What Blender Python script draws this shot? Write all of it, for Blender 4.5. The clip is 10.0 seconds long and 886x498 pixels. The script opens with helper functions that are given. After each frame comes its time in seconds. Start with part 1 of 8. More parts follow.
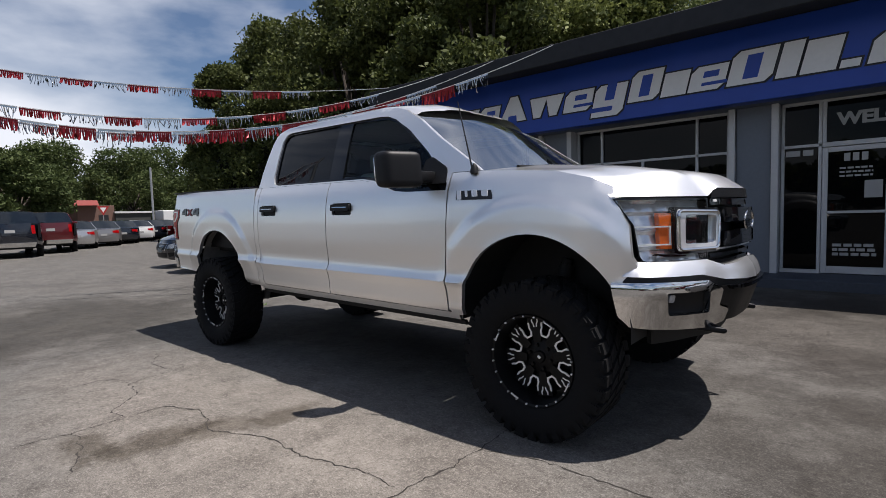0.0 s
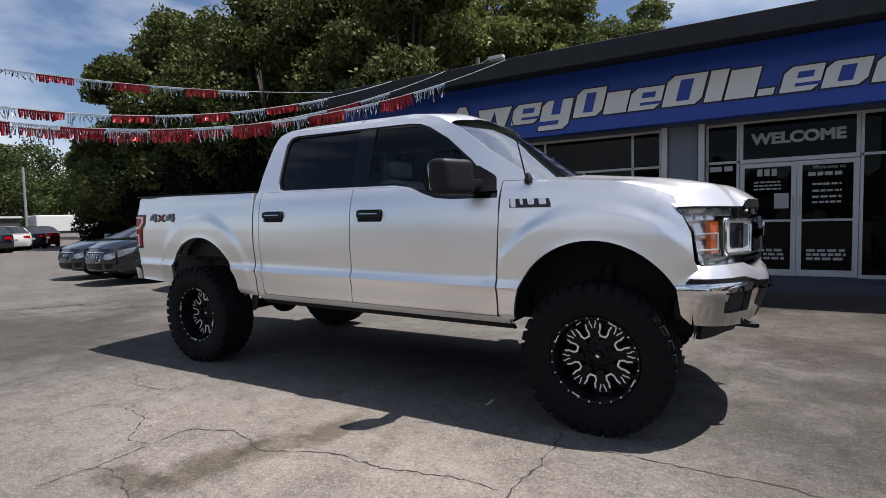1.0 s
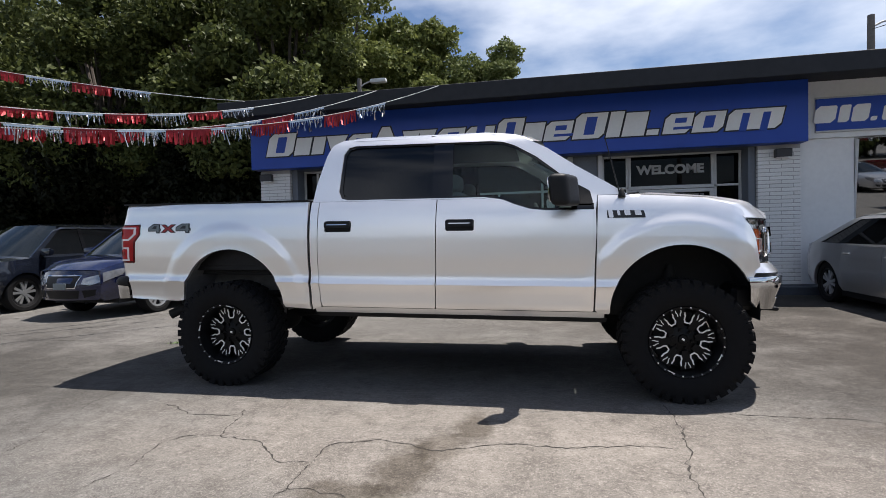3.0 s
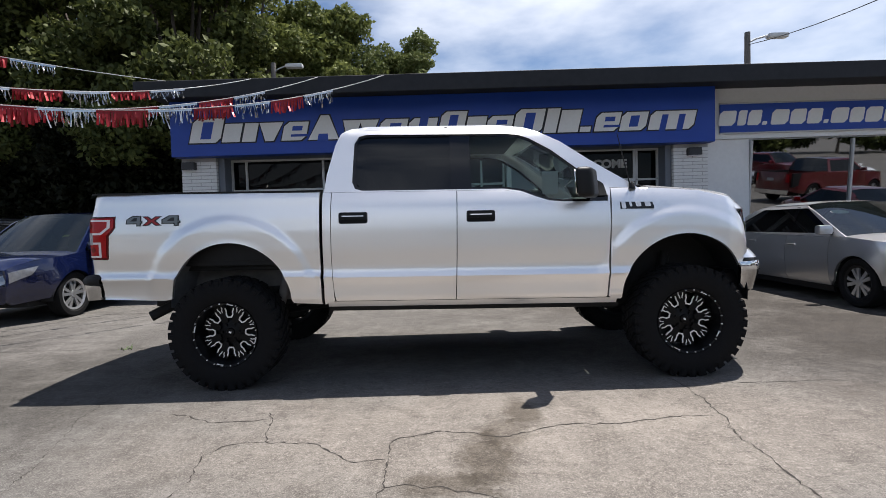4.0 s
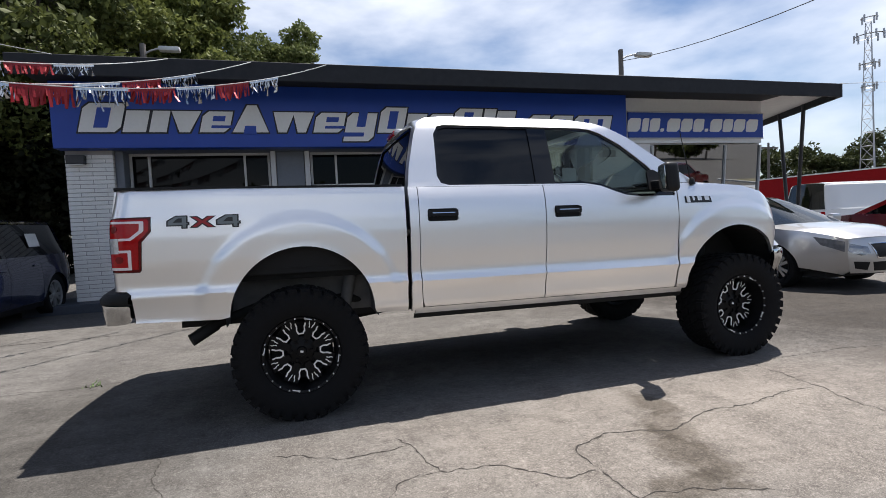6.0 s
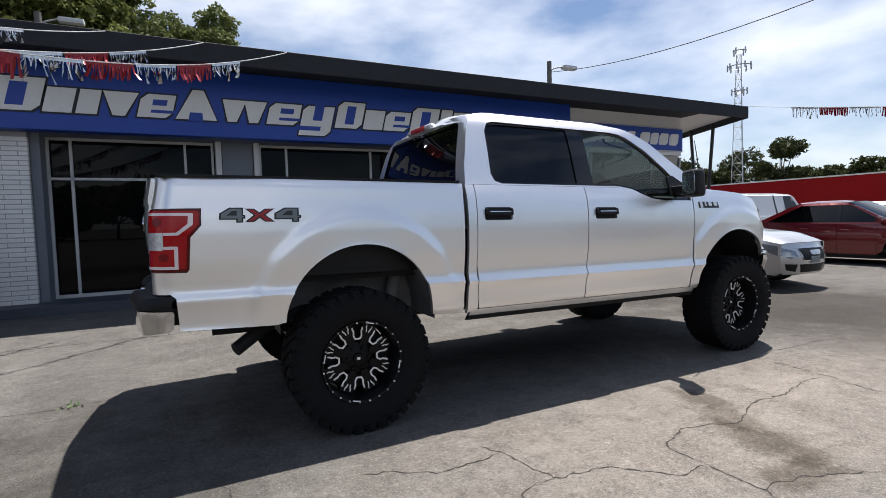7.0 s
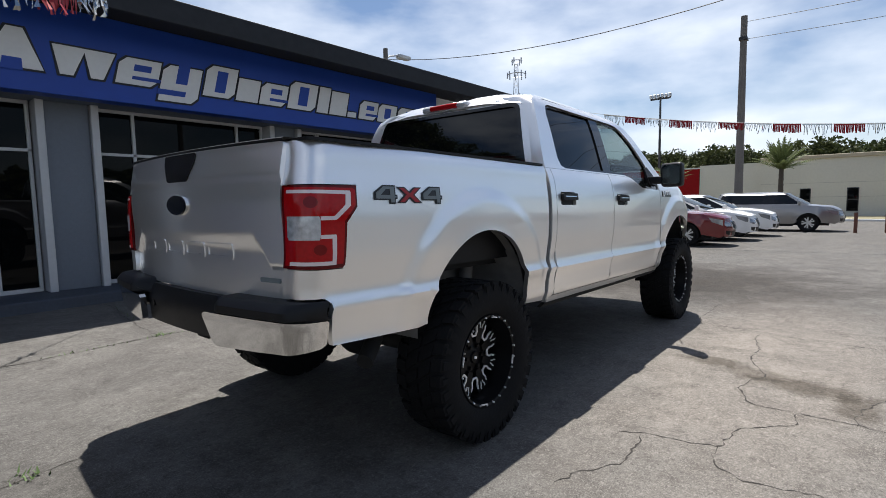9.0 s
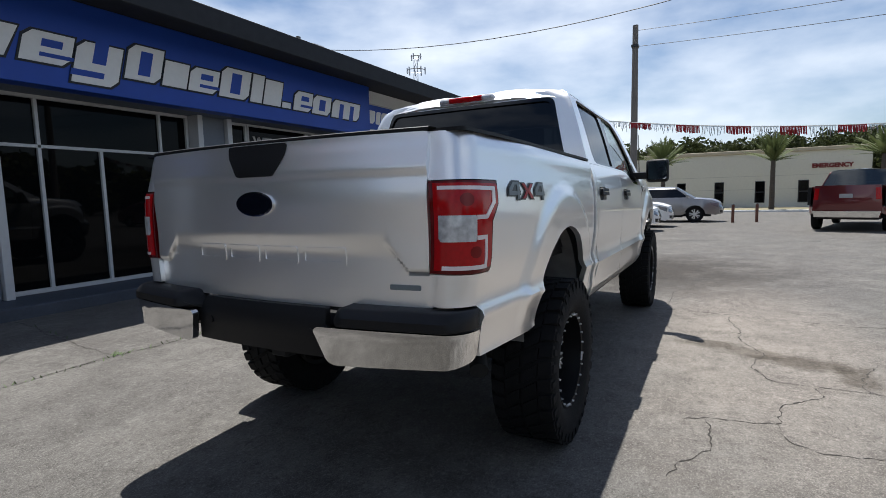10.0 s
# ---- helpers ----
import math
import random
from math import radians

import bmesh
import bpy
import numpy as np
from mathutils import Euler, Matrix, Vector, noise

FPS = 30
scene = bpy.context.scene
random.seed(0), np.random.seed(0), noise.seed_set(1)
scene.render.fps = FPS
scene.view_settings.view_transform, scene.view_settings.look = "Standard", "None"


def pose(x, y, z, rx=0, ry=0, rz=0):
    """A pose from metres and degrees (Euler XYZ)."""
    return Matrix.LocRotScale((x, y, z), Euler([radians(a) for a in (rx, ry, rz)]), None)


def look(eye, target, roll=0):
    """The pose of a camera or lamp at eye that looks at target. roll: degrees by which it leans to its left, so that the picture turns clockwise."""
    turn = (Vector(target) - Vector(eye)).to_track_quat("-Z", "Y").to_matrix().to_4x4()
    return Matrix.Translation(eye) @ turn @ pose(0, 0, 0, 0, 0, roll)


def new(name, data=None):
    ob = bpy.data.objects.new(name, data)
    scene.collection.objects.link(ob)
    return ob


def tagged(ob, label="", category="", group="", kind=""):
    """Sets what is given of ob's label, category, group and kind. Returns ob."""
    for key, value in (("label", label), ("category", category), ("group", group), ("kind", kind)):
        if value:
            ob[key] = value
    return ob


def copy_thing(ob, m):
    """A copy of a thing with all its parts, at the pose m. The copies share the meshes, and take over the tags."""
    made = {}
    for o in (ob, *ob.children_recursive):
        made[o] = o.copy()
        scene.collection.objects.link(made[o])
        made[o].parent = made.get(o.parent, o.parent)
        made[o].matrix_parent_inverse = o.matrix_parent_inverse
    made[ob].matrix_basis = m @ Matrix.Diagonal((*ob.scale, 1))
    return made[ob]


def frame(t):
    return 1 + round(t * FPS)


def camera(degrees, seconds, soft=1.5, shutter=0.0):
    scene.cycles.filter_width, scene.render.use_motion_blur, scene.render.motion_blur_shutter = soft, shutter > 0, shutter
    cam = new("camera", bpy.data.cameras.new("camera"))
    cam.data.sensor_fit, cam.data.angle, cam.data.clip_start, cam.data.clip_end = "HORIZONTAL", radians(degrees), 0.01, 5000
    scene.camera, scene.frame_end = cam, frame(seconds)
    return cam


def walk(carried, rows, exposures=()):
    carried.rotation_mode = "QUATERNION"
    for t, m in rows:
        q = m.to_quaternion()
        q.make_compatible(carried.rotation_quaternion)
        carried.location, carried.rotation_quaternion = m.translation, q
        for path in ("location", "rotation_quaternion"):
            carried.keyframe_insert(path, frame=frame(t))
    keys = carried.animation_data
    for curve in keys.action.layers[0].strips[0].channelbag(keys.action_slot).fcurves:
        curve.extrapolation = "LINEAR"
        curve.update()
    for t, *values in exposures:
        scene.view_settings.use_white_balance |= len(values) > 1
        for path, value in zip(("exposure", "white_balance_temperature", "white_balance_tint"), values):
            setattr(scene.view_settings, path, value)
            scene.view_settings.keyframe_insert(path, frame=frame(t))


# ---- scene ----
cam = camera(82.0, 10.0, soft=0.6)
PATH = [
    (0, (0.008, -0.011, 1.266), (-1.286, 1.508, 1.128), -1.7),
    (0.5, (-0.358, -0.244, 1.291), (-1.506, 1.386, 1.14), -1.7),
    (1, (-0.719, -0.577, 1.288), (-1.713, 1.155, 1.169), -1.4),
    (1.5, (-1.092, -0.852, 1.263), (-1.932, 0.959, 1.15), -1.2),
    (2, (-1.504, -1.109, 1.286), (-2.21, 0.759, 1.187), -0.7),
    (2.5, (-1.971, -1.372, 1.28), (-2.528, 0.547, 1.204), -0.7),
    (2.7, (-2.143, -1.424, 1.259), (-2.638, 0.513, 1.201), -0.9),
    (3.8, (-3.166, -1.642, 1.23), (-3.246, 0.356, 1.16), -1.8),
    (4, (-3.369, -1.612, 1.258), (-3.368, 0.386, 1.165), -1.7),
    (4.5, (-3.819, -1.557, 1.275), (-3.684, 0.435, 1.171), -1.6),
    (5, (-4.287, -1.47, 1.286), (-4.008, 0.507, 1.171), -1.7),
    (5.5, (-4.732, -1.289, 1.303), (-4.311, 0.662, 1.177), -1.7),
    (5.7, (-4.867, -1.229, 1.29), (-4.399, 0.712, 1.171), -2.2),
    (6.8, (-5.856, -0.718, 1.298), (-5.035, 1.102, 1.192), -2.1),
    (7, (-6.041, -0.613, 1.307), (-5.147, 1.172, 1.191), -1.6),
    (7.5, (-6.441, -0.35, 1.316), (-5.356, 1.326, 1.191), -2.2),
    (8, (-6.776, 0.0, 1.325), (-5.536, 1.564, 1.188), -2.5),
    (8.5, (-7.138, 0.37, 1.336), (-5.76, 1.812, 1.184), -2.2),
    (9, (-7.388, 0.794, 1.321), (-5.864, 2.075, 1.141), -1.0),
    (9.5, (-7.591, 1.242, 1.33), (-5.945, 2.36, 1.129), -0.3),
    (10, (-7.817, 1.698, 1.346), (-6.068, 2.647, 1.14), -1.4),
]
walk(cam, [(t, look(eye, target, roll)) for t, eye, target, roll in PATH], exposures=[(0.0, 0.35, 6400, 14), (1.0, 0.60, 6400, 14), (2.5, 0.78, 6400, 13), (6.0, 0.78, 6420, 13), (8.0, 0.75, 6420, 12), (10.0, 0.65, 6230, 10)])

# ---- world, sun ----
SUN_STEP = Vector((-0.30, -0.22, -1.0))      # way of the sunlight per metre of fall
sun_from = -SUN_STEP.normalized()
world = bpy.data.worlds.new("sky")
scene.world = world
world.use_nodes = True
wn, wl = world.node_tree.nodes, world.node_tree.links
wn.clear()
w_out = wn.new("ShaderNodeOutputWorld")
w_bg = wn.new("ShaderNodeBackground")
w_sky = wn.new("ShaderNodeTexSky")
w_sky.sky_type, w_sky.sun_disc = "NISHITA", False
w_sky.sun_elevation = math.asin(sun_from.z)
w_sky.sun_rotation = math.atan2(sun_from.x, sun_from.y)
w_sky.air_density, w_sky.dust_density, w_sky.ozone_density = 1.0, 0.7, 3.5
w_co = wn.new("ShaderNodeTexCoord")
w_map = wn.new("ShaderNodeMapping")
w_map.inputs["Scale"].default_value = (1.0, 1.0, 2.6)
w_map.inputs["Location"].default_value = (0.35, 0.1, 0.2)
w_noise = wn.new("ShaderNodeTexNoise")
w_noise.inputs["Scale"].default_value, w_noise.inputs["Detail"].default_value = 2.6, 9.0
w_noise.inputs["Roughness"].default_value = 0.50
w_ramp = wn.new("ShaderNodeValToRGB")
w_ramp.color_ramp.elements[0].position, w_ramp.color_ramp.elements[1].position = 0.445, 0.78
w_mix = wn.new("ShaderNodeMixRGB")
w_mix.inputs["Color2"].default_value = (10.4, 10.9, 11.5, 1)
wl.new(w_co.outputs["Generated"], w_map.inputs["Vector"])
wl.new(w_map.outputs["Vector"], w_noise.inputs["Vector"])
# thicker banks in the cloud layer: a cumulus over the road, one to the south, one high over the shop, a pale sheet behind it
w_sum = w_noise.outputs["Fac"]
for centre, reach, gain in (((-0.965, 0.18, 0.19), 0.27, 0.30), ((-0.2, -0.93, 0.30), 0.42, 0.16), ((-0.12, 0.78, 0.61), 0.40, 0.17), ((0.78, 0.52, 0.33), 0.50, 0.15)):
    w_far, w_fall, w_add = wn.new("ShaderNodeVectorMath"), wn.new("ShaderNodeMapRange"), wn.new("ShaderNodeMath")
    w_far.operation, w_far.inputs[1].default_value = "DISTANCE", centre
    for key, value in zip(("From Min", "From Max", "To Min", "To Max"), (0.0, reach, gain, 0.0)):
        w_fall.inputs[key].default_value = value
    wl.new(w_co.outputs["Generated"], w_far.inputs[0])
    wl.new(w_far.outputs["Value"], w_fall.inputs["Value"])
    wl.new(w_sum, w_add.inputs[0])
    wl.new(w_fall.outputs["Result"], w_add.inputs[1])
    w_sum = w_add.outputs[0]
wl.new(w_sum, w_ramp.inputs["Fac"])
w_sep, w_high, w_mul = wn.new("ShaderNodeSeparateXYZ"), wn.new("ShaderNodeMapRange"), wn.new("ShaderNodeMath")
w_mul.operation = "MULTIPLY"
for key, value in zip(("From Min", "From Max", "To Min", "To Max"), (0.42, 0.92, 1.0, 0.75)):
    w_high.inputs[key].default_value = value         # the cloud layer thins out overhead
wl.new(w_co.outputs["Generated"], w_sep.inputs[0])
wl.new(w_sep.outputs["Z"], w_high.inputs["Value"])
wl.new(w_ramp.outputs["Color"], w_mul.inputs[0])
wl.new(w_high.outputs["Result"], w_mul.inputs[1])
wl.new(w_mul.outputs[0], w_mix.inputs["Fac"])
wl.new(w_sky.outputs["Color"], w_mix.inputs["Color1"])
wl.new(w_mix.outputs["Color"], w_bg.inputs["Color"])
w_bg.inputs["Strength"].default_value = 0.066
wl.new(w_bg.outputs["Background"], w_out.inputs["Surface"])

sun = new("sun", bpy.data.lights.new("sun", "SUN"))
sun.data.energy, sun.data.angle, sun.data.color = 5.0, radians(0.55), (1.0, 0.955, 0.88)
sun.matrix_world = look((0, 0, 30), Vector((0, 0, 30)) + SUN_STEP)

# ---- building blocks ----
def empty_at(name, m=None):
    ob = new(name)
    if m is not None:
        ob.matrix_world = m
    return ob


def part(name, bm, material, parent=None, label="", smooth=False):
    """Links a bmesh as one mesh object under a thing or a part."""
    me = bpy.data.meshes.new(name)
    bm.normal_update()
    bm.to_mesh(me)
    bm.free()
    if smooth:
        me.polygons.foreach_set("use_smooth", [True] * len(me.polygons))
        me.set_sharp_from_angle(angle=radians(38))
    me.materials.append(material)
    ob = new(name, me)
    if parent is not None:
        ob.parent = parent
    if label:
        ob["label"] = label
    return ob


def raw(name, verts, faces, material, parent=None, label="", smooth=False):
    me = bpy.data.meshes.new(name)
    me.from_pydata(verts, [], faces)
    me.update()
    if smooth:
        me.polygons.foreach_set("use_smooth", [True] * len(me.polygons))
        me.set_sharp_from_angle(angle=radians(38))
    me.materials.append(material)
    ob = new(name, me)
    if parent is not None:
        ob.parent = parent
    if label:
        ob["label"] = label
    return ob


def box(bm, x0, x1, y0, y1, z0, z1, bevel=0.0, seg=1):
    res = bmesh.ops.create_cube(bm, size=1.0, matrix=Matrix.LocRotScale(
        ((x0 + x1) / 2, (y0 + y1) / 2, (z0 + z1) / 2), None, (abs(x1 - x0), abs(y1 - y0), abs(z1 - z0))))
    if bevel:
        edges = list({e for v in res["verts"] for e in v.link_edges})
        bmesh.ops.bevel(bm, geom=edges, offset=bevel, segments=seg, affect="EDGES", profile=0.6)
    return bm


def one_box(*a, bevel=0.0, seg=1):
    return box(bmesh.new(), *a, bevel=bevel, seg=seg)


def tube(bm, a, b, r0, r1=None, n=10):
    """A round bar from a to b."""
    a, b = Vector(a), Vector(b)
    r1 = r0 if r1 is None else r1
    m = Matrix.Translation((a + b) / 2) @ (b - a).to_track_quat("Z", "Y").to_matrix().to_4x4()
    bmesh.ops.create_cone(bm, cap_ends=True, segments=n, radius1=r0, radius2=r1, depth=(b - a).length, matrix=m)
    return bm


def pipe(bm, pts, r, n=8):
    """A bar of one thickness along a line of points."""
    pts = [Vector(p) for p in pts]
    rings = []
    for i, p in enumerate(pts):
        d = (pts[min(i + 1, len(pts) - 1)] - pts[max(i - 1, 0)]).normalized()
        side = d.cross(Vector((0, 0, 1)))
        side = side.normalized() if side.length > 1e-4 else Vector((1, 0, 0))
        up = side.cross(d)
        rings.append([bm.verts.new(p + r * (math.cos(k * math.tau / n) * side + math.sin(k * math.tau / n) * up)) for k in range(n)])
    for a, b in zip(rings, rings[1:]):
        for k in range(n):
            bm.faces.new((a[k], a[(k + 1) % n], b[(k + 1) % n], b[k]))
    bm.faces.new(rings[0][::-1])
    bm.faces.new(rings[-1])
    return bm


def lathe(bm, profile, n=48, m=Matrix.Identity(4), close=False):
    """Turns a profile of (radius, along) round the y axis."""
    rings = []
    for r, y in profile:
        rings.append([bm.verts.new(m @ Vector((r * math.cos(k * math.tau / n), y, r * math.sin(k * math.tau / n)))) for k in range(n)])
    pairs = list(zip(rings, rings[1:])) + ([(rings[-1], rings[0])] if close else [])
    for a, b in pairs:
        for k in range(n):
            bm.faces.new((a[k], a[(k + 1) % n], b[(k + 1) % n], b[k]))
    return bm


def plate(bm, poly, y0, y1, m=Matrix.Identity(4)):
    """An outline in (x, z), as thick as y0 to y1."""
    a = [bm.verts.new(m @ Vector((x, y0, z))) for x, z in poly]
    b = [bm.verts.new(m @ Vector((x, y1, z))) for x, z in poly]
    n = len(poly)
    bm.faces.new(a)
    bm.faces.new(b[::-1])
    for k in range(n):
        bm.faces.new((a[k], b[k], b[(k + 1) % n], a[(k + 1) % n]))
    bmesh.ops.recalc_face_normals(bm, faces=bm.faces)
    return bm


def smooth_line(pts, step):
    """A Catmull-Rom curve through points, at even steps."""
    p = [Vector(q) for q in pts]
    p = [p[0] * 2 - p[1]] + p + [p[-1] * 2 - p[-2]]
    fine = []
    for i in range(1, len(p) - 2):
        for k in range(24):
            t = k / 24
            a, b, c, d = p[i - 1:i + 3]
            fine.append(0.5 * (2 * b + (c - a) * t + (2 * a - 5 * b + 4 * c - d) * t * t + (3 * b - a - 3 * c + d) * t ** 3))
    fine.append(p[-2])
    out, run = [fine[0]], 0.0
    for a, b in zip(fine, fine[1:]):
        run += (b - a).length
        if run >= step:
            out.append(b)
            run = 0.0
    if (out[-1] - fine[-1]).length > step * 0.3:
        out.append(fine[-1])
    else:
        out[-1] = fine[-1]
    return out


def bars(bm, x0, x1, z, h, y, rng, fill=0.8):
    """A line of writing too small to read, as plain bars."""
    x = x0
    while x < x1 - h * 0.5:
        w = min(x1 - x, h * rng.uniform(1.6, 3.6))
        box(bm, x, x + w * fill, y - 0.002, y, z - h / 2, z + h / 2)
        x += w
    return bm


def words(text, size, material, m, parent=None, name="lettering", depth=0.004, squeeze=1.0, bold=0.0, shear=0.0):
    """Readable writing in the built-in font, as a mesh; m places its middle, facing -y."""
    cu = bpy.data.curves.new(name, "FONT")
    cu.body, cu.size, cu.align_x, cu.align_y, cu.extrude, cu.offset, cu.shear = text, size, "CENTER", "CENTER", depth, bold, shear
    tmp = bpy.data.objects.new(name, cu)
    me = bpy.data.meshes.new_from_object(tmp)
    bpy.data.objects.remove(tmp)
    bpy.data.curves.remove(cu)
    me.transform(m @ pose(0, 0, 0, 90, 0, 0) @ Matrix.Diagonal((squeeze, 1, 1, 1)))
    me.materials.clear()
    me.materials.append(material)
    ob = new(name, me)
    if parent is not None:
        ob.parent = parent
    return ob

# ---- materials ----
def material(name, colour, rough=0.6, metal=0.0, spread=0.12, grain=18.0, blotch=1.6, bump=0.0, bump_scale=60.0,
             coat=0.0, random_tint=0.0, island=False, spec=0.5, second=None, flake=0.0):
    """A surface with fine grain and larger blotches round one base colour."""
    mat = bpy.data.materials.new(name)
    mat.use_nodes = True
    n, l = mat.node_tree.nodes, mat.node_tree.links
    bsdf = n["Principled BSDF"]
    co = n.new("ShaderNodeTexCoord")
    fine, big = n.new("ShaderNodeTexNoise"), n.new("ShaderNodeTexNoise")
    fine.inputs["Scale"].default_value, fine.inputs["Detail"].default_value = grain, 6.0
    big.inputs["Scale"].default_value, big.inputs["Detail"].default_value = blotch, 5.0
    for t in (fine, big):
        l.new(co.outputs["Object"], t.inputs["Vector"])
    add = n.new("ShaderNodeMath")
    add.operation = "ADD"
    l.new(fine.outputs["Fac"], add.inputs[0])
    l.new(big.outputs["Fac"], add.inputs[1])
    src = add.outputs[0]
    if random_tint:
        info = n.new("ShaderNodeNewGeometry" if island else "ShaderNodeObjectInfo")
        more = n.new("ShaderNodeMath")
        more.operation, more.inputs[1].default_value = "MULTIPLY_ADD", random_tint
        l.new(info.outputs["Random Per Island" if island else "Random"], more.inputs[0])
        l.new(src, more.inputs[2])
        src = more.outputs[0]
    ramp = n.new("ShaderNodeMapRange")
    ramp.inputs["From Min"].default_value, ramp.inputs["From Max"].default_value = 0.6, 1.4 + random_tint
    l.new(src, ramp.inputs["Value"])
    mix = n.new("ShaderNodeMixRGB")
    c = Vector(colour)
    lo, hi = c * (1 - spread), c * (1 + spread)
    if second is not None:
        hi = Vector(second)
    mix.inputs["Color1"].default_value, mix.inputs["Color2"].default_value = (*lo, 1), (*hi, 1)
    l.new(ramp.outputs["Result"], mix.inputs["Fac"])
    l.new(mix.outputs["Color"], bsdf.inputs["Base Color"])
    rr = n.new("ShaderNodeMapRange")
    rr.inputs["To Min"].default_value, rr.inputs["To Max"].default_value = max(0.0, rough * 0.85), min(1.0, rough * 1.15)
    l.new(big.outputs["Fac"], rr.inputs["Value"])
    l.new(rr.outputs["Result"], bsdf.inputs["Roughness"])
    bsdf.inputs["Metallic"].default_value = metal
    bsdf.inputs["Specular IOR Level"].default_value = spec
    bsdf.inputs["Coat Weight"].default_value = coat
    bsdf.inputs["Coat Roughness"].default_value = 0.03
    if bump:
        bt, bp = n.new("ShaderNodeTexNoise"), n.new("ShaderNodeBump")
        bt.inputs["Scale"].default_value, bt.inputs["Detail"].default_value = bump_scale, 8.0
        bp.inputs["Strength"].default_value, bp.inputs["Distance"].default_value = bump, 0.01
        l.new(co.outputs["Object"], bt.inputs["Vector"])
        l.new(bt.outputs["Fac"], bp.inputs["Height"])
        l.new(bp.outputs["Normal"], bsdf.inputs["Normal"])
    return mat


def glass(name, tint, gloss=0.02, clear=0.5, ior=1.5):
    """A tinted pane: part lets light through, the rest is a dark body with a clear shine."""
    mat = bpy.data.materials.new(name)
    mat.use_nodes = True
    n, l = mat.node_tree.nodes, mat.node_tree.links
    out = n["Material Output"]
    bsdf = n["Principled BSDF"]
    see, mix = n.new("ShaderNodeBsdfTransparent"), n.new("ShaderNodeMixShader")
    gl, shine, fr = n.new("ShaderNodeBsdfGlossy"), n.new("ShaderNodeMixShader"), n.new("ShaderNodeLayerWeight")
    see.inputs["Color"].default_value = (*tint, 1)
    bsdf.inputs["Base Color"].default_value = (*[0.12 * c for c in tint], 1)
    bsdf.inputs["Roughness"].default_value = 0.3
    bsdf.inputs["Specular IOR Level"].default_value = 0.0
    mix.inputs["Fac"].default_value = clear
    gl.inputs["Roughness"].default_value = gloss
    # gloss of a thin pane, the same from either side
    head_on = ((ior - 1) / (ior + 1)) ** 2
    fr.inputs["Blend"].default_value = 0.5
    power, rise = n.new("ShaderNodeMath"), n.new("ShaderNodeMath")
    power.operation, rise.operation = "POWER", "MULTIPLY_ADD"
    power.inputs[1].default_value = 5.0
    rise.inputs[1].default_value, rise.inputs[2].default_value = 1 - head_on, head_on
    l.new(fr.outputs["Facing"], power.inputs[0])
    l.new(power.outputs[0], rise.inputs[0])
    l.new(bsdf.outputs["BSDF"], mix.inputs[1])
    l.new(see.outputs["BSDF"], mix.inputs[2])
    l.new(rise.outputs[0], shine.inputs["Fac"])
    l.new(mix.outputs["Shader"], shine.inputs[1])
    l.new(gl.outputs["BSDF"], shine.inputs[2])
    l.new(shine.outputs["Shader"], out.inputs["Surface"])
    return mat


M_BLUE = material("sign_blue", (0.012, 0.055, 0.33), 0.42, spread=0.1, grain=3, blotch=0.7, spec=0.4)
M_SIGNWHITE = material("sign_white", (0.72, 0.72, 0.71), 0.5, spread=0.05)
M_SIGNBLACK = material("sign_black", (0.006, 0.007, 0.012), 0.5)
M_FASCIA = material("fascia_grey", (0.026, 0.028, 0.032), 0.7, spec=0.2, spread=0.22, grain=9, blotch=0.8, bump=0.15, bump_scale=14)
M_SOFFIT = material("soffit_white", (0.62, 0.62, 0.60), 0.7, spread=0.08, grain=5, blotch=0.6)
M_BRICK = material("painted_brick", (0.70, 0.70, 0.69), 0.65, spread=0.1, grain=30, blotch=3, bump=0.5, bump_scale=45, random_tint=0.5)
M_MORTAR = material("painted_mortar", (0.36, 0.36, 0.355), 0.8, spread=0.1, bump=0.4)
M_WHITEWALL = material("white_wall", (0.70, 0.71, 0.71), 0.7, spread=0.06, grain=12, blotch=0.9, bump=0.15)
M_GREYWALL = material("blue_grey_wall", (0.135, 0.155, 0.185), 0.65, spread=0.08, grain=20, blotch=1.2, bump=0.2)
M_SLAB = material("painted_step", (0.045, 0.055, 0.075), 0.6, spread=0.25, grain=25, blotch=2.2, bump=0.3)
M_ALU = material("white_frame", (0.47, 0.48, 0.485), 0.42, spread=0.06, grain=14)
M_DARKFRAME = material("dark_metal", (0.02, 0.02, 0.023), 0.45, spread=0.2)
M_STOREGLASS = glass("storefront_glass", (0.04, 0.045, 0.05), 0.01, 0.40, 1.24)
M_MIRRORGLASS = material("mirror_film_glass", (0.30, 0.31, 0.32), 0.02, 1.0, spread=0.05, grain=3)
M_INSIDE = material("unlit_interior", (0.03, 0.03, 0.032), 0.8, spread=0.3)
M_INFLOOR = material("interior_floor", (0.10, 0.09, 0.08), 0.6, spread=0.2)
M_TEAL = material("teal_banner", (0.07, 0.16, 0.19), 0.6, spread=0.15)
M_DECAL = material("white_decal", (0.34, 0.34, 0.335), 0.6, spread=0.05)
M_CREAM = material("cream_render", (0.60, 0.575, 0.50), 0.8, spread=0.06, grain=8, blotch=0.4, bump=0.2)
M_REDWALL = material("red_wall", (0.25, 0.010, 0.012), 0.85, spec=0.1, spread=0.12, grain=6, blotch=0.5)
M_WOODPOLE = material("weathered_pole", (0.16, 0.145, 0.13), 0.85, spread=0.25, grain=20, bump=0.4)
M_GALV = material("galvanised", (0.42, 0.43, 0.44), 0.5, 0.6, spread=0.15)
M_CABLE = material("black_cable", (0.012, 0.012, 0.012), 0.6)

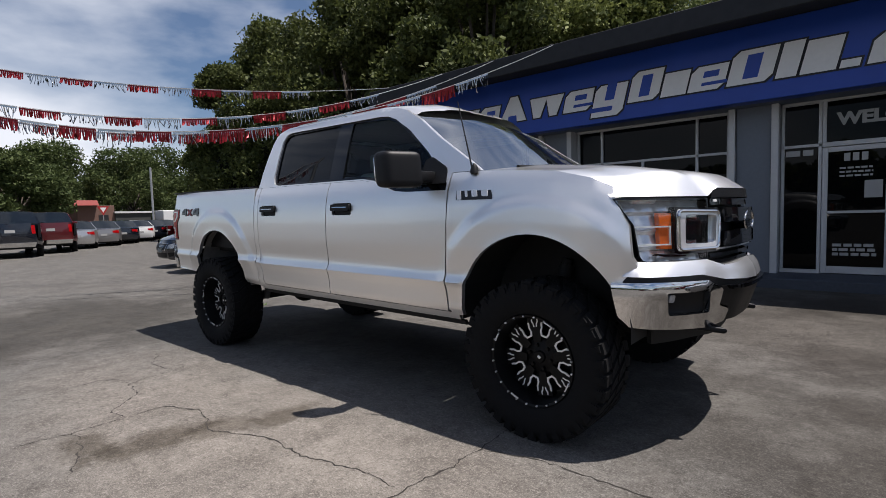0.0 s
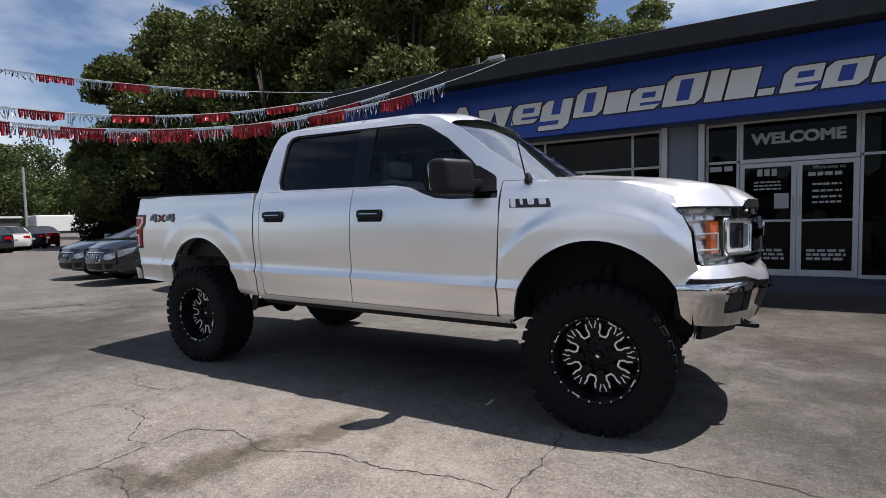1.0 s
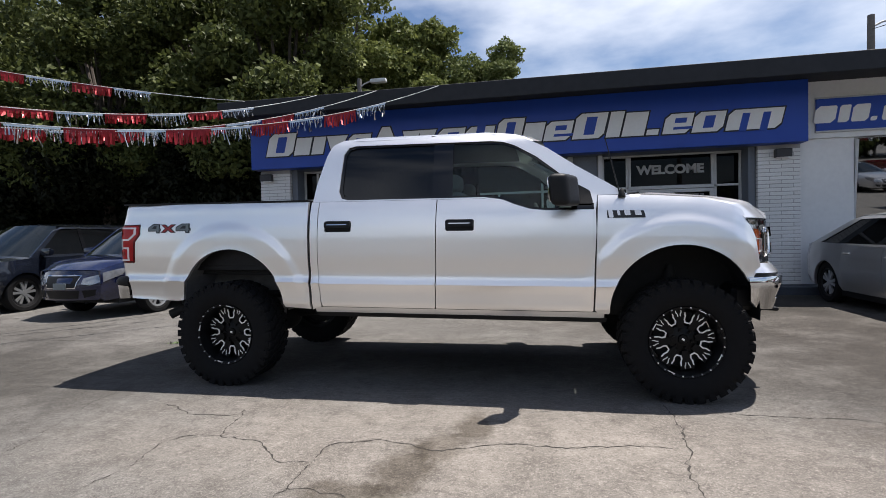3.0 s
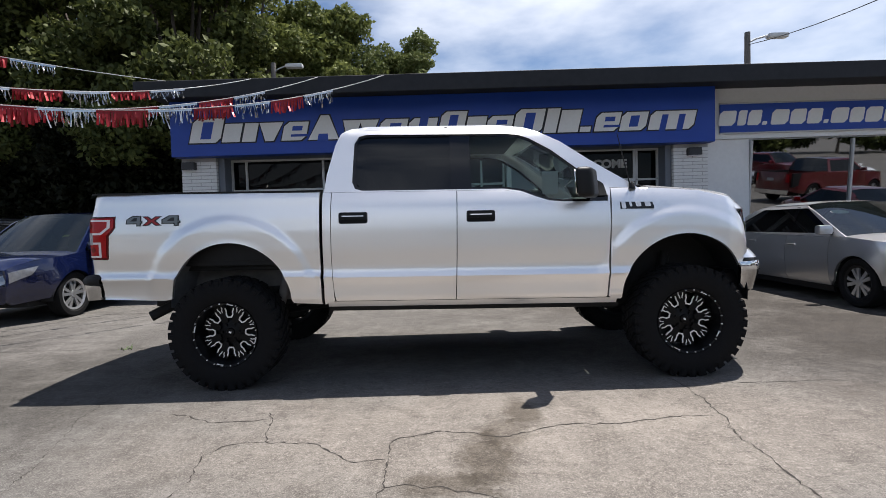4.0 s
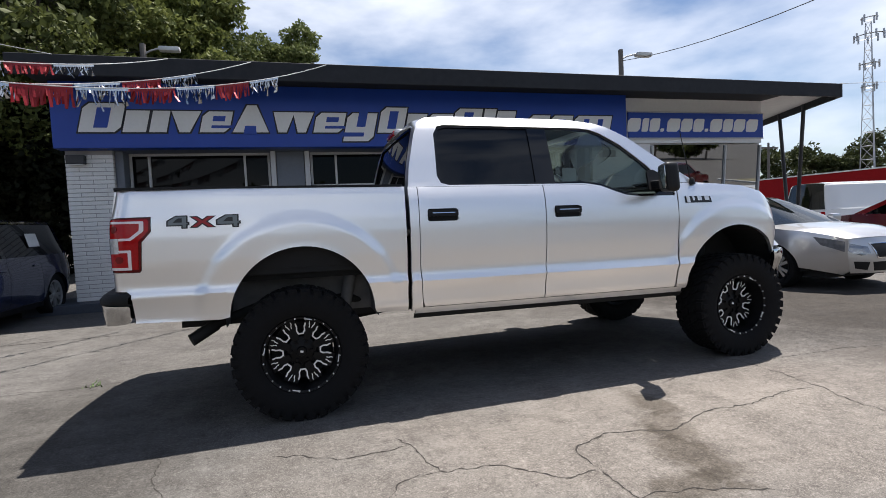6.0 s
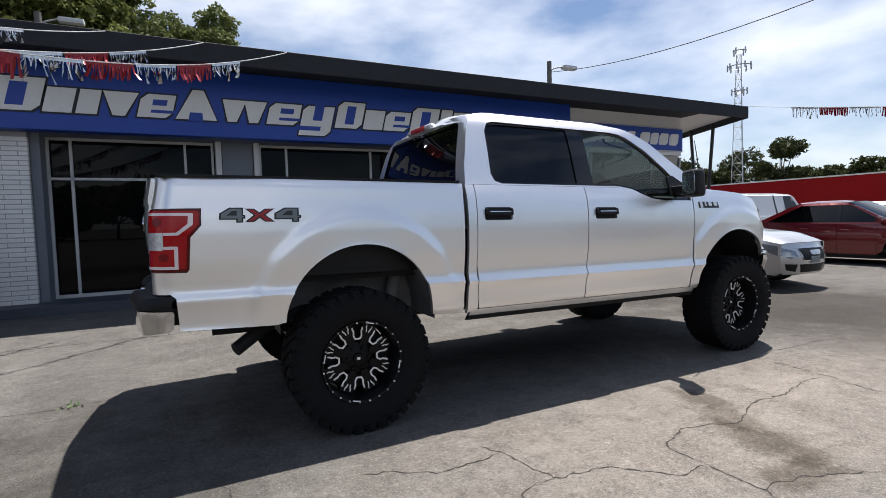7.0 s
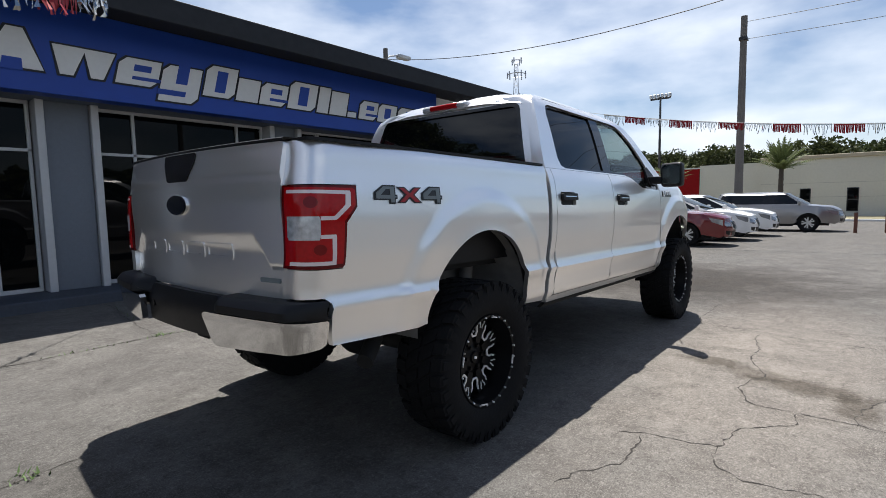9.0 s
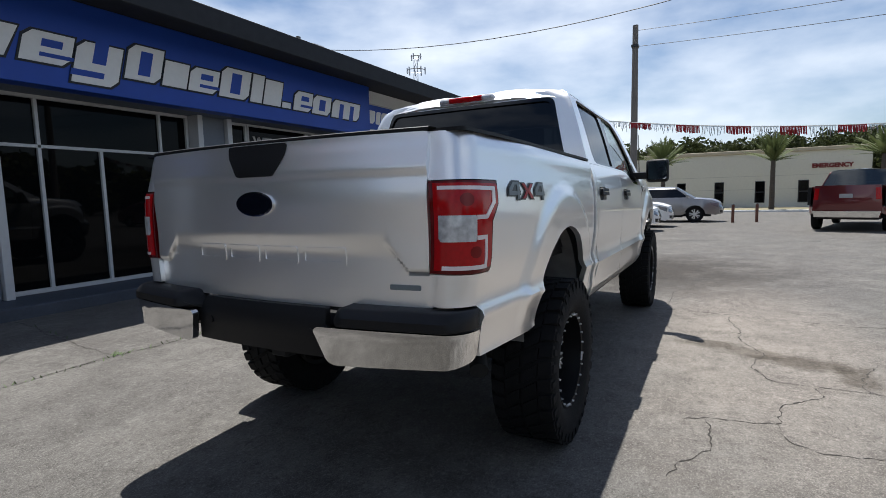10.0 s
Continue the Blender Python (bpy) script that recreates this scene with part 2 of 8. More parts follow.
# ---- ground ----
def ground_material():
    mat = bpy.data.materials.new("worn_paving")
    mat.use_nodes = True
    n, l = mat.node_tree.nodes, mat.node_tree.links
    bsdf = n["Principled BSDF"]
    co = n.new("ShaderNodeTexCoord")

    def noise(scale, detail=6.0, rough=0.55):
        t = n.new("ShaderNodeTexNoise")
        t.inputs["Scale"].default_value, t.inputs["Detail"].default_value, t.inputs["Roughness"].default_value = scale, detail, rough
        l.new(co.outputs["Object"], t.inputs["Vector"])
        return t.outputs["Fac"]

    def calc(op, a, b=None, c=None):
        t = n.new("ShaderNodeMath")
        t.operation = op
        for k, v in enumerate((a, b, c)):
            if v is None:
                continue
            if isinstance(v, (int, float)):
                t.inputs[k].default_value = v
            else:
                l.new(v, t.inputs[k])
        return t.outputs[0]

    def span(v, a, b, lo=0.0, hi=1.0):
        t = n.new("ShaderNodeMapRange")
        for k, x in zip(("From Min", "From Max", "To Min", "To Max"), (a, b, lo, hi)):
            t.inputs[k].default_value = x
        l.new(v, t.inputs["Value"])
        return t.outputs["Result"]

    def mix(f, a, b):
        t = n.new("ShaderNodeMixRGB")
        for k, v in zip(("Fac", "Color1", "Color2"), (f, a, b)):
            if isinstance(v, tuple):
                t.inputs[k].default_value = (*v, 1)
            elif isinstance(v, float):
                t.inputs[k].default_value = v
            else:
                l.new(v, t.inputs[k])
        return t.outputs["Color"]

    big, mid, patch, fine, speck = noise(0.22, 6, 0.6), noise(1.1, 9, 0.68), noise(3.4, 8, 0.7), noise(11.0, 9, 0.75), noise(120.0, 5, 0.7)
    col = mix(span(big, 0.35, 0.65), (0.083, 0.077, 0.071), (0.105, 0.1, 0.092))
    col = mix(span(mid, 0.45, 0.62, 0.0, 0.65), col, (0.148, 0.14, 0.128))
    col = mix(span(patch, 0.50, 0.64, 0.0, 0.55), col, (0.056, 0.051, 0.046))
    col = mix(span(patch, 0.45, 0.36, 0.0, 0.35), col, (0.177, 0.168, 0.156))
    col = mix(span(fine, 0.52, 0.66, 0.0, 0.65), col, (0.045, 0.041, 0.038))
    col = mix(span(fine, 0.46, 0.34, 0.0, 0.45), col, (0.19, 0.181, 0.167))
    col = mix(span(speck, 0.53, 0.65, 0.0, 0.6), col, (0.246, 0.236, 0.221))
    col = mix(span(speck, 0.46, 0.36, 0.0, 0.6), col, (0.025, 0.023, 0.022))
    grit = noise(42.0, 6, 0.72)
    col = mix(span(grit, 0.54, 0.66, 0.0, 0.5), col, (0.25, 0.24, 0.222))
    col = mix(span(grit, 0.45, 0.34, 0.0, 0.6), col, (0.034, 0.031, 0.028))
    sep = n.new("ShaderNodeSeparateXYZ")
    l.new(co.outputs["Object"], sep.inputs[0])

    def tone(col, cx, cy, rx, ry, amount, tint, ragged, rag, lo, hi):
        dx = calc("DIVIDE", calc("SUBTRACT", sep.outputs["X"], cx), rx)
        dy = calc("DIVIDE", calc("SUBTRACT", sep.outputs["Y"], cy), ry)
        d = calc("SQRT", calc("ADD", calc("MULTIPLY", dx, dx), calc("MULTIPLY", dy, dy)))
        d = calc("ADD", d, calc("MULTIPLY", calc("SUBTRACT", ragged, 0.5), rag))
        t = n.new("ShaderNodeMixRGB")
        t.blend_type = "MULTIPLY"
        l.new(calc("MULTIPLY", span(d, lo, hi), amount), t.inputs["Fac"])
        l.new(col, t.inputs["Color1"])
        t.inputs["Color2"].default_value = (*tint, 1)
        return t.outputs["Color"]

    # browner, darker asphalt and a paler middle, with lens edge falloff tinted in
    for cx, cy, rx, ry, tint in ((1.5, 3.4, 2.3, 2.6, (0.42, 0.39, 0.36)), (0.9, 8.0, 3.0, 1.4, (0.45, 0.43, 0.40)), (-8.2, 1.8, 2.3, 2.3, (0.50, 0.49, 0.47)), (-2.6, 1.40, 2.8, 1.1, (1.55, 1.47, 1.40)), (-0.2, 6.2, 3.2, 1.6, (0.66, 0.63, 0.60))):
        col = tone(col, cx, cy, rx, ry, 1.0, tint, mid, 1.6, 1.25, 0.5)
    # old oil and damp stains with outlines of their own
    edge = noise(6.0, 8, 0.7)
    # the one at (-3.3, 3.6) puts shade beneath the truck into the colour
    for cx, cy, rx, ry, amount in ((-2.87, 1.74, 0.13, 0.24, 1.0), (-3.17, 1.06, 0.16, 0.34, 1.0), (-3.38, 0.80, 0.24, 0.13, 1.0), (-3.02, 1.40, 0.16, 0.24, 0.8),
                                   (-3.3, 3.6, 1.2, 0.8, 0.5), (-9.6, 4.6, 1.1, 0.7, 0.5), (0.9, 2.9, 0.9, 0.5, 0.4), (-6.6, 0.9, 0.5, 0.3, 0.4)):
        col = tone(col, cx, cy, rx, ry, 0.62 * amount, (0.27, 0.235, 0.18), edge, 2.4, 1.25, 0.6)
    l.new(col, bsdf.inputs["Base Color"])
    l.new(span(mid, 0.3, 0.7, 0.72, 0.9), bsdf.inputs["Roughness"])
    bsdf.inputs["Specular IOR Level"].default_value = 0.2
    bp = n.new("ShaderNodeBump")
    bp.inputs["Strength"].default_value, bp.inputs["Distance"].default_value = 0.5, 0.008
    l.new(calc("ADD", speck, calc("MULTIPLY", fine, 1.5)), bp.inputs["Height"])
    l.new(bp.outputs["Normal"], bsdf.inputs["Normal"])
    return mat


M_GROUND = ground_material()
M_CRACK = material("crack_dirt", (0.028, 0.024, 0.020), 0.95, spread=0.4, grain=40, blotch=6)
M_WEED = material("weed_green", (0.07, 0.12, 0.03), 0.7, spread=0.4, random_tint=0.6, island=True)

bm = bmesh.new()
bmesh.ops.create_grid(bm, x_segments=24, y_segments=24, size=1500)
ground = tagged(part("ground", bm, M_GROUND), "worn grey concrete and asphalt car lot with cracks and stains", "ground", kind="structure")

rng = random.Random(5)


def crack(pts, width):
    """A ragged, dirt-filled crack along a line on the ground."""
    line = smooth_line([(x, y, 0) for x, y in pts], 0.022)
    verts, faces = [], []
    wob = Vector((0, 0, 0))
    for i, p in enumerate(line):
        d = (line[min(i + 1, len(line) - 1)] - line[max(i - 1, 0)])
        side = Vector((-d.y, d.x, 0)).normalized()
        wob = 0.72 * wob + side * rng.gauss(0, 0.0085)
        w = 0.46 * width * rng.choice((0.25, 0.45, 0.7, 1.0, 1.5)) * min(1.0, 0.3 + i / 4, 0.3 + (len(line) - 1 - i) / 4)
        verts += [p + wob + side * w / 2 + Vector((0, 0, 0.002)), p + wob - side * w / 2 + Vector((0, 0, 0.002))]
        if i:
            k = 2 * i
            faces.append((k - 2, k - 1, k + 1, k))
    return tagged(raw("ground_crack", verts, faces, M_CRACK), "dark ragged crack in the worn paving", "crack", "ground cracks", "structure")


CRACKS = [
    ([(-1.59, 2.4), (-1.59, 2.1), (-1.65, 1.57), (-1.7, 1.2), (-1.71, 0.81), (-1.73, 0.6), (-1.7, 0.0), (-1.66, -0.8)], 0.022),
    ([(-1.58, 2.1), (-1.1, 2.2), (-0.1, 2.13), (0.41, 1.96), (1.97, 1.95), (3.4, 2.05)], 0.016),
    ([(-1.68, 1.57), (-1.91, 1.57), (-2.29, 1.5), (-2.64, 1.51), (-3.02, 1.35), (-3.18, 1.38), (-3.41, 1.44), (-3.68, 1.33), (-3.71, 1.1)], 0.022),
    ([(-3.71, 1.1), (-3.69, 0.81), (-3.75, 0.55)], 0.018),
    ([(-3.71, 1.09), (-3.9, 1.1), (-4.15, 1.31), (-4.45, 1.37), (-4.54, 1.73), (-4.6, 1.86)], 0.018),
    ([(-4.54, 1.73), (-4.9, 1.69), (-5.07, 1.77), (-5.3, 1.9)], 0.016),
    ([(-4.45, 1.37), (-4.63, 1.35), (-4.73, 1.21), (-4.7, 0.94), (-4.75, 0.6)], 0.014),
    ([(-3.73, 0.80), (-3.5, 0.80), (-3.3, 0.74), (-3.0, 0.62)], 0.020),
]
# slab joints and cracks farther out
JOINTS = [
    ([(-5.95, 2.15), (-5.92, 1.86), (-5.76, 1.44), (-5.6, 0.9)], 0.012),
    ([(0.5, 5.6), (1.2, 4.4), (1.4, 3.2), (1.3, 2.05)], 0.014),
    ([(6.75, 3.4), (6.5, 2.8), (5.8, 0.8), (5.09, -1.22)], 0.022),
    ([(-9.4, 6.45), (-7.6, 6.42), (-6.07, 6.37), (-5.33, 6.42), (-4.7, 6.33), (-3.2, 6.4), (-1.4, 6.5)], 0.034),
    ([(-5.33, 6.42), (-5.22, 7.64), (-5.1, 8.4), (-5.06, 8.95)], 0.03),
    ([(-10.5, 3.95), (-7.8, 3.96), (-7.1, 3.94), (-6.6, 3.95)], 0.016),
    ([(3.3, 2.0), (3.25, 0.6), (3.15, -1.0), (3.3, -3.0)], 0.02),
    ([(-1.6, -0.4), (-0.6, -0.35), (0.6, -0.5), (2.2, -0.4)], 0.012),
]
for pts, width in CRACKS + JOINTS:
    crack(pts, width)

# ---- dealership building ----
WALL_Y, GLASS_Y, SIGN_Y, SLAB_Z = 9.5, 9.95, 9.17, 0.15
HEAD_Z, SOFFIT_Z, TRANSOM_Z, FASCIA_Z = 2.85, 4.035, 2.16, 3.86
rng = random.Random(11)

tagged(part("pavement", one_box(-9.6, 3.6, 9.0, 10.4, -0.2, SLAB_Z, bevel=0.012), M_SLAB),
       "dark blue painted concrete step along the shop front", "step", kind="structure")

bm = one_box(-9.22, 7.9, 8.3, 8.36, FASCIA_Z, 4.18, bevel=0.008)
tagged(part("trim_fascia", bm, M_FASCIA), "dark grey metal roof fascia above the shop front", "fascia", kind="structure")
END = [(-9.22, 8.363), (7.93, 8.363), (9.75, 12.4), (9.75, 15.99), (-9.22, 15.99)]
EDGE = [(7.9, 8.3), (7.96, 8.3), (9.81, 12.4), (9.75, 12.4)]


def flat(poly, z0, z1):
    bm = bmesh.new()
    a = [bm.verts.new((x, y, z0)) for x, y in poly]
    b = [bm.verts.new((x, y, z1)) for x, y in poly]
    bm.faces.new(a[::-1])
    bm.faces.new(b)
    for k in range(len(poly)):
        q = (k + 1) % len(poly)
        bm.faces.new((a[k], a[q], b[q], b[k]))
    return bm


tagged(part("roof", flat(END, 4.085, 4.16), M_FASCIA), "flat dark grey roof deck over the shop", "roof", kind="structure")
tagged(part("ceiling_soffit", flat(END, SOFFIT_Z, 4.08), M_SOFFIT), "pale painted underside of the roof overhang", "soffit", kind="structure")
tagged(part("trim_fascia_side", flat(EDGE, FASCIA_Z, 4.18), M_FASCIA), "dark grey metal roof fascia at the slanted canopy end", "fascia", kind="structure")

# dark sheet that stands in for the deep shade under the overhang
tagged(part("soffit_shade_board", one_box(-9.2, 6.7, 8.37, 9.44, SOFFIT_Z - 0.035, SOFFIT_Z - 0.004), M_FASCIA), "dark sheet added for the shade under the roof edge above the sign", "soffit", kind="structure")

# walls that close the shop
for name, a in (("wall_west", (-9.0, -8.85, 9.75, 15.8, 0, SOFFIT_Z - 0.003)), ("wall_east", (6.6, 6.75, 9.7, 15.8, 0, SOFFIT_Z - 0.003)),
                ("wall_back", (-8.84, 6.59, 15.6, 15.8, 0, SOFFIT_Z - 0.003))):
    tagged(part(name, one_box(*a), M_WHITEWALL), "white painted outer wall of the shop", "wall", kind="structure")
tagged(part("wall_north", one_box(-8.8, 2.4, 9.5, 9.62, HEAD_Z + 0.06, SOFFIT_Z - 0.004), M_WHITEWALL), "white wall above the shop windows", "wall", kind="structure")
tagged(part("ceiling_head", one_box(-8.9, 2.38, 9.46, 10.1, HEAD_Z, HEAD_Z + 0.055), M_GREYWALL), "grey underside above the shop windows", "soffit", kind="structure")
tagged(part("floor_inside", one_box(-8.8, 6.55, 10.42, 15.5, 0.0, 0.14), M_INFLOOR), "dim shop floor behind the glass", "floor", kind="structure")
# ceiling and partition are coloured near-black to stand for an unlit room
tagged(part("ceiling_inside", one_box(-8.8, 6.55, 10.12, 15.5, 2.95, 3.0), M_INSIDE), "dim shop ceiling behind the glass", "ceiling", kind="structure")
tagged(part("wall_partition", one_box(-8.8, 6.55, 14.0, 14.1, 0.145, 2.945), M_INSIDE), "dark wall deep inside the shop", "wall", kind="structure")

# brick piers
brick_mesh = {}


def brick_pier(name, x0, x1, y0, y1, z0, z1):
    pier = tagged(part(name, one_box(x0 + 0.012, x1 - 0.012, y0 + 0.012, y1, z0, z1), M_MORTAR), "pier of long white painted bricks", "wall", kind="structure")
    course, length, joint = 0.075, 0.42, 0.012
    rows = int((z1 - z0) / course)
    for r in range(rows):
        x = x0 - (length / 2 if r % 2 else 0)
        while x < x1 - 0.02:
            a, b = max(x, x0), min(x + length, x1)
            if b - a > 0.03:
                w = round(b - a - joint, 3)
                if w not in brick_mesh:
                    b2 = one_box(-w / 2, w / 2, -0.05, 0.05, -(course - joint) / 2, (course - joint) / 2, bevel=0.004)
                    ob = part("brick", b2, M_BRICK, pier)
                    brick_mesh[w] = ob.data
                else:
                    ob = new("brick", brick_mesh[w])
                    ob.parent = pier
                ob.location = ((a + b) / 2, y0 + 0.05 + rng.uniform(-0.002, 0.003), z0 + (r + 0.5) * course)
            x += length
    return pier


brick_pier("wall_pier_1", -8.95, -8.19, 9.45, 10.1, SLAB_Z, HEAD_Z - 0.002)
brick_pier("wall_pier_2", 1.66, 2.42, 9.45, 10.1, SLAB_Z, HEAD_Z - 0.002)


def window_bay(name, x0, x1, uprights, low=(), sill=SLAB_Z, head=HEAD_Z, y=GLASS_Y, transom=TRANSOM_Z, glass_mat=M_STOREGLASS, tilt=0.0, label="dark shop window in a thin white frame"):
    """A shop window: a frame of bars and its panes."""
    win = tagged(empty_at(name), label, "window", kind="structure")
    win.location = ((x0 + x1) / 2, y, sill)
    cx, cz = (x0 + x1) / 2, sill
    s = 0.045

    def bar(nm, a):
        bm = one_box(a[0] - cx, a[1] - cx, -0.05, 0.05, a[2] - cz, a[3] - cz, bevel=0.004)
        if tilt and nm == "mullion":
            for v in bm.verts:
                v.co.y -= tilt * (v.co.z - (transom + head) / 2 + cz)
        part(nm, bm, M_ALU, win)

    bar("window_sill", (x0, x1, sill, sill + 0.06))
    bar("window_head", (x0, x1, head - 0.05, head - 0.002))
    bar("transom", (x0, x1, transom - s / 2, transom + s / 2))
    for u in (x0 + s / 2, *uprights, x1 - s / 2):
        bar("mullion", (u - s / 2, u + s / 2, sill + 0.061, head - 0.051))
    for u in low:
        bar("mullion", (u - s / 2, u + s / 2, sill + 0.061, transom - s / 2 - 0.001))
    cols = [x0 + s, *uprights, x1 - s]
    for a, b in zip(cols, cols[1:]):
        for z0, z1 in ((sill + 0.03, transom), (transom, head - 0.03)):
            bm = one_box(a - cx, b - cx, -0.004, 0.004, z0 - cz, z1 - cz)
            for v in bm.verts:
                v.co.y -= tilt * (v.co.z - (z0 + z1) / 2 + cz)
            part("pane", bm, glass_mat, win)
    return win


window_bay("window_1", -8.06, -5.52, (-7.72, -6.0))
window_bay("window_2", -4.72, -1.93, (-4.2, -2.45), low=(-3.4,))
bm = one_box(-8.19, -8.062, 9.56, 10.1, SLAB_Z, HEAD_Z - 0.002)
tagged(part("wall_jamb", bm, M_GREYWALL), "narrow grey wall beside the shop window", "wall", kind="structure")
for a, b in ((-5.5, -4.74), (-1.91, -1.2)):
    tagged(part("wall_panel", one_box(a + 0.11, b - 0.11, 9.74, 10.05, SLAB_Z, HEAD_Z - 0.002, bevel=0.005), M_GREYWALL),
           "blue-grey painted wall panel between two posts", "wall", kind="structure")
    for c in (a, b - 0.1):
        tagged(part("trim_post", one_box(c, c + 0.1, 9.66, 10.0, SLAB_Z, HEAD_Z - 0.002, bevel=0.006), M_ALU),
               "white upright post beside a shop window", "post", "shop front posts", "structure")

# entrance
win = window_bay("window_3", -1.19, -0.66, (), label="narrow dark glass sidelight with a white frame")
window_bay("window_4", 1.02, 1.53, (), label="narrow dark glass sidelight with a white frame")
tagged(part("wall_jamb", one_box(1.535, 1.66, 9.56, 10.1, SLAB_Z, HEAD_Z - 0.002), M_GREYWALL), "narrow grey wall beside the entrance", "wall", kind="structure")
over = tagged(empty_at("window_5", pose(0.18, GLASS_Y, TRANSOM_Z)), "dark transom window above the entrance doors", "window", kind="structure")
part("window_frame", one_box(-0.835, 0.835, -0.05, 0.05, -0.04, 0.03, bevel=0.004), M_ALU, over)
part("window_frame", one_box(-0.835, 0.835, -0.05, 0.05, 0.65, 0.688, bevel=0.004), M_ALU, over)
for x in (-0.81, 0.81):
    part("window_frame", one_box(x - 0.025, x + 0.025, -0.05, 0.05, 0.032, 0.648, bevel=0.004), M_ALU, over)
part("pane", one_box(-0.79, 0.79, -0.004, 0.004, 0.0, 0.67), M_STOREGLASS, over)
part("banner", one_box(-0.77, 0.77, 0.01, 0.016, 0.06, 0.52), M_TEAL, over, "teal paper banner behind the glass")
words("WELCOME", 0.25, M_DECAL, pose(0.0, -0.009, 0.36), over, bold=0.012, squeeze=1.08)


def leaf(name, x0, x1, hinge_left):
    d = tagged(empty_at(name, pose((x0 + x1) / 2, GLASS_Y, SLAB_Z + 0.012)), "closed glass shop door in a white metal frame", "door", "entrance doors", "structure")
    w, h = (x1 - x0) / 2, TRANSOM_Z - SLAB_Z - 0.06
    part("stile", one_box(-w, -w + 0.075, -0.03, 0.03, 0, h, bevel=0.004), M_ALU, d)
    part("stile", one_box(w - 0.075, w, -0.03, 0.03, 0, h, bevel=0.004), M_ALU, d)
    part("bottom_rail", one_box(-w + 0.076, w - 0.076, -0.03, 0.03, 0, 0.11, bevel=0.004), M_ALU, d)
    part("top_rail", one_box(-w + 0.076, w - 0.076, -0.03, 0.03, h - 0.075, h, bevel=0.004), M_ALU, d)
    part("push_bar", one_box(-w + 0.076, w - 0.076, -0.045, -0.02, 0.93, 0.97, bevel=0.005), M_ALU, d)
    part("pane", one_box(-w + 0.07, w - 0.07, -0.004, 0.004, 0.1, h - 0.07), M_STOREGLASS, d)
    hx = w - 0.04 if hinge_left else -w + 0.04
    bm = pipe(bmesh.new(), [(hx, -0.03, 1.05), (hx, -0.09, 1.05), (hx, -0.09, 1.33), (hx, -0.03, 1.33)], 0.012)
    part("handle", bm, M_GALV, d, "upright metal pull handle")
    return d, w, h


d1, w, h = leaf("door_1", -0.655, 0.178, True)
bm = bmesh.new()
for k in range(3):
    box(bm, -0.15 + k * 0.105, -0.075 + k * 0.105, -0.0075, -0.005, 1.725, 1.845)
part("number_bars", bm, M_DECAL, d1)
bm = bmesh.new()
for k, z in enumerate((1.62, 1.56, 1.50)):
    bars(bm, -0.2, 0.2, z, 0.028, -0.006, rng)
for z in (0.44, 0.37, 0.30):
    bars(bm, -0.27, 0.27, z, 0.045, -0.006, rng)
box(bm, 0.1, 0.31, -0.0075, -0.005, 1.16, 1.42)
part("notice", bm, M_DECAL, d1)
d2, w, h = leaf("door_2", 0.182, 1.015, False)
words("Welcome to", 0.085, M_DECAL, pose(0.02, -0.007, 1.83), d2)
bm = bmesh.new()
bars(bm, -0.26, 0.22, 1.72, 0.06, -0.006, rng)
for z in (1.55, 1.44, 1.34, 1.25):
    bars(bm, -0.2, 0.2, z, 0.035, -0.006, rng)
for z in (0.44, 0.37, 0.30):
    bars(bm, -0.27, 0.27, z, 0.045, -0.006, rng)
part("notice", bm, M_DECAL, d2)
bm = bmesh.new()
bars(bm, -0.2, 0.2, 1.9, 0.09, -0.056, rng, 0.85)
ob = part("number_bars", bm, M_DECAL, win)

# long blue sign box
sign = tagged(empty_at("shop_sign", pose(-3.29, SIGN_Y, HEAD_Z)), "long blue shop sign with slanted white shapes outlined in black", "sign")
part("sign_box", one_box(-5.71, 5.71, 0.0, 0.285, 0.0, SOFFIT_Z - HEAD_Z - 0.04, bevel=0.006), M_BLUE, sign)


def glyph(x, w, z0, z1, slot, lean=0.2, grow=0.0):
    """A slanted rounded block with a slot, as an outline."""
    g, c = grow, min(0.07, w * 0.2)
    pts = [(x - g, z0 + c * 0.4 - g), (x + c * 0.4, z0 - g), (x + w - c, z0 - g), (x + w + g, z0 + c - g * 0.3), (x + w + g, z1 - c * 0.4 + g), (x + w - c * 0.4, z1 + g), (x + c, z1 + g), (x - g, z1 - c + g * 0.3)]
    return [(px + (pz - z0) * lean, pz) for px, pz in pts]


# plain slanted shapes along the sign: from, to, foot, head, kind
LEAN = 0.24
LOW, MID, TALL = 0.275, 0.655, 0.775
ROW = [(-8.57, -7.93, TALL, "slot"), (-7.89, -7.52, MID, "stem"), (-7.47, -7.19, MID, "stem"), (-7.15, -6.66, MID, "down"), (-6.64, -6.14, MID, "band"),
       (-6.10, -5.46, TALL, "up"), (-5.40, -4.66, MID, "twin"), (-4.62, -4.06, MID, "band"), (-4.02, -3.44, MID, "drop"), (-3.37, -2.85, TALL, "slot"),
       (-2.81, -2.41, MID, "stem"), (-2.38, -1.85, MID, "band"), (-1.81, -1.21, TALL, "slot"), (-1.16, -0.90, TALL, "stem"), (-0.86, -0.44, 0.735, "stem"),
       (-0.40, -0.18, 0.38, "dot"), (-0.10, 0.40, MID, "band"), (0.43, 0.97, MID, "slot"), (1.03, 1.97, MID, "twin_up")]


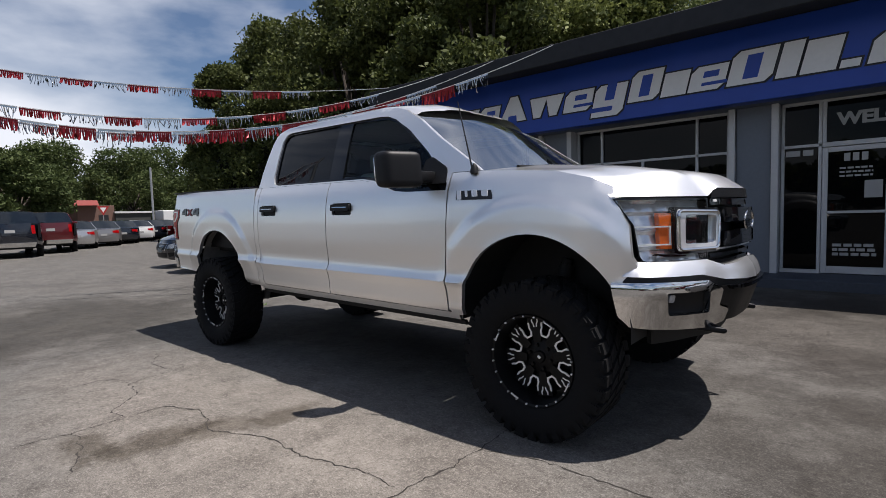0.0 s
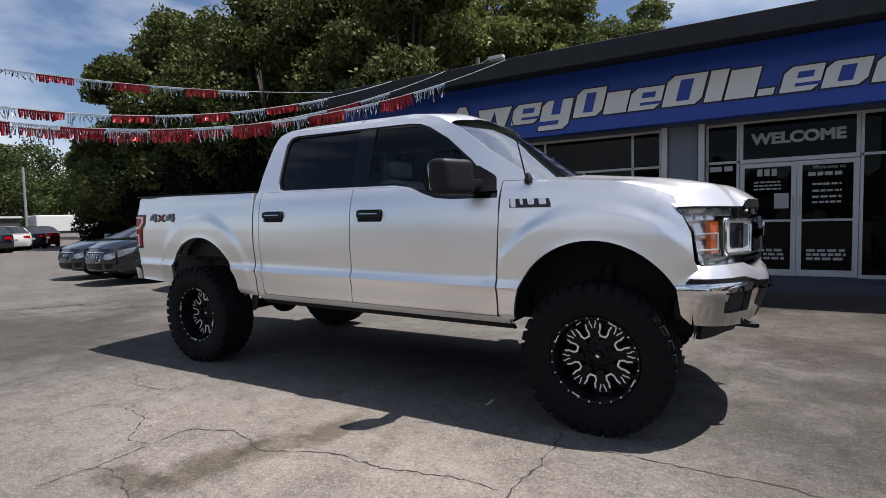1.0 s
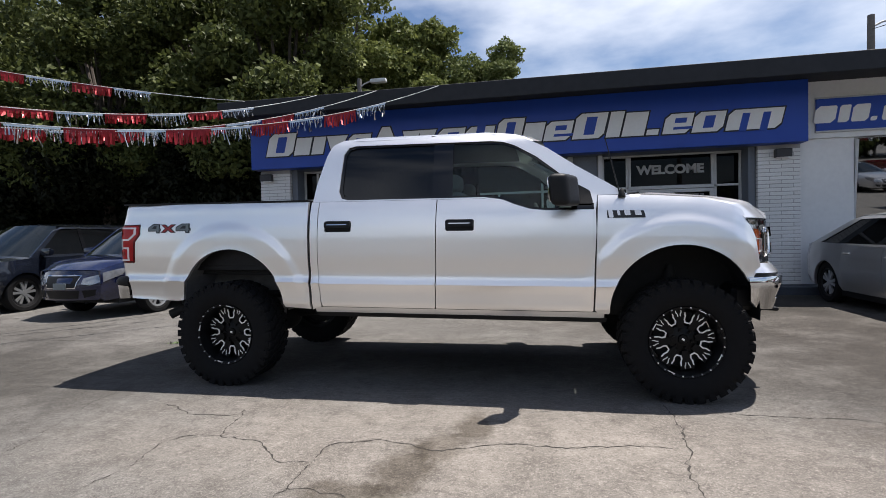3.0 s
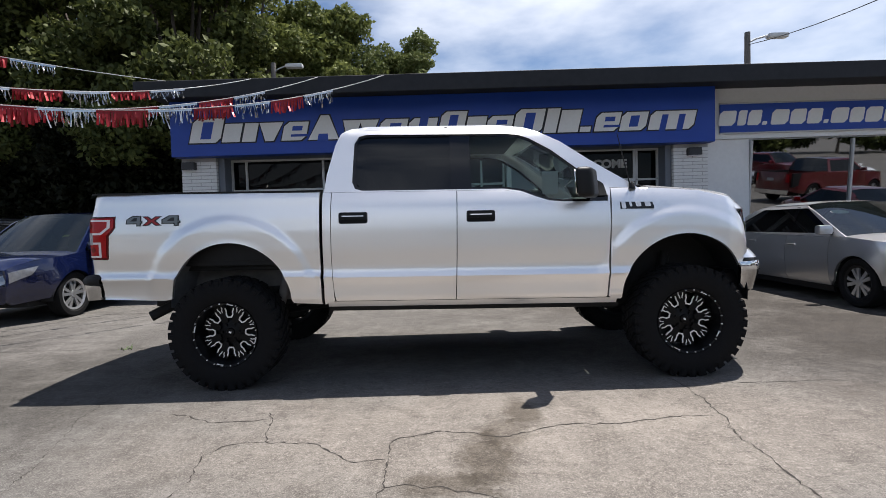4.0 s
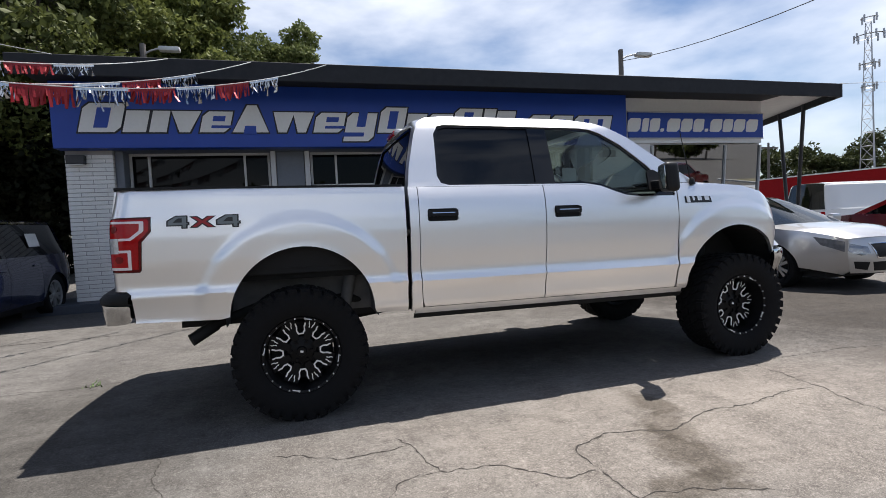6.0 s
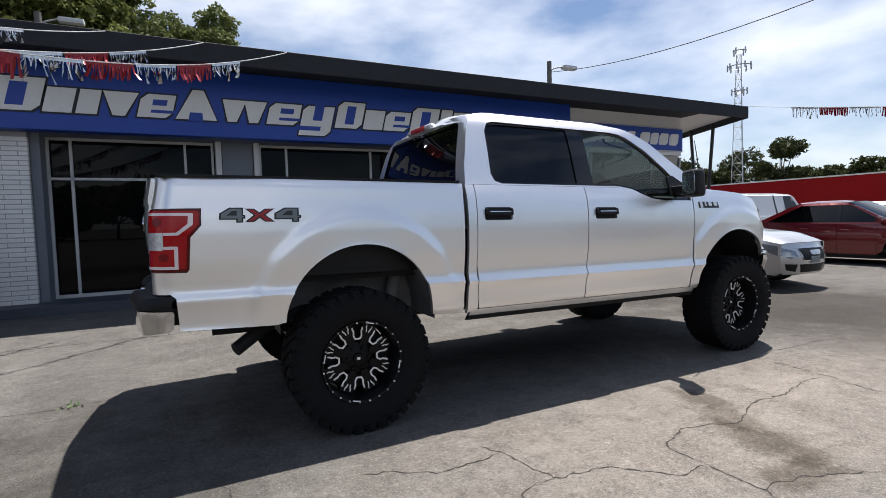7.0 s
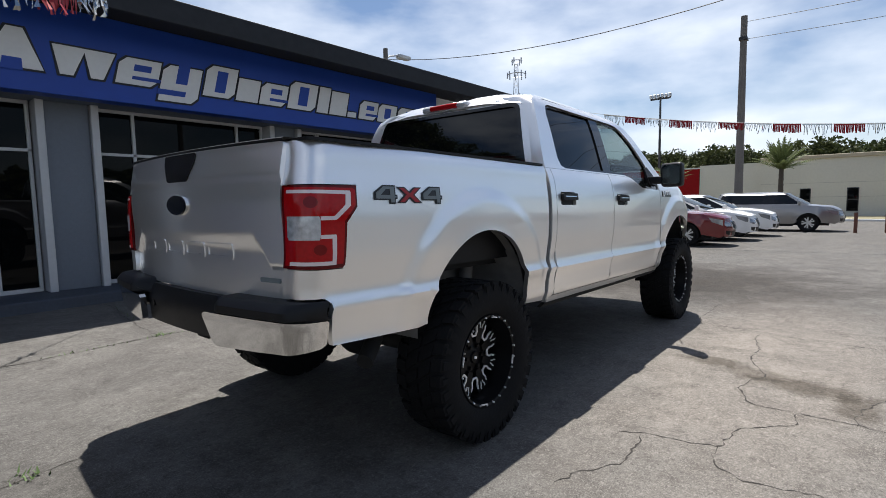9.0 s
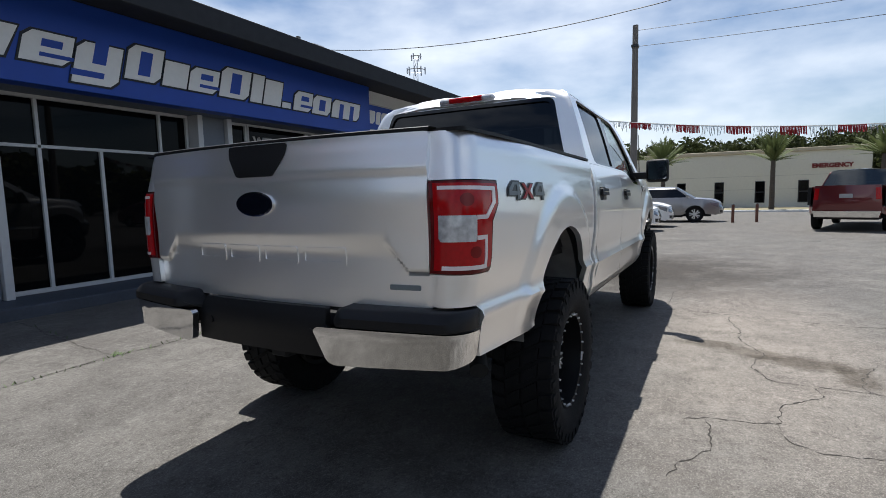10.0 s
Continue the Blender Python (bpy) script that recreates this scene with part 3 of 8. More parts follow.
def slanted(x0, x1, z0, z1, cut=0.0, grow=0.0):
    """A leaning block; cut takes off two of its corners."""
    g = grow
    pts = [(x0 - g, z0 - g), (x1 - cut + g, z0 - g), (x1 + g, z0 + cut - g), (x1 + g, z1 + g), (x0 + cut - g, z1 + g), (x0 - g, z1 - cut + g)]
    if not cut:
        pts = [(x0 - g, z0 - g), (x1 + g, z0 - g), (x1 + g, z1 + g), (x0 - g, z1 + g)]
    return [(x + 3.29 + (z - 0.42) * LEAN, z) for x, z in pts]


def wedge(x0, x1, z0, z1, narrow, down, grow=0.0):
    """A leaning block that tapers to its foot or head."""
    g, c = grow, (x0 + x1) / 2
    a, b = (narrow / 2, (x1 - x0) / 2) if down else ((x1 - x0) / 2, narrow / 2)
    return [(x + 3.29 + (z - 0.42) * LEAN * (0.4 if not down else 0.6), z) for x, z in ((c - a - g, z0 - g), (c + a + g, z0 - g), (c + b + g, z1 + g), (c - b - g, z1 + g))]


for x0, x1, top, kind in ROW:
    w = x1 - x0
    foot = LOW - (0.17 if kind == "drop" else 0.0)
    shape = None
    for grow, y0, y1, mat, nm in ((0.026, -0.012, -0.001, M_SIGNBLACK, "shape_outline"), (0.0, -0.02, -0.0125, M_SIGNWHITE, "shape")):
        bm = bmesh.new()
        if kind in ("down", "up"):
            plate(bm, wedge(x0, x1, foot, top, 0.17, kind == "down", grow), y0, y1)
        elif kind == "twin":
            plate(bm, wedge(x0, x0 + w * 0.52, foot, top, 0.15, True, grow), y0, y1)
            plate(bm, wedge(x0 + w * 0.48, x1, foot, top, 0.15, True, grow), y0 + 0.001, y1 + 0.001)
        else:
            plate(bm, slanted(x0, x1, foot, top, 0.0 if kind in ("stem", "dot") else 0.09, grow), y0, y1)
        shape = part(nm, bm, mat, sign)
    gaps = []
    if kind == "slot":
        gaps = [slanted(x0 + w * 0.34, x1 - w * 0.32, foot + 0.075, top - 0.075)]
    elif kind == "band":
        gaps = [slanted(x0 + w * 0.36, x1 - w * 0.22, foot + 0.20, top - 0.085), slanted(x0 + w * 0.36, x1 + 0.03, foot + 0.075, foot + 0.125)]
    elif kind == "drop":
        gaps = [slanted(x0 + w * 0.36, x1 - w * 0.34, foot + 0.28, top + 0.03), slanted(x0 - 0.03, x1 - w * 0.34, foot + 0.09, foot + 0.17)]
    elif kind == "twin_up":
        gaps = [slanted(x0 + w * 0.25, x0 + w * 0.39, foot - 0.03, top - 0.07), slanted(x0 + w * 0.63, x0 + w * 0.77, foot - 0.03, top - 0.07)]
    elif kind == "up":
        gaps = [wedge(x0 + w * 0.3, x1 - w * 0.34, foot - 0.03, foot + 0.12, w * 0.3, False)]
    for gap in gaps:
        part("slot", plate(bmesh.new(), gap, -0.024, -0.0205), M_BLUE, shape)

# side sign with bars, white wall and wide window
wall = part("wall_east_front", one_box(2.43, 6.75, WALL_Y, 9.69, 2.94, SOFFIT_Z - 0.004), M_WHITEWALL)
tagged(wall, "white wall under the side canopy", "wall", kind="structure")
tagged(part("wall_east_panel", one_box(2.43, 3.36, 9.56, 9.8, 0, 2.937), M_WHITEWALL), "smooth white wall panel beside the brick pier", "wall", kind="structure")
tagged(part("wall_east_low", one_box(3.37, 6.75, 9.54, 9.8, 0, 0.6), M_WHITEWALL), "low white wall under a wide window", "wall", kind="structure")
window_bay("window_6", 3.37, 6.75, (5.6,), sill=0.602, head=2.937, y=9.62, transom=0.75, glass_mat=M_MIRRORGLASS, tilt=0.08, label="wide dark mirror-like shop window in a white frame")
sign2 = tagged(empty_at("side_sign", pose(4.72, WALL_Y - 0.03, 3.07)), "blue side sign with a row of slanted pale bars", "sign")
part("sign_panel", one_box(-2.04, 2.04, -0.02, 0.026, 0, 0.6, bevel=0.004), M_BLUE, sign2)
part("sign_edge", one_box(-2.05, 2.05, -0.024, 0.02, -0.03, -0.002), M_ALU, sign2)
part("sign_edge", one_box(-2.05, 2.05, -0.024, 0.02, 0.602, 0.63), M_ALU, sign2)
for a, b in ((2.64, 3.0), (3.05, 3.23), (3.27, 3.55), (3.59, 3.69), (3.77, 4.14), (4.18, 4.51), (4.55, 4.86), (4.91, 5.01), (5.06, 5.42), (5.46, 5.76), (5.80, 6.15), (6.20, 6.56)):
    bm = plate(bmesh.new(), glyph(a - 4.74, b - a, 0.14, 0.46 if b - a > 0.12 else 0.22, 0, lean=0.18), -0.03, -0.0215)
    part("bar", bm, M_SIGNWHITE, sign2)

for x in (-8.75, 2.08):
    lamp = tagged(empty_at("wall_light", pose(x, 9.4, 2.68)), "small black box light under the sign", "wall light", "shop front lights")
    part("housing", one_box(-0.14, 0.14, -0.08, 0.05, -0.08, 0.08, bevel=0.01), M_DARKFRAME, lamp)
    part("lens", one_box(-0.12, 0.12, -0.07, 0.04, -0.09, -0.081), M_SIGNWHITE, lamp)

# slanted canopy posts
for a, b in (((8.6, 9.8), (8.82, 10.28)), ((9.13, 11.0), (8.92, 10.5))):
    bm = tube(bmesh.new(), (*a, SOFFIT_Z), (*b, 0.0), 0.05, n=12)
    tagged(part("canopy_post", bm, M_DARKFRAME), "thin dark slanted steel post under the canopy", "post", "canopy posts")

# ---- curved sheet panels ----
from mathutils.geometry import delaunay_2d_cdt


def within(p, poly):
    x, y, hit = p[0], p[1], False
    for (x0, y0), (x1, y1) in zip(poly, poly[1:] + poly[:1]):
        if (y0 > y) != (y1 > y) and x < (x1 - x0) * (y - y0) / (y1 - y0) + x0:
            hit = not hit
    return hit


def denser(poly, step, closed=True):
    out = []
    ends = poly[1:] + poly[:1] if closed else poly[1:]
    for a, b in zip(poly, ends):
        n = max(1, int(math.dist(a, b) / step))
        out += [(a[0] + (b[0] - a[0]) * k / n, a[1] + (b[1] - a[1]) * k / n) for k in range(n)]
    if not closed:
        out.append(poly[-1])
    return out


def rounded(poly, r, n=4):
    """An outline with its corners rounded; r one radius, or one a corner."""
    out = []
    m = len(poly)
    for i, p in enumerate(poly):
        rad = r[i] if isinstance(r, (list, tuple)) else r
        a, b, c = Vector(poly[i - 1]), Vector(p), Vector(poly[(i + 1) % m])
        da, dc = (a - b), (c - b)
        q = min(rad, da.length * 0.45, dc.length * 0.45)
        if q < 1e-4:
            out.append(tuple(b))
            continue
        s, e = b + da.normalized() * q, b + dc.normalized() * q
        for k in range(n + 1):
            t = k / n
            v = (1 - t) ** 2 * s + 2 * t * (1 - t) * b + t * t * e
            out.append(tuple(v))
    return out


def arc(cx, cy, r, a0, a1, n=22, ry=None):
    ry = r if ry is None else ry
    return [(cx + r * math.cos(radians(a0 + (a1 - a0) * k / n)), cy + ry * math.sin(radians(a0 + (a1 - a0) * k / n))) for k in range(n + 1)]


def panel(outline, place, holes=(), step=0.05, flange=0.03, d=0.0, grid=True, bm=None):
    """A sheet of the flat outline laid onto the surface place(a, b, depth), with its rim turned in by flange."""
    bm = bm or bmesh.new()
    loops = [denser(list(outline), step)] + [denser(list(h), step) for h in holes]
    co, edges = [], []
    for lp in loops:
        k = len(co)
        co += lp
        edges += [(k + i, k + (i + 1) % len(lp)) for i in range(len(lp))]
    rim = np.array(co)
    if grid:
        lo, hi = rim.min(0), rim.max(0)
        for a in np.arange(lo[0] + step / 2, hi[0], step):
            for b in np.arange(lo[1] + step / 2, hi[1], step):
                if np.min((rim[:, 0] - a) ** 2 + (rim[:, 1] - b) ** 2) > (0.45 * step) ** 2 and within((a, b), loops[0]) and not any(within((a, b), h) for h in loops[1:]):
                    co.append((float(a), float(b)))
    vs, _, fs, *_ = delaunay_2d_cdt([Vector(c) for c in co], edges, [], 0, 1e-5)
    keep = []
    for f in fs:
        c = sum((vs[i] for i in f), Vector((0, 0))) / len(f)
        if within(c, loops[0]) and not any(within(c, h) for h in loops[1:]):
            keep.append(f)
    verts = [bm.verts.new(place(v[0], v[1], d)) for v in vs]
    at_uv = {verts[i]: vs[i] for i in range(len(vs))}
    faces = []
    for f in keep:
        faces.append(bm.faces.new([verts[i] for i in f]))
    mine = {e for f in faces for e in f.edges}
    if flange:
        inner = {}
        back = {verts[i]: vs[i] for i in range(len(vs))}
        for e in [e for e in mine if len(e.link_faces) == 1]:
            for v in e.verts:
                if v not in inner:
                    inner[v] = bm.verts.new(place(back[v][0], back[v][1], d + flange))
            a, b = e.verts
            bm.faces.new((a, b, inner[b], inner[a]))
    bmesh.ops.delete(bm, geom=[v for v in verts if not v.link_faces], context="VERTS")
    bmesh.ops.recalc_face_normals(bm, faces=bm.faces)
    # face outward, against the depth
    turn = 0.0
    for f in faces[:80]:
        v = f.verts[0]
        k = at_uv.get(v)
        if k is not None:
            turn += f.normal.dot(place(k[0], k[1], d - 0.02) - place(k[0], k[1], d))
    if turn < 0:
        bmesh.ops.reverse_faces(bm, faces=bm.faces)
    return bm


def loft(bm, rows, flip=False, up=False):
    """A sheet through rows of points."""
    vr = [[bm.verts.new(p) for p in r] for r in rows]
    for a, b in zip(vr, vr[1:]):
        for k in range(len(a) - 1):
            q = (a[k], a[k + 1], b[k + 1], b[k])
            bm.faces.new(q[::-1] if flip else q)
    if up:
        bm.normal_update()
        if sum(f.normal.z * f.calc_area() for f in bm.faces) < 0:
            bmesh.ops.reverse_faces(bm, faces=bm.faces)
    return bm

# ---- lifted pickup truck ----
def car_paint(name, colour, metal=0.35, rough=0.34):
    mat = bpy.data.materials.new(name)
    mat.use_nodes = True
    n, l = mat.node_tree.nodes, mat.node_tree.links
    b = n["Principled BSDF"]
    co = n.new("ShaderNodeTexCoord")
    fl, dust = n.new("ShaderNodeTexNoise"), n.new("ShaderNodeTexNoise")
    fl.inputs["Scale"].default_value = 900.0
    dust.inputs["Scale"].default_value, dust.inputs["Detail"].default_value = 2.2, 7.0
    l.new(co.outputs["Object"], fl.inputs["Vector"])
    l.new(co.outputs["Object"], dust.inputs["Vector"])
    mix = n.new("ShaderNodeMixRGB")
    c = Vector(colour)
    mix.inputs["Color1"].default_value, mix.inputs["Color2"].default_value = (*(c * 0.93), 1), (*(c * 1.07), 1)
    l.new(fl.outputs["Fac"], mix.inputs["Fac"])
    l.new(mix.outputs["Color"], b.inputs["Base Color"])
    r = n.new("ShaderNodeMapRange")
    r.inputs["To Min"].default_value, r.inputs["To Max"].default_value = rough * 0.85, rough * 1.2
    l.new(dust.outputs["Fac"], r.inputs["Value"])
    l.new(r.outputs["Result"], b.inputs["Roughness"])
    b.inputs["Metallic"].default_value = metal
    b.inputs["Coat Weight"].default_value, b.inputs["Coat Roughness"].default_value = 1.0, 0.03
    return mat


M_PEARL = car_paint("silver_white_paint", (0.925, 0.915, 0.905), 0.88, 0.33)
M_BLACKPL = material("black_plastic", (0.006, 0.006, 0.007), 0.5, spread=0.2, grain=60, bump=0.1, bump_scale=300, spec=0.28)
M_GLOSSBLK = material("gloss_black", (0.003, 0.003, 0.004), 0.04, spread=0.15, spec=0.5)
M_CHROME = material("chrome", (0.72, 0.72, 0.72), 0.07, 1.0, spread=0.04, grain=40)
M_TYRE = material("tyre_rubber", (0.0065, 0.0065, 0.007), 0.85, spread=0.25, grain=30, blotch=5, bump=0.25, bump_scale=80, spec=0.2)
M_UNDER = material("underbody", (0.010, 0.010, 0.010), 0.8, spread=0.4, grain=12, blotch=3)
M_WELL = material("inner_wing_grey", (0.16, 0.155, 0.15), 0.8, spread=0.35, grain=10, blotch=3)
M_WHEELBLK = material("satin_black_wheel", (0.004, 0.004, 0.0045), 0.42, spread=0.2, spec=0.18)
M_MILLED = material("milled_alloy", (0.86, 0.86, 0.87), 0.28, 0.35, spread=0.06, grain=40)
M_TINT = glass("privacy_glass", (0.03, 0.035, 0.042), 0.01, 0.30, 1.55)
M_CLEAR = glass("light_green_glass", (0.70, 0.84, 0.80), 0.008, 0.98, 1.45)
M_WIND = glass("windscreen_glass", (0.80, 0.88, 0.86), 0.008, 0.94, 8.0)
M_LENS = glass("clear_lens", (0.97, 0.98, 0.98), 0.01, 0.97)
M_MIDRED = material("deep_red_lens", (0.17, 0.003, 0.004), 0.15, spread=0.2, spec=0.3)
M_REDLENS = material("red_lens", (0.37, 0.005, 0.007), 0.12, spread=0.25, grain=70, spec=0.3)
M_DKREDLENS = material("dark_red_lens", (0.10, 0.002, 0.003), 0.15, spread=0.2, spec=0.3)
M_PINKLENS = material("pale_lens", (0.78, 0.66, 0.65), 0.15, spread=0.06, coat=1.0)
M_AMBER = material("amber_lens", (0.75, 0.13, 0.01), 0.15, spread=0.1, grain=60, coat=1.0)
M_SILVERLENS = material("lamp_clear", (0.50, 0.51, 0.53), 0.18, 0.4, spread=0.45, grain=40, blotch=14)
M_REFLECT = material("lamp_reflector", (0.84, 0.85, 0.86), 0.16, 0.55, spread=0.12, grain=30)
M_SEAT = material("grey_cloth", (0.20, 0.20, 0.20), 0.9, spread=0.2, bump=0.2)
M_DASH = material("dash_plastic", (0.06, 0.06, 0.062), 0.7, spread=0.2)
M_PAPER = material("white_paper", (0.75, 0.75, 0.73), 0.8, spread=0.05)
M_BADGE = material("badge_black", (0.01, 0.01, 0.012), 0.3)
M_DECALGREY = material("decal_grey", (0.16, 0.185, 0.19), 0.4, spread=0.1)
M_DECALRED = material("decal_red", (0.33, 0.012, 0.016), 0.4)
M_EMBLEM = material("emblem_blue", (0.002, 0.003, 0.008), 0.25, spec=0.15)

TRUCK = tagged(empty_at("pickup_truck", pose(-5.11, 3.42, 0)), "silver-white lifted crew-cab pickup truck with black wheels, parked on the lot", "pickup truck")
RAKE = pose(0, 0, 0, 0, 0.8, 0)          # the nose stands a little lower than the tail


def ease(x, a, b):
    t = max(0.0, min(1.0, (x - a) / (b - a)))
    return t * t * (3 - 2 * t)


def tpart(name, bm, mat, parent=None, label="", smooth=True):
    for v in bm.verts:
        v.co.x += (0.035 + 0.035 * ease(v.co.z, 1.30, 1.57)) * ease(-v.co.x, 0.55, 1.05)      # the tail draws in, more so at its top
        v.co.x -= 0.055 * max(0.0, 1 - (v.co.y / 0.82) ** 2) * ease(-v.co.x, 0.99, 1.08)      # and bows outwards in plan
    bmesh.ops.transform(bm, matrix=RAKE, verts=bm.verts)
    return part(name, bm, mat, parent or TRUCK, label, smooth)


def mirrored(bm):
    out = bm.copy()
    for v in out.verts:
        v.co.y = -v.co.y
    bmesh.ops.reverse_faces(out, faces=out.faces)
    return out


def pair(name, bm, mat, parent=None, label="", smooth=True):
    """A part on the right side and its mirror image on the left."""
    other = mirrored(bm)
    a = tpart(name, bm, mat, parent, label, smooth)
    b = tpart(name, other, mat, parent, label, smooth)
    return a, b


ARCH_R, ARCH_F = (0.03, 0.69, 0.478), (3.66, 0.69, 0.502)
SECTION_Z = (0.60, 0.645, 0.69, 0.722, 0.738, 0.80, 0.862, 0.885, 0.925, 0.955, 1.1, 1.25, 1.36, 1.45, 1.505, 1.54, 1.565, 1.66, 1.8, 1.94, 2.02, 2.07, 2.11, 2.13)
SECTION_V = (0.90, 0.945, 0.964, 0.979, 0.974, 0.980, 0.992, 1.005, 0.984, 0.982, 1.001, 1.003, 0.996, 0.982, 0.966, 0.950, 0.936, 0.908, 0.868, 0.822, 0.79, 0.755, 0.70, 0.62)


def crest(u):
    """Height of the wing's upper edge."""
    return float(np.interp(u, (3.0, 3.3, 3.78, 4.0, 4.14, 4.3), (1.56, 1.562, 1.53, 1.475, 1.40, 1.34)))


def half(u, z):
    """Half the body's width at a place along it and a height."""
    zz = z
    if u > 3.02:
        zz = z + ease(z, 1.05, crest(u)) * (1.562 - crest(u))
    v = float(np.interp(zz, SECTION_Z, SECTION_V))
    if u < 0.76:
        v += 0.022 * ease(z, 1.44, 1.565) - 0.012 - 0.03 * ease(-u, 0.4, 1.2)
    v -= float(np.interp(u, (3.5, 3.9, 4.0, 4.08, 4.14, 4.2, 4.3), (0, 0.004, 0.012, 0.035, 0.068, 0.12, 0.25)))
    for cx, cz, r in (ARCH_R, ARCH_F):
        q = math.hypot(u - cx, (z - cz))
        v += 0.020 * max(0.0, min(1.0, (r + 0.225 - q) / 0.06)) * ease(z, 0.66, 0.98) + 0.003 * ease(r + 0.03 - q, 0.0, 0.03) * ease(z, 0.6, 0.75)
    return v


def on_side(u, z, d=0.0):
    return Vector((u, -(half(u, z) - d), z))


CORNER = 0.11


def on_bed(s, z, d=0.0):
    """The bed's side, turning round the rear corner."""
    start = -1.055
    if s >= start:
        return on_side(s, z, d)
    h = half(start, z)
    ang = min((start - s) / CORNER, math.pi / 2)
    y0 = -(h - CORNER)
    p = Vector((start - (CORNER - d) * math.sin(ang), y0 - (CORNER - d) * math.cos(ang), z))
    extra = (start - s) - CORNER * math.pi / 2
    if extra > 0:
        p.y += extra
    return p


# bed sides
AR, AF = ARCH_R, ARCH_F
arch_r = arc(AR[0], AR[1], AR[2], 176, 2, 30)
S_END = -1.27
def narrower(poly):
    """Draws a lamp outline together towards the rear corner."""
    return [(S_END + (a - S_END) * 0.9, b) for a, b in poly]


LAMP = [(S_END, 1.385), (-0.875, 1.388), (-0.868, 1.30), (-0.935, 1.235), (-0.948, 1.06), (-0.96, 1.048), (S_END, 1.052)]
# the lamp takes the whole width of the rear corner, so the panel is cut round it
lamp_hole = narrower([(S_END, 1.389), (-0.871, 1.392), (-0.864, 1.30), (-0.931, 1.235), (-0.944, 1.06), (-0.958, 1.044), (S_END, 1.048)])
bed_outline = [(S_END, 0.928), (-1.075, 0.928), (-1.048, 0.905), (-1.035, 0.725), (-0.50, 0.712)] + arch_r + [(0.52, 0.675), (0.748, 0.662), (0.748, 1.56), (S_END, 1.566)] + lamp_hole
bed_r, bed_l = pair("bed_side", panel(bed_outline, on_bed, step=0.022), M_PEARL)
# bed box
bm = bmesh.new()
box(bm, -1.09, 0.72, -0.86, 0.86, 0.98, 1.02)
box(bm, 0.68, 0.73, -0.86, 0.86, 1.021, 1.54)
for y in (-1, 1):
    box(bm, -1.09, 0.679, y * 0.86 - 0.01, y * 0.86 + 0.01, 1.021, 1.54)
tpart("bed_liner", bm, M_BLACKPL, smooth=False)
bm = panel(rounded([(-1.155, -0.945), (0.735, -0.955), (0.735, -0.82), (-1.155, -0.82)], 0.02), lambda a, b, d: Vector((a, b + 0.02 * ease(-a, 0.8, 1.2), 1.577 - d)), step=0.12, flange=0.014)
pair("bed_rail_cap", bm, M_BLACKPL, label="black plastic bed rail cap")

# tail lamps
for side in (0, 1):
    bm = panel(narrower(LAMP), on_bed, step=0.03, flange=0.03, d=-0.004)
    bm = mirrored(bm) if side else bm
    lamp = tpart("tail_light", bm, M_DKREDLENS, label="red tail light with a pale looped band and a clear square")
    for nm, poly, mat, dd in (
            ("red_lens", [(-1.252, 1.378), (-0.898, 1.377), (-0.884, 1.366), (-0.882, 1.305), (-0.952, 1.240), (-0.962, 1.066), (-1.252, 1.064)], M_REDLENS, -0.007),
            ("bulb_bowl", [(-1.115 + 0.03 * math.cos(a), 1.318 + 0.024 * math.sin(a)) for a in np.linspace(0, math.tau, 12, endpoint=False)], M_MIDRED, -0.0085),
            ("bulb_bowl", [(-1.08 + 0.028 * math.cos(a), 1.128 + 0.022 * math.sin(a)) for a in np.linspace(0, math.tau, 12, endpoint=False)], M_MIDRED, -0.0085),
            ("clear_lens", [(-1.232, 1.262), (-1.083, 1.262), (-1.078, 1.250), (-1.078, 1.180), (-1.083, 1.167), (-1.222, 1.167), (-1.232, 1.180)], M_SILVERLENS, -0.009),
            ("pale_band", [(-1.230, 1.367), (-0.922, 1.366), (-0.916, 1.360), (-0.914, 1.304), (-1.000, 1.247), (-1.077, 1.246), (-1.077, 1.262), (-1.010, 1.262), (-0.945, 1.308), (-0.945, 1.351), (-1.230, 1.354)], M_PINKLENS, -0.010),
            ("pale_band", [(-1.077, 1.188), (-1.006, 1.188), (-1.002, 1.182), (-1.004, 1.064), (-1.215, 1.066), (-1.215, 1.081), (-1.024, 1.080), (-1.024, 1.172), (-1.077, 1.172)], M_PINKLENS, -0.010)):
        bm = panel(narrower(poly), on_bed, step=0.03, flange=0.004, d=dd)
        bm = mirrored(bm) if side else bm
        tpart(nm, bm, mat, lamp)


# tailgate
def on_gate(v, z, d=0.0):
    u = -1.160 - 0.012 * (1 - (v / 0.8) ** 2)
    u -= 0.012 * ease(z, 1.40, 1.445) * (1.0 - 0.35 * ease(z, 1.50, 1.566)) + 0.014 * ease(z, 1.15, 1.43)
    inset = max(ease(0.63 - abs(v) + 0.85 * max(0.0, 1.16 - z), 0.0, 0.02) * ease(1.20 - z, 0.0, 0.10), ease(1.056 - z, 0.0, 0.016))
    return Vector((u + 0.019 * inset + d, v, z))


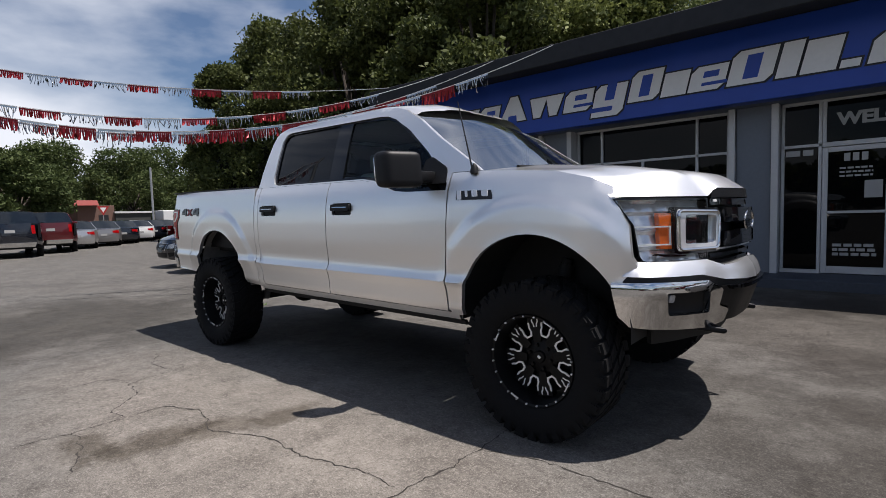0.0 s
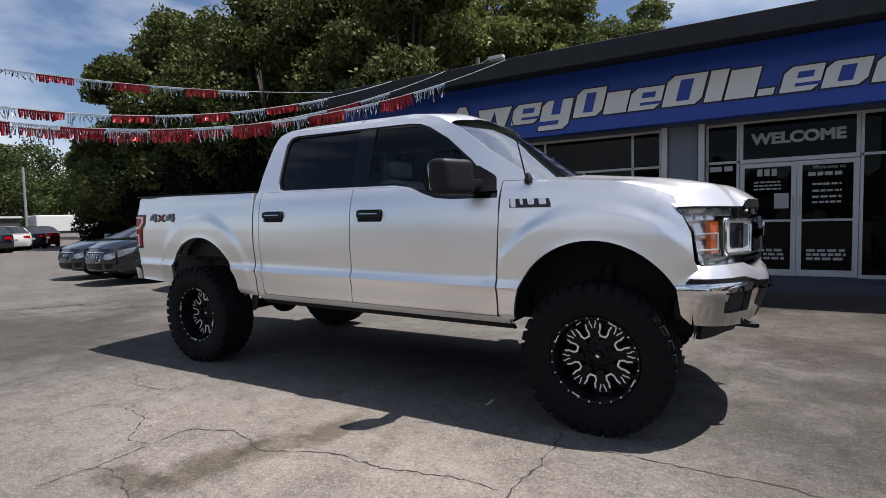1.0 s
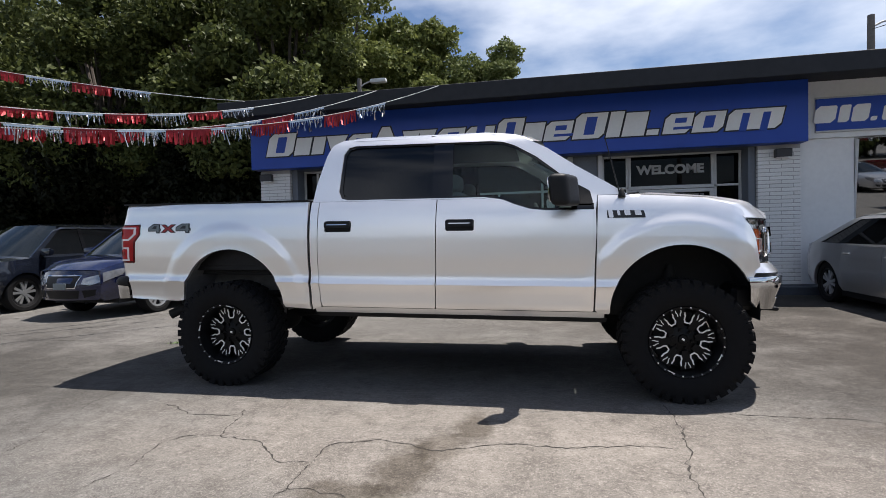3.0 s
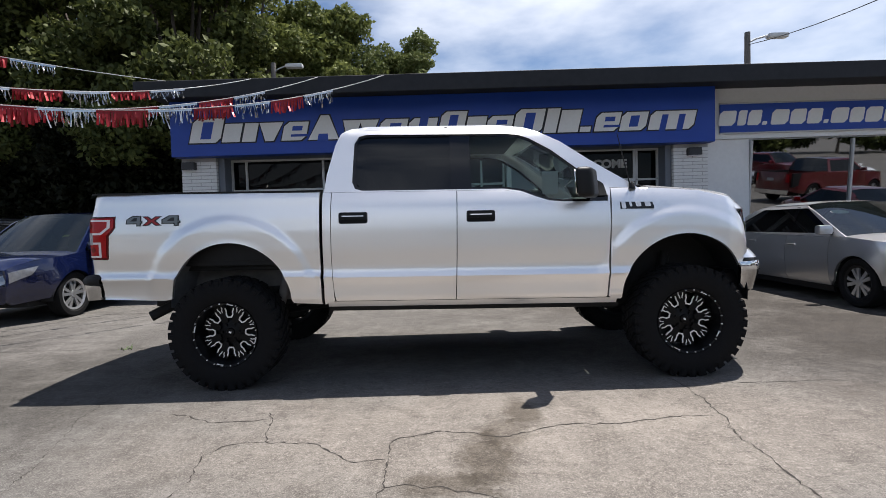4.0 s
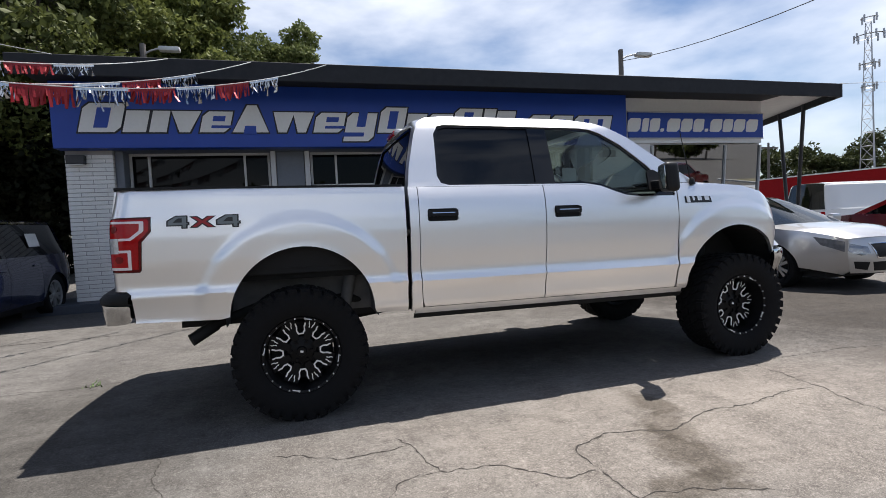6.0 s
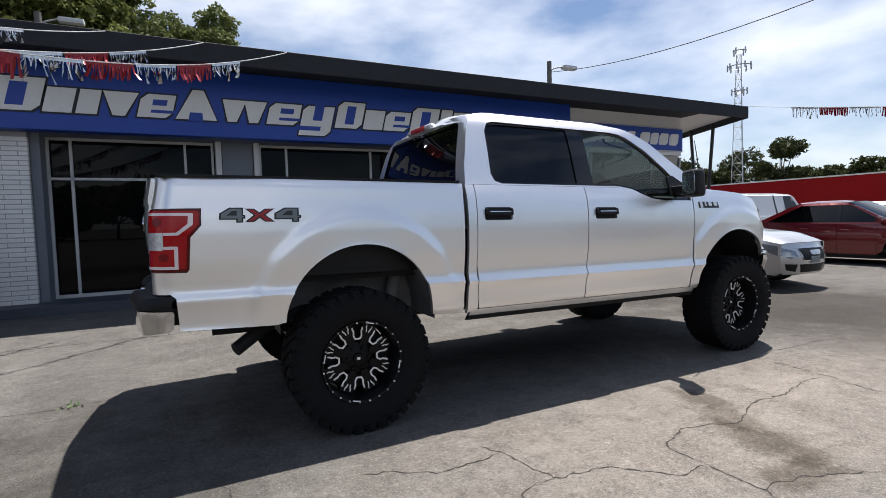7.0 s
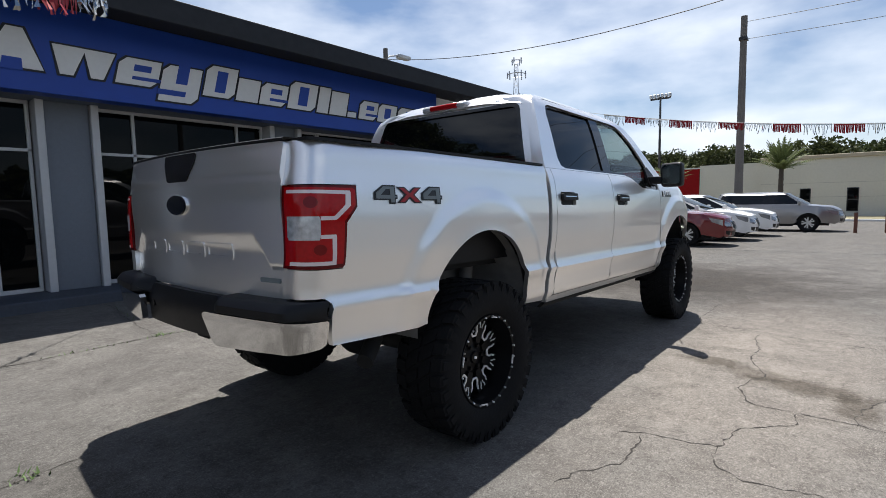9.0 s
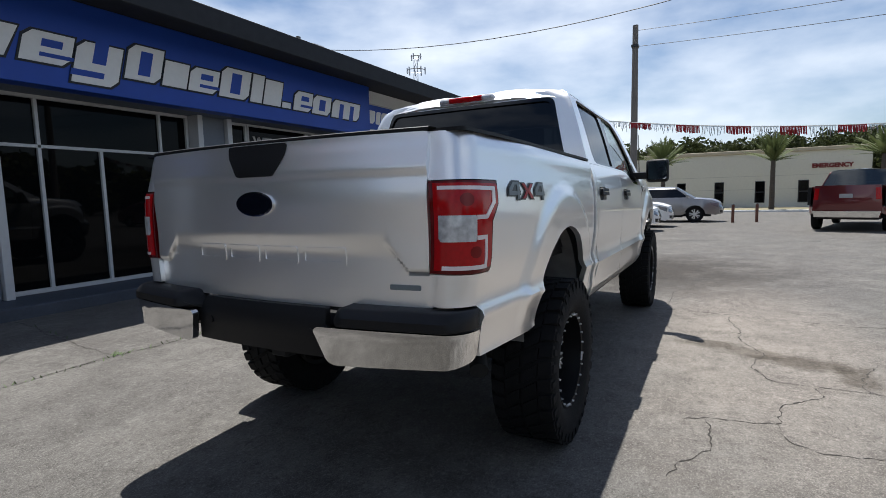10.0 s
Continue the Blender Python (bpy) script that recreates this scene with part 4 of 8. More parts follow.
gate = tpart("tailgate", panel(rounded([(-0.798, 0.90), (0.798, 0.90), (0.798, 1.566), (-0.798, 1.566)], 0.015), on_gate, step=0.011), M_PEARL)
section = ((-1.185, 1.567), (-1.186, 1.579), (-1.18, 1.583), (-1.12, 1.583), (-1.115, 1.567))
tpart("gate_cap", loft(bmesh.new(), [[Vector((x, y, z)) for x, z in section] for y in np.linspace(-0.8, 0.8, 21)], up=True), M_BLACKPL, gate)
tpart("handle", panel(rounded([(-0.105, 1.428), (0.105, 1.428), (0.165, 1.515), (0.172, 1.562), (-0.172, 1.562), (-0.165, 1.515)], 0.015), on_gate, step=0.03, d=-0.006), M_BLACKPL, gate, "black tailgate handle in a recess")
tpart("emblem_ring", panel([(0.108 * math.cos(a), 1.315 + 0.052 * math.sin(a)) for a in np.linspace(0, math.tau, 32, endpoint=False)], on_gate, step=0.02, d=-0.010), M_CHROME, gate)
tpart("emblem", panel([(0.103 * math.cos(a), 1.315 + 0.047 * math.sin(a)) for a in np.linspace(0, math.tau, 32, endpoint=False)], on_gate, step=0.02, d=-0.014), M_EMBLEM, gate, "dark blue oval badge")
for a, w in ((-0.44, 0.20), (-0.22, 0.20), (0.0, 0.20), (0.22, 0.22)):
    ring = rounded([(-a, 1.066), (-a - w, 1.066), (-a - w, 1.138), (-a, 1.138)], 0.01)
    hole = rounded([(-a - 0.018, 1.082), (-a - w + 0.018, 1.082), (-a - w + 0.018, 1.122), (-a - 0.018, 1.122)], 0.006)
    tpart("stamped_shape", panel(ring, on_gate, holes=[hole], step=0.011, d=-0.0045, flange=0.006), M_PEARL, gate)
tpart("badge", panel(rounded([(-0.755, 0.982), (-0.63, 0.982), (-0.63, 1.002), (-0.755, 1.002)], 0.005), on_gate, step=0.05, d=-0.005), M_DECALGREY, gate)

# rear bumper
rb = smooth_line([(-1.06, -0.952, 0), (-1.13, -0.950, 0), (-1.20, -0.925, 0), (-1.240, -0.86, 0), (-1.256, -0.6, 0), (-1.264, -0.3, 0), (-1.266, 0.0, 0)], 0.02)
rb_len = [0.0]
for a, b in zip(rb, rb[1:]):
    rb_len.append(rb_len[-1] + (b - a).length)


def along(line, lens, s):
    s = max(0.0, min(lens[-1], s))
    i = min(int(np.searchsorted(lens, s)), len(lens) - 1)
    i = max(i, 1)
    t = (s - lens[i - 1]) / max(1e-9, lens[i] - lens[i - 1])
    p = line[i - 1].lerp(line[i], t)
    d = (line[min(i + 1, len(line) - 1)] - line[max(i - 2, 0)]).normalized()
    return p, d


def on_rb(s, z, d=0.0):
    p, t = along(rb, rb_len, s)
    nrm = Vector((t.y, -t.x, 0))
    if nrm.dot(p - Vector((-0.6, 0, 0))) < 0:
        nrm = -nrm
    bulge = -0.16 * max(0.0, 0.83 - z) - 0.5 * max(0.0, z - 0.845)
    q = p + nrm * (bulge - d)
    return Vector((q.x, q.y, z))


L = rb_len[-1]
bumper = tpart("rear_bumper", one_box(-1.19, -1.02, -0.84, 0.84, 0.74, 0.86, bevel=0.02), M_BLACKPL, label="black and chrome step bumper", smooth=False)
for side in (0, 1):
    bm = panel(rounded([(0.0, 0.835), (0.004, 0.735), (0.03, 0.722), (0.2, 0.712), (L - 0.43, 0.690), (L - 0.40, 0.705), (L - 0.355, 0.828), (L - 0.375, 0.842), (0.2, 0.845)], 0.015), on_rb, step=0.03)
    tpart("chrome_face", mirrored(bm) if side else bm, M_CHROME, bumper, "chrome bumper end")
bm = panel(rounded([(L - 0.41, 0.70), (L, 0.70), (L, 0.90), (L - 0.36, 0.90)], 0.01), lambda s, z, d: on_rb(s, z, d + 0.05), step=0.05)
pair("centre_recess", bm, M_BLACKPL, bumper)
top = [Vector((p.x, p.y, 0)) for p in rb]
bm = bmesh.new()
rows = []
for k, (inset, z) in enumerate(((0.02, 0.84), (0.0, 0.853), (0.0, 0.885), (0.014, 0.912), (0.03, 0.918), (0.16, 0.920), (0.16, 0.86))):
    row = []
    for p in top:
        w = p.copy()
        w.x = min(w.x + inset, -1.04)
        w.y = w.y * (1 - inset * 0.25)
        notch = ease(0.47 - abs(p.y), 0.0, 0.07)
        row.append(Vector((min(-1.04, (w.x - 0.010 if k in (1, 2) else w.x) + 0.09 * notch), w.y, z - 0.05 * notch * (k in (2, 3, 4, 5)))))
    rows.append(row)
loft(bm, rows)
pair("step_pad", bm, M_BLACKPL, bumper)
for y in (-0.3, 0.3):
    bm = tube(bmesh.new(), (-1.215, y, 0.80), (-1.19, y, 0.80), 0.018, n=12)
    tpart("parking_sensor", bm, M_BLACKPL, bumper)
tpart("hitch", one_box(-1.10, -0.9, -0.05, 0.05, 0.63, 0.70, bevel=0.01), M_UNDER, bumper, smooth=False)

# cab lower panels
DOOR_LOW = 0.688
rocker = [(0.80, 0.64), (3.12, 0.64), (3.12, 0.684), (0.80, 0.684)]
pair("rocker_panel", panel(rocker, on_side, step=0.05), M_PEARL)
pair("rocker_trim", panel([(0.80, 0.60), (3.14, 0.60), (3.14, 0.636), (0.80, 0.636)], on_side, step=0.08), M_UNDER)
BELT = [(2.22, 1.556), (2.36, 1.535), (2.47, 1.49), (2.58, 1.455), (2.70, 1.444), (3.045, 1.444)]
corner_panel = [(0.775, 0.66), (0.855, DOOR_LOW), (0.838, 1.0), (0.842, 1.556), (0.775, 1.556)]
pair("cab_corner", panel(corner_panel, on_side, step=0.035), M_PEARL)


def handle_hole(u0, u1, z0, z1):
    return rounded([(u0, z0), (u1, z0), (u1, z1), (u0, z1)], 0.018)


HR, HF = handle_hole(0.905, 1.135, 1.306, 1.396), handle_hole(1.918, 2.145, 1.306, 1.396)
rear_door = rounded([(0.868, DOOR_LOW), (1.825, DOOR_LOW), (1.835, 1.0), (1.842, 1.556), (0.848, 1.556), (0.843, 1.0), (0.856, 0.75)], [0.01, 0.01, 0, 0, 0, 0, 0.02])
front_door = [(1.832, DOOR_LOW), (3.032, DOOR_LOW), (3.04, 0.70), (3.046, 1.0), (3.06, 1.30), (3.058, 1.444)] + BELT[::-1][1:] + [(1.849, 1.556), (1.842, 1.0)]
for nm, outline, hole in (("rear_door", rear_door, HR), ("front_door", front_door, HF)):
    for side in (0, 1):
        bm = panel(outline, on_side, holes=[hole], step=0.035)
        door = tpart(nm, mirrored(bm) if side else bm, M_PEARL)
        bm = panel(hole, on_side, step=0.03, d=0.022, flange=0.0)
        tpart("handle_cup", mirrored(bm) if side else bm, M_BLACKPL, door)
        us = [p[0] for p in hole]
        a, b = min(us), max(us)
        bm = panel(rounded([(a + 0.005, 1.34), (b - 0.005, 1.34), (b - 0.005, 1.388), (a + 0.005, 1.388)], 0.012), on_side, step=0.03, d=-0.022, flange=0.018)
        tpart("door_handle", mirrored(bm) if side else bm, M_BLACKPL, door, "black pull handle")
        bm = panel([(a + 0.03, 1.362), (b - 0.03, 1.362), (b - 0.03, 1.369), (a + 0.03, 1.369)], on_side, step=0.05, d=-0.025, flange=0.006)
        tpart("handle_trim", mirrored(bm) if side else bm, M_CHROME, door)

# front wing
arch_f = arc(AF[0], AF[1], AF[2], 181, 12, 30)
wing = [(3.052, 0.70), (3.08, 0.672), (3.15, 0.672)] + arch_f + [(4.17, 0.835), (4.205, 0.985), (4.203, 1.04), (4.185, 1.08), (4.166, 1.236), (4.10, 1.378), (4.075, 1.44), (3.98, 1.484), (3.78, 1.532), (3.5, 1.552), (3.3, 1.562), (3.075, 1.562), (3.066, 1.30)]
wing_r, wing_l = pair("front_wing", panel(wing, on_side, step=0.02), M_PEARL)
for w, side in ((wing_r, 0), (wing_l, 1)):
    bm = panel([(3.138, 1.390), (3.404, 1.390), (3.402, 1.412), (3.39, 1.444), (3.135, 1.446)], on_side, step=0.03, d=-0.005, flange=0.005)
    badge = tpart("wing_badge", mirrored(bm) if side else bm, M_BADGE, w, "bright raised wing badge on a black backing")
    for a, wid, lo, hi in ((3.142, 0.040, 1.392, 1.446), (3.204, 0.026, 1.408, 1.446), (3.254, 0.048, 1.408, 1.446), (3.326, 0.052, 1.408, 1.446)):
        bm = panel(rounded([(a + 0.008, lo), (a + wid, lo), (a + wid - 0.008, hi), (a, hi)], 0.008), on_side, step=0.03, d=-0.010, flange=0.005)
        tpart("badge_shape", mirrored(bm) if side else bm, M_MILLED, badge)

# upper cab: pillars round the side windows
DLO = [(1.005, 1.64), (1.03, 1.585), (1.09, 1.568), (2.22, 1.568)] + [(u, z + 0.012) for u, z in BELT[1:]] + [(3.045, 1.50), (3.0, 1.545), (2.82, 1.725), (2.62, 1.885), (2.45, 1.985), (2.36, 2.018), (2.26, 2.03), (1.11, 2.038), (1.05, 2.022), (1.015, 1.96)]
frame_out = [(0.782, 1.558), (1.0, 1.558), (2.22, 1.558)] + BELT[1:] + [(3.058, 1.444), (3.07, 1.565), (3.29, 1.566), (3.20, 1.625), (2.92, 1.80), (2.70, 1.955), (2.52, 2.048), (2.40, 2.085), (2.2, 2.105), (1.2, 2.112), (0.98, 2.10), (0.90, 2.05), (0.86, 1.95), (0.80, 1.70)]
pair("cab_frame", panel(frame_out, on_side, holes=[DLO], step=0.035), M_PEARL)
bm = panel(DLO, on_side, holes=[
    [(1.03, 1.65), (1.05, 1.60), (1.10, 1.585), (1.80, 1.585), (1.795, 2.018), (1.12, 2.018), (1.06, 2.0), (1.035, 1.95)],
    [(1.965, 1.585), (2.22, 1.585), (2.38, 1.563), (2.49, 1.515), (2.60, 1.482), (2.71, 1.474), (2.88, 1.474), (2.86, 1.66), (2.78, 1.735), (2.60, 1.875), (2.44, 1.968), (2.35, 2.0), (1.955, 2.018)]],
    step=0.04, d=0.012, flange=0.02)
pair("window_surround", bm, M_GLOSSBLK)
pair("rear_side_window", panel([(1.02, 1.64), (1.09, 1.575), (1.81, 1.575), (1.81, 2.03), (1.1, 2.03), (1.02, 1.96)], on_side, step=0.06, d=0.022, flange=0.0), M_TINT, label="dark tinted side window")
pair("front_side_window", panel([(1.95, 1.575), (2.22, 1.575), (2.4, 1.55), (2.6, 1.47), (2.90, 1.464), (2.88, 1.68), (2.6, 1.90), (2.44, 1.985), (2.35, 2.015), (1.95, 2.03)], on_side, step=0.06, d=0.022, flange=0.0), M_CLEAR, label="lightly tinted side window")

# roof
rows = []
for u in np.linspace(0.88, 2.56, 24):
    row = []
    for t in np.linspace(-1, 1, 25):
        edge_z = float(np.interp(u, (0.88, 0.95, 1.1, 2.2, 2.40, 2.52, 2.6), (2.03, 2.085, 2.108, 2.103, 2.083, 2.045, 2.0)))
        crown = float(np.interp(u, (0.88, 1.0, 1.2, 2.2, 2.45, 2.6), (0.02, 0.045, 0.055, 0.06, 0.055, 0.05)))
        uu = u + (0.13 * ease(u, 1.9, 2.56) - 0.03 * ease(-u, -1.2, -0.88)) * (1 - t * t)
        y = t * 0.735
        z = edge_z - 0.022 * ease(abs(t), 0.93, 1.0) + crown * (1 - t ** 4) + (0.008 if 0.3 < abs(t) < 0.62 else 0.0)
        row.append(Vector((uu, y, z)))
    rows.append(row)
tpart("roof", loft(bmesh.new(), rows, up=True), M_PEARL)
# cab back with its window
back_out = [(-0.74, 1.20), (0.74, 1.20), (0.86, 1.56), (0.80, 1.85), (0.72, 2.03), (0.5, 2.075), (-0.5, 2.075), (-0.72, 2.03), (-0.80, 1.85), (-0.86, 1.56)]
back_hole = rounded([(-0.785, 1.575), (0.785, 1.575), (0.672, 2.032), (-0.672, 2.032)], 0.05)


def on_back(v, z, d=0.0):
    return Vector((0.80 + 0.10 * max(0.0, (z - 1.6) / 0.45) ** 1.3 + d - 0.03 * (1 - (v / 0.9) ** 2), v, z))


tpart("cab_back", panel(back_out, on_back, holes=[back_hole], step=0.05), M_PEARL)
# rounded pillars between the cab's back and sides
rows = []
for z in np.linspace(1.25, 2.085, 24):
    v_edge = float(np.interp(z, (1.20, 1.56, 1.85, 2.03, 2.075), (0.74, 0.86, 0.80, 0.72, 0.52))) - 0.02
    u_edge = float(np.interp(z, (1.20, 1.558, 1.70, 1.95, 2.05, 2.10), (0.775, 0.782, 0.80, 0.86, 0.90, 0.98))) + 0.012
    a, c = on_back(-v_edge, z, -0.001), on_side(u_edge, z, 0.001)
    b = Vector((min(a.x, c.x) - 0.002, c.y + 0.004, z))
    rows.append([(1 - t) ** 2 * a + 2 * t * (1 - t) * b + t * t * c for t in np.linspace(0, 1, 8)])
pair("rear_pillar", loft(bmesh.new(), rows), M_PEARL)
tpart("rear_window", panel(back_hole, on_back, step=0.08, d=0.01, flange=0), M_TINT, label="dark tinted rear window")
tpart("window_frame", panel(rounded([(-0.79, 1.57), (0.79, 1.57), (0.677, 2.037), (-0.677, 2.037)], 0.05), on_back, holes=[rounded([(-0.765, 1.60), (0.765, 1.60), (0.655, 2.012), (-0.655, 2.012)], 0.05)], step=0.06, d=-0.004), M_GLOSSBLK)
brake = tpart("high_brake_light", one_box(0.846, 0.95, -0.23, 0.23, 2.058, 2.108, bevel=0.016), M_SILVERLENS, label="high brake light with clear ends")
tpart("red_lens", one_box(0.841, 0.9, -0.14, 0.14, 2.064, 2.104, bevel=0.008), M_REDLENS, brake)

# windscreen, cowl
edge = [(2.50, 2.045), (2.66, 1.962), (2.90, 1.798), (3.18, 1.622), (3.27, 1.567)]
edge3 = smooth_line([(u, 0, z) for u, z in edge], 0.06)
rows = []
for i, p in enumerate(edge3):
    f = i / (len(edge3) - 1)
    h = half(p.x, p.z) - 0.035
    rows.append([Vector((p.x + (0.13 + 0.04 * f) * (1 - t * t) - 0.004, t * h, p.z + 0.035 * (1 - t * t) * (1 - f) - 0.006)) for t in np.linspace(-1, 1, 17)])
tpart("windscreen", loft(bmesh.new(), rows, up=True), M_WIND, label="tinted windscreen")
rows = []
for u0, z in ((3.255, 1.562), (3.30, 1.545), (3.36, 1.555), (3.40, 1.54)):
    rows.append([Vector((u0 + 0.16 * (1 - t * t), t * 0.87, z)) for t in np.linspace(-1, 1, 13)])
tpart("cowl", loft(bmesh.new(), rows), M_BLACKPL)
for y0, y1 in ((-0.7, -0.05), (0.0, 0.68)):
    bm = pipe(bmesh.new(), [(3.40, y0, 1.59), (3.37, (y0 + y1) / 2, 1.605), (3.33, y1, 1.61)], 0.012)
    tpart("wiper", bm, M_BLACKPL)

# front end: pieces laid along the swept plan of the nose
nose = smooth_line([(3.95, -0.975, 0), (4.06, -0.955, 0), (4.13, -0.92, 0), (4.20, -0.845, 0), (4.275, -0.72, 0), (4.39, -0.5, 0), (4.485, -0.25, 0), (4.52, 0.0, 0)], 0.015)
nose_len = [0.0]
for a, b in zip(nose, nose[1:]):
    nose_len.append(nose_len[-1] + (b - a).length)
NL = nose_len[-1]


def on_nose(s, z, d=0.0, base=0.0):
    p, t = along(nose, nose_len, s)
    nrm = Vector((t.y, -t.x, 0))
    if nrm.dot(p - Vector((3.4, 0, 0))) < 0:
        nrm = -nrm
    lean = 0.05 * max(0.0, (1.2 - z)) - 0.10 * max(0.0, z - 1.25)
    q = p + nrm * (base + lean - d)
    return Vector((q.x, q.y, z))


# bonnet, its lip lying along the nose above lamps and grille
NOSE_V, NOSE_S = [], []
for s in np.linspace(0.14, NL, 60):
    NOSE_V.append(-on_nose(s, 1.38).y)
    NOSE_S.append(s)
W_END = NOSE_V[0]
rows = []
for f in np.linspace(0, 1, 40):
    row = []
    for t in np.linspace(-1, 1, 49):
        s = float(np.interp(abs(t) * W_END, NOSE_V[::-1], NOSE_S[::-1]))
        lip = on_nose(s, 1.381 + 0.045 * ease(s, 0.76, 0.83), -0.004)
        side_u = 3.33 + (4.09 - 3.33) * f
        w = half(side_u, crest(side_u)) - 0.006
        u0 = 3.33 + 0.15 * (1 - t * t)
        u = u0 + (lip.x - u0) * f
        v = t * (w + (W_END - w) * ease(f, 0.9, 1.0))
        edge_z = crest(side_u) + 0.003
        mid_z = 1.612 - (0.085 * f + 0.060 * f ** 6)
        k = 1 - abs(t) ** 2.6
        ridge = 0.012 * ease(abs(t), 0.45, 0.52) * ease(-abs(t), -0.84, -0.62) * ease(f, 0.0, 0.1) * ease(-f, -1.0, -0.85)
        z = edge_z + (mid_z - edge_z) * k + ridge
        g = max(0.0, (f - 0.84) / 0.16)
        z = z + (lip.z - z) * g * g * (0.6 + 0.4 * g)
        row.append(Vector((u, v, z)))
    rows.append(row)
rows.append([Vector((p.x - 0.02, p.y * 0.98, p.z - 0.012)) for p in rows[-1]])
bonnet = tpart("bonnet", loft(bmesh.new(), rows, up=True), M_PEARL)

HL = [(0.150, 1.374), (0.30, 1.372), (0.756, 1.369), (0.742, 1.034), (0.335, 1.043), (0.30, 1.052), (0.280, 1.078), (0.250, 1.236)]
HL_IN = [(0.163, 1.366), (0.30, 1.364), (0.748, 1.362), (0.735, 1.041), (0.338, 1.050), (0.306, 1.058), (0.288, 1.081), (0.258, 1.236)]


def bowl(s, z, d=0.0):
    """The lamp's stepped reflector, each step leaning back."""
    return on_nose(s, z, d + 0.030 * (((z - 1.03) / 0.085) % 1.0) + 0.006 * math.sin(s * 60))


for side in (0, 1):
    bm = panel(HL, bowl, step=0.02, d=0.035, flange=0.0)
    lamp = tpart("headlight", mirrored(bm) if side else bm, M_REFLECT, label="clear headlight with a chrome loop and amber marker")
    for nm, poly, mat, dd, fl, hol in (
            ("lamp_rim", HL, M_GLOSSBLK, -0.003, 0.06, [HL_IN]),
            ("amber_marker", [(0.422, 1.297), (0.504, 1.294), (0.508, 1.108), (0.430, 1.112)], M_AMBER, 0.016, 0.03, []),
            ("loop_seal", rounded([(0.510, 1.326), (0.864, 1.318), (0.848, 1.084), (0.510, 1.082)], 0.035), M_GLOSSBLK, -0.002, 0.05, [rounded([(0.53, 1.306), (0.84, 1.300), (0.826, 1.10), (0.53, 1.10)], 0.03)]),
            ("chrome_loop", rounded([(0.522, 1.315), (0.852, 1.308), (0.836, 1.094), (0.522, 1.094)], 0.032), M_REFLECT, -0.004, 0.04, [rounded([(0.582, 1.286), (0.822, 1.280), (0.810, 1.132), (0.582, 1.130)], 0.02)]),
            ("loop_back", rounded([(0.56, 1.30), (0.83, 1.29), (0.82, 1.12), (0.56, 1.12)], 0.02), M_CHROME, 0.030, 0.0, []),
            ("projector", rounded([(0.600, 1.268), (0.668, 1.268), (0.668, 1.148), (0.600, 1.148)], 0.024), M_GLOSSBLK, 0.006, 0.02, []),
            ("small_reflector", [(0.700, 1.255), (0.735, 1.255), (0.735, 1.165), (0.700, 1.165)], M_GLOSSBLK, 0.016, 0.01, []),
            ("reflector_band", [(0.258, 1.231), (0.496, 1.229), (0.496, 1.130), (0.286, 1.132), (0.286, 1.139), (0.488, 1.137), (0.488, 1.222), (0.258, 1.224)], M_PAPER, 0.008, 0.01, []),
            ("lower_slot", [(0.40, 1.088), (0.54, 1.078), (0.60, 1.074), (0.60, 1.066), (0.46, 1.07), (0.38, 1.08)], M_GLOSSBLK, 0.012, 0.01, []),
            ("lamp_lens", HL, M_LENS, -0.001, 0.0, [])):
        bm = panel(poly, on_nose, holes=hol, step=0.03, d=dd, flange=fl)
        tpart(nm, mirrored(bm) if side else bm, mat, lamp)
    ring = rounded([(0.532, 1.306), (0.843, 1.299), (0.828, 1.103), (0.532, 1.103)], 0.03)
    bm = pipe(bmesh.new(), [on_nose(a, b, -0.006) for a, b in ring + ring[:1]], 0.010, 8)
    tpart("chrome_edge", mirrored(bm) if side else bm, M_CHROME, lamp)
# grille
grille_half = [(0.742, 0.985), (NL, 0.985), (NL, 1.424), (0.80, 1.424), (0.752, 1.372)]
bm = panel(grille_half, on_nose, step=0.05, d=0.05, flange=0.0)
g_r, g_l = pair("grille", bm, M_BLACKPL)
for g, side in ((g_r, 0), (g_l, 1)):
    for outline, mat, d in (([(0.80, 1.418), (NL, 1.420), (NL, 1.375), (0.79, 1.372)], M_BLACKPL, -0.002),
                            ([(0.785, 1.366), (NL, 1.366), (NL, 1.332), (0.775, 1.332)], M_GLOSSBLK, 0.004),
                            ([(0.86, 1.318), (NL, 1.318), (NL, 1.245), (0.86, 1.240)], M_GLOSSBLK, -0.026),
                            ([(0.86, 1.190), (NL, 1.205), (NL, 1.125), (0.85, 1.110)], M_GLOSSBLK, -0.026),
                            ([(0.76, 1.072), (NL, 1.085), (NL, 1.066), (0.77, 1.052)], M_GLOSSBLK, 0.0),
                            ([(0.80, 1.034), (NL, 1.05), (NL, 1.03), (0.82, 1.014)], M_GLOSSBLK, 0.006)):
        bm = panel(outline, on_nose, step=0.06, d=d, flange=0.04)
        tpart("grille_bar", mirrored(bm) if side else bm, mat, g)
    bm = panel([(0.80, 1.102), (NL, 1.117), (NL, 1.108), (0.80, 1.093)], on_nose, step=0.06, d=-0.014, flange=0.02)
    tpart("grille_trim", mirrored(bm) if side else bm, M_CHROME, g, "thin chrome grille line")
    bm = panel([(0.806, 1.364), (0.835, 1.364), (0.835, 1.350), (0.806, 1.350)], on_nose, step=0.06, d=-0.002, flange=0.01)
    tpart("marker_lens", mirrored(bm) if side else bm, M_PAPER, g)
bm = bmesh.new()
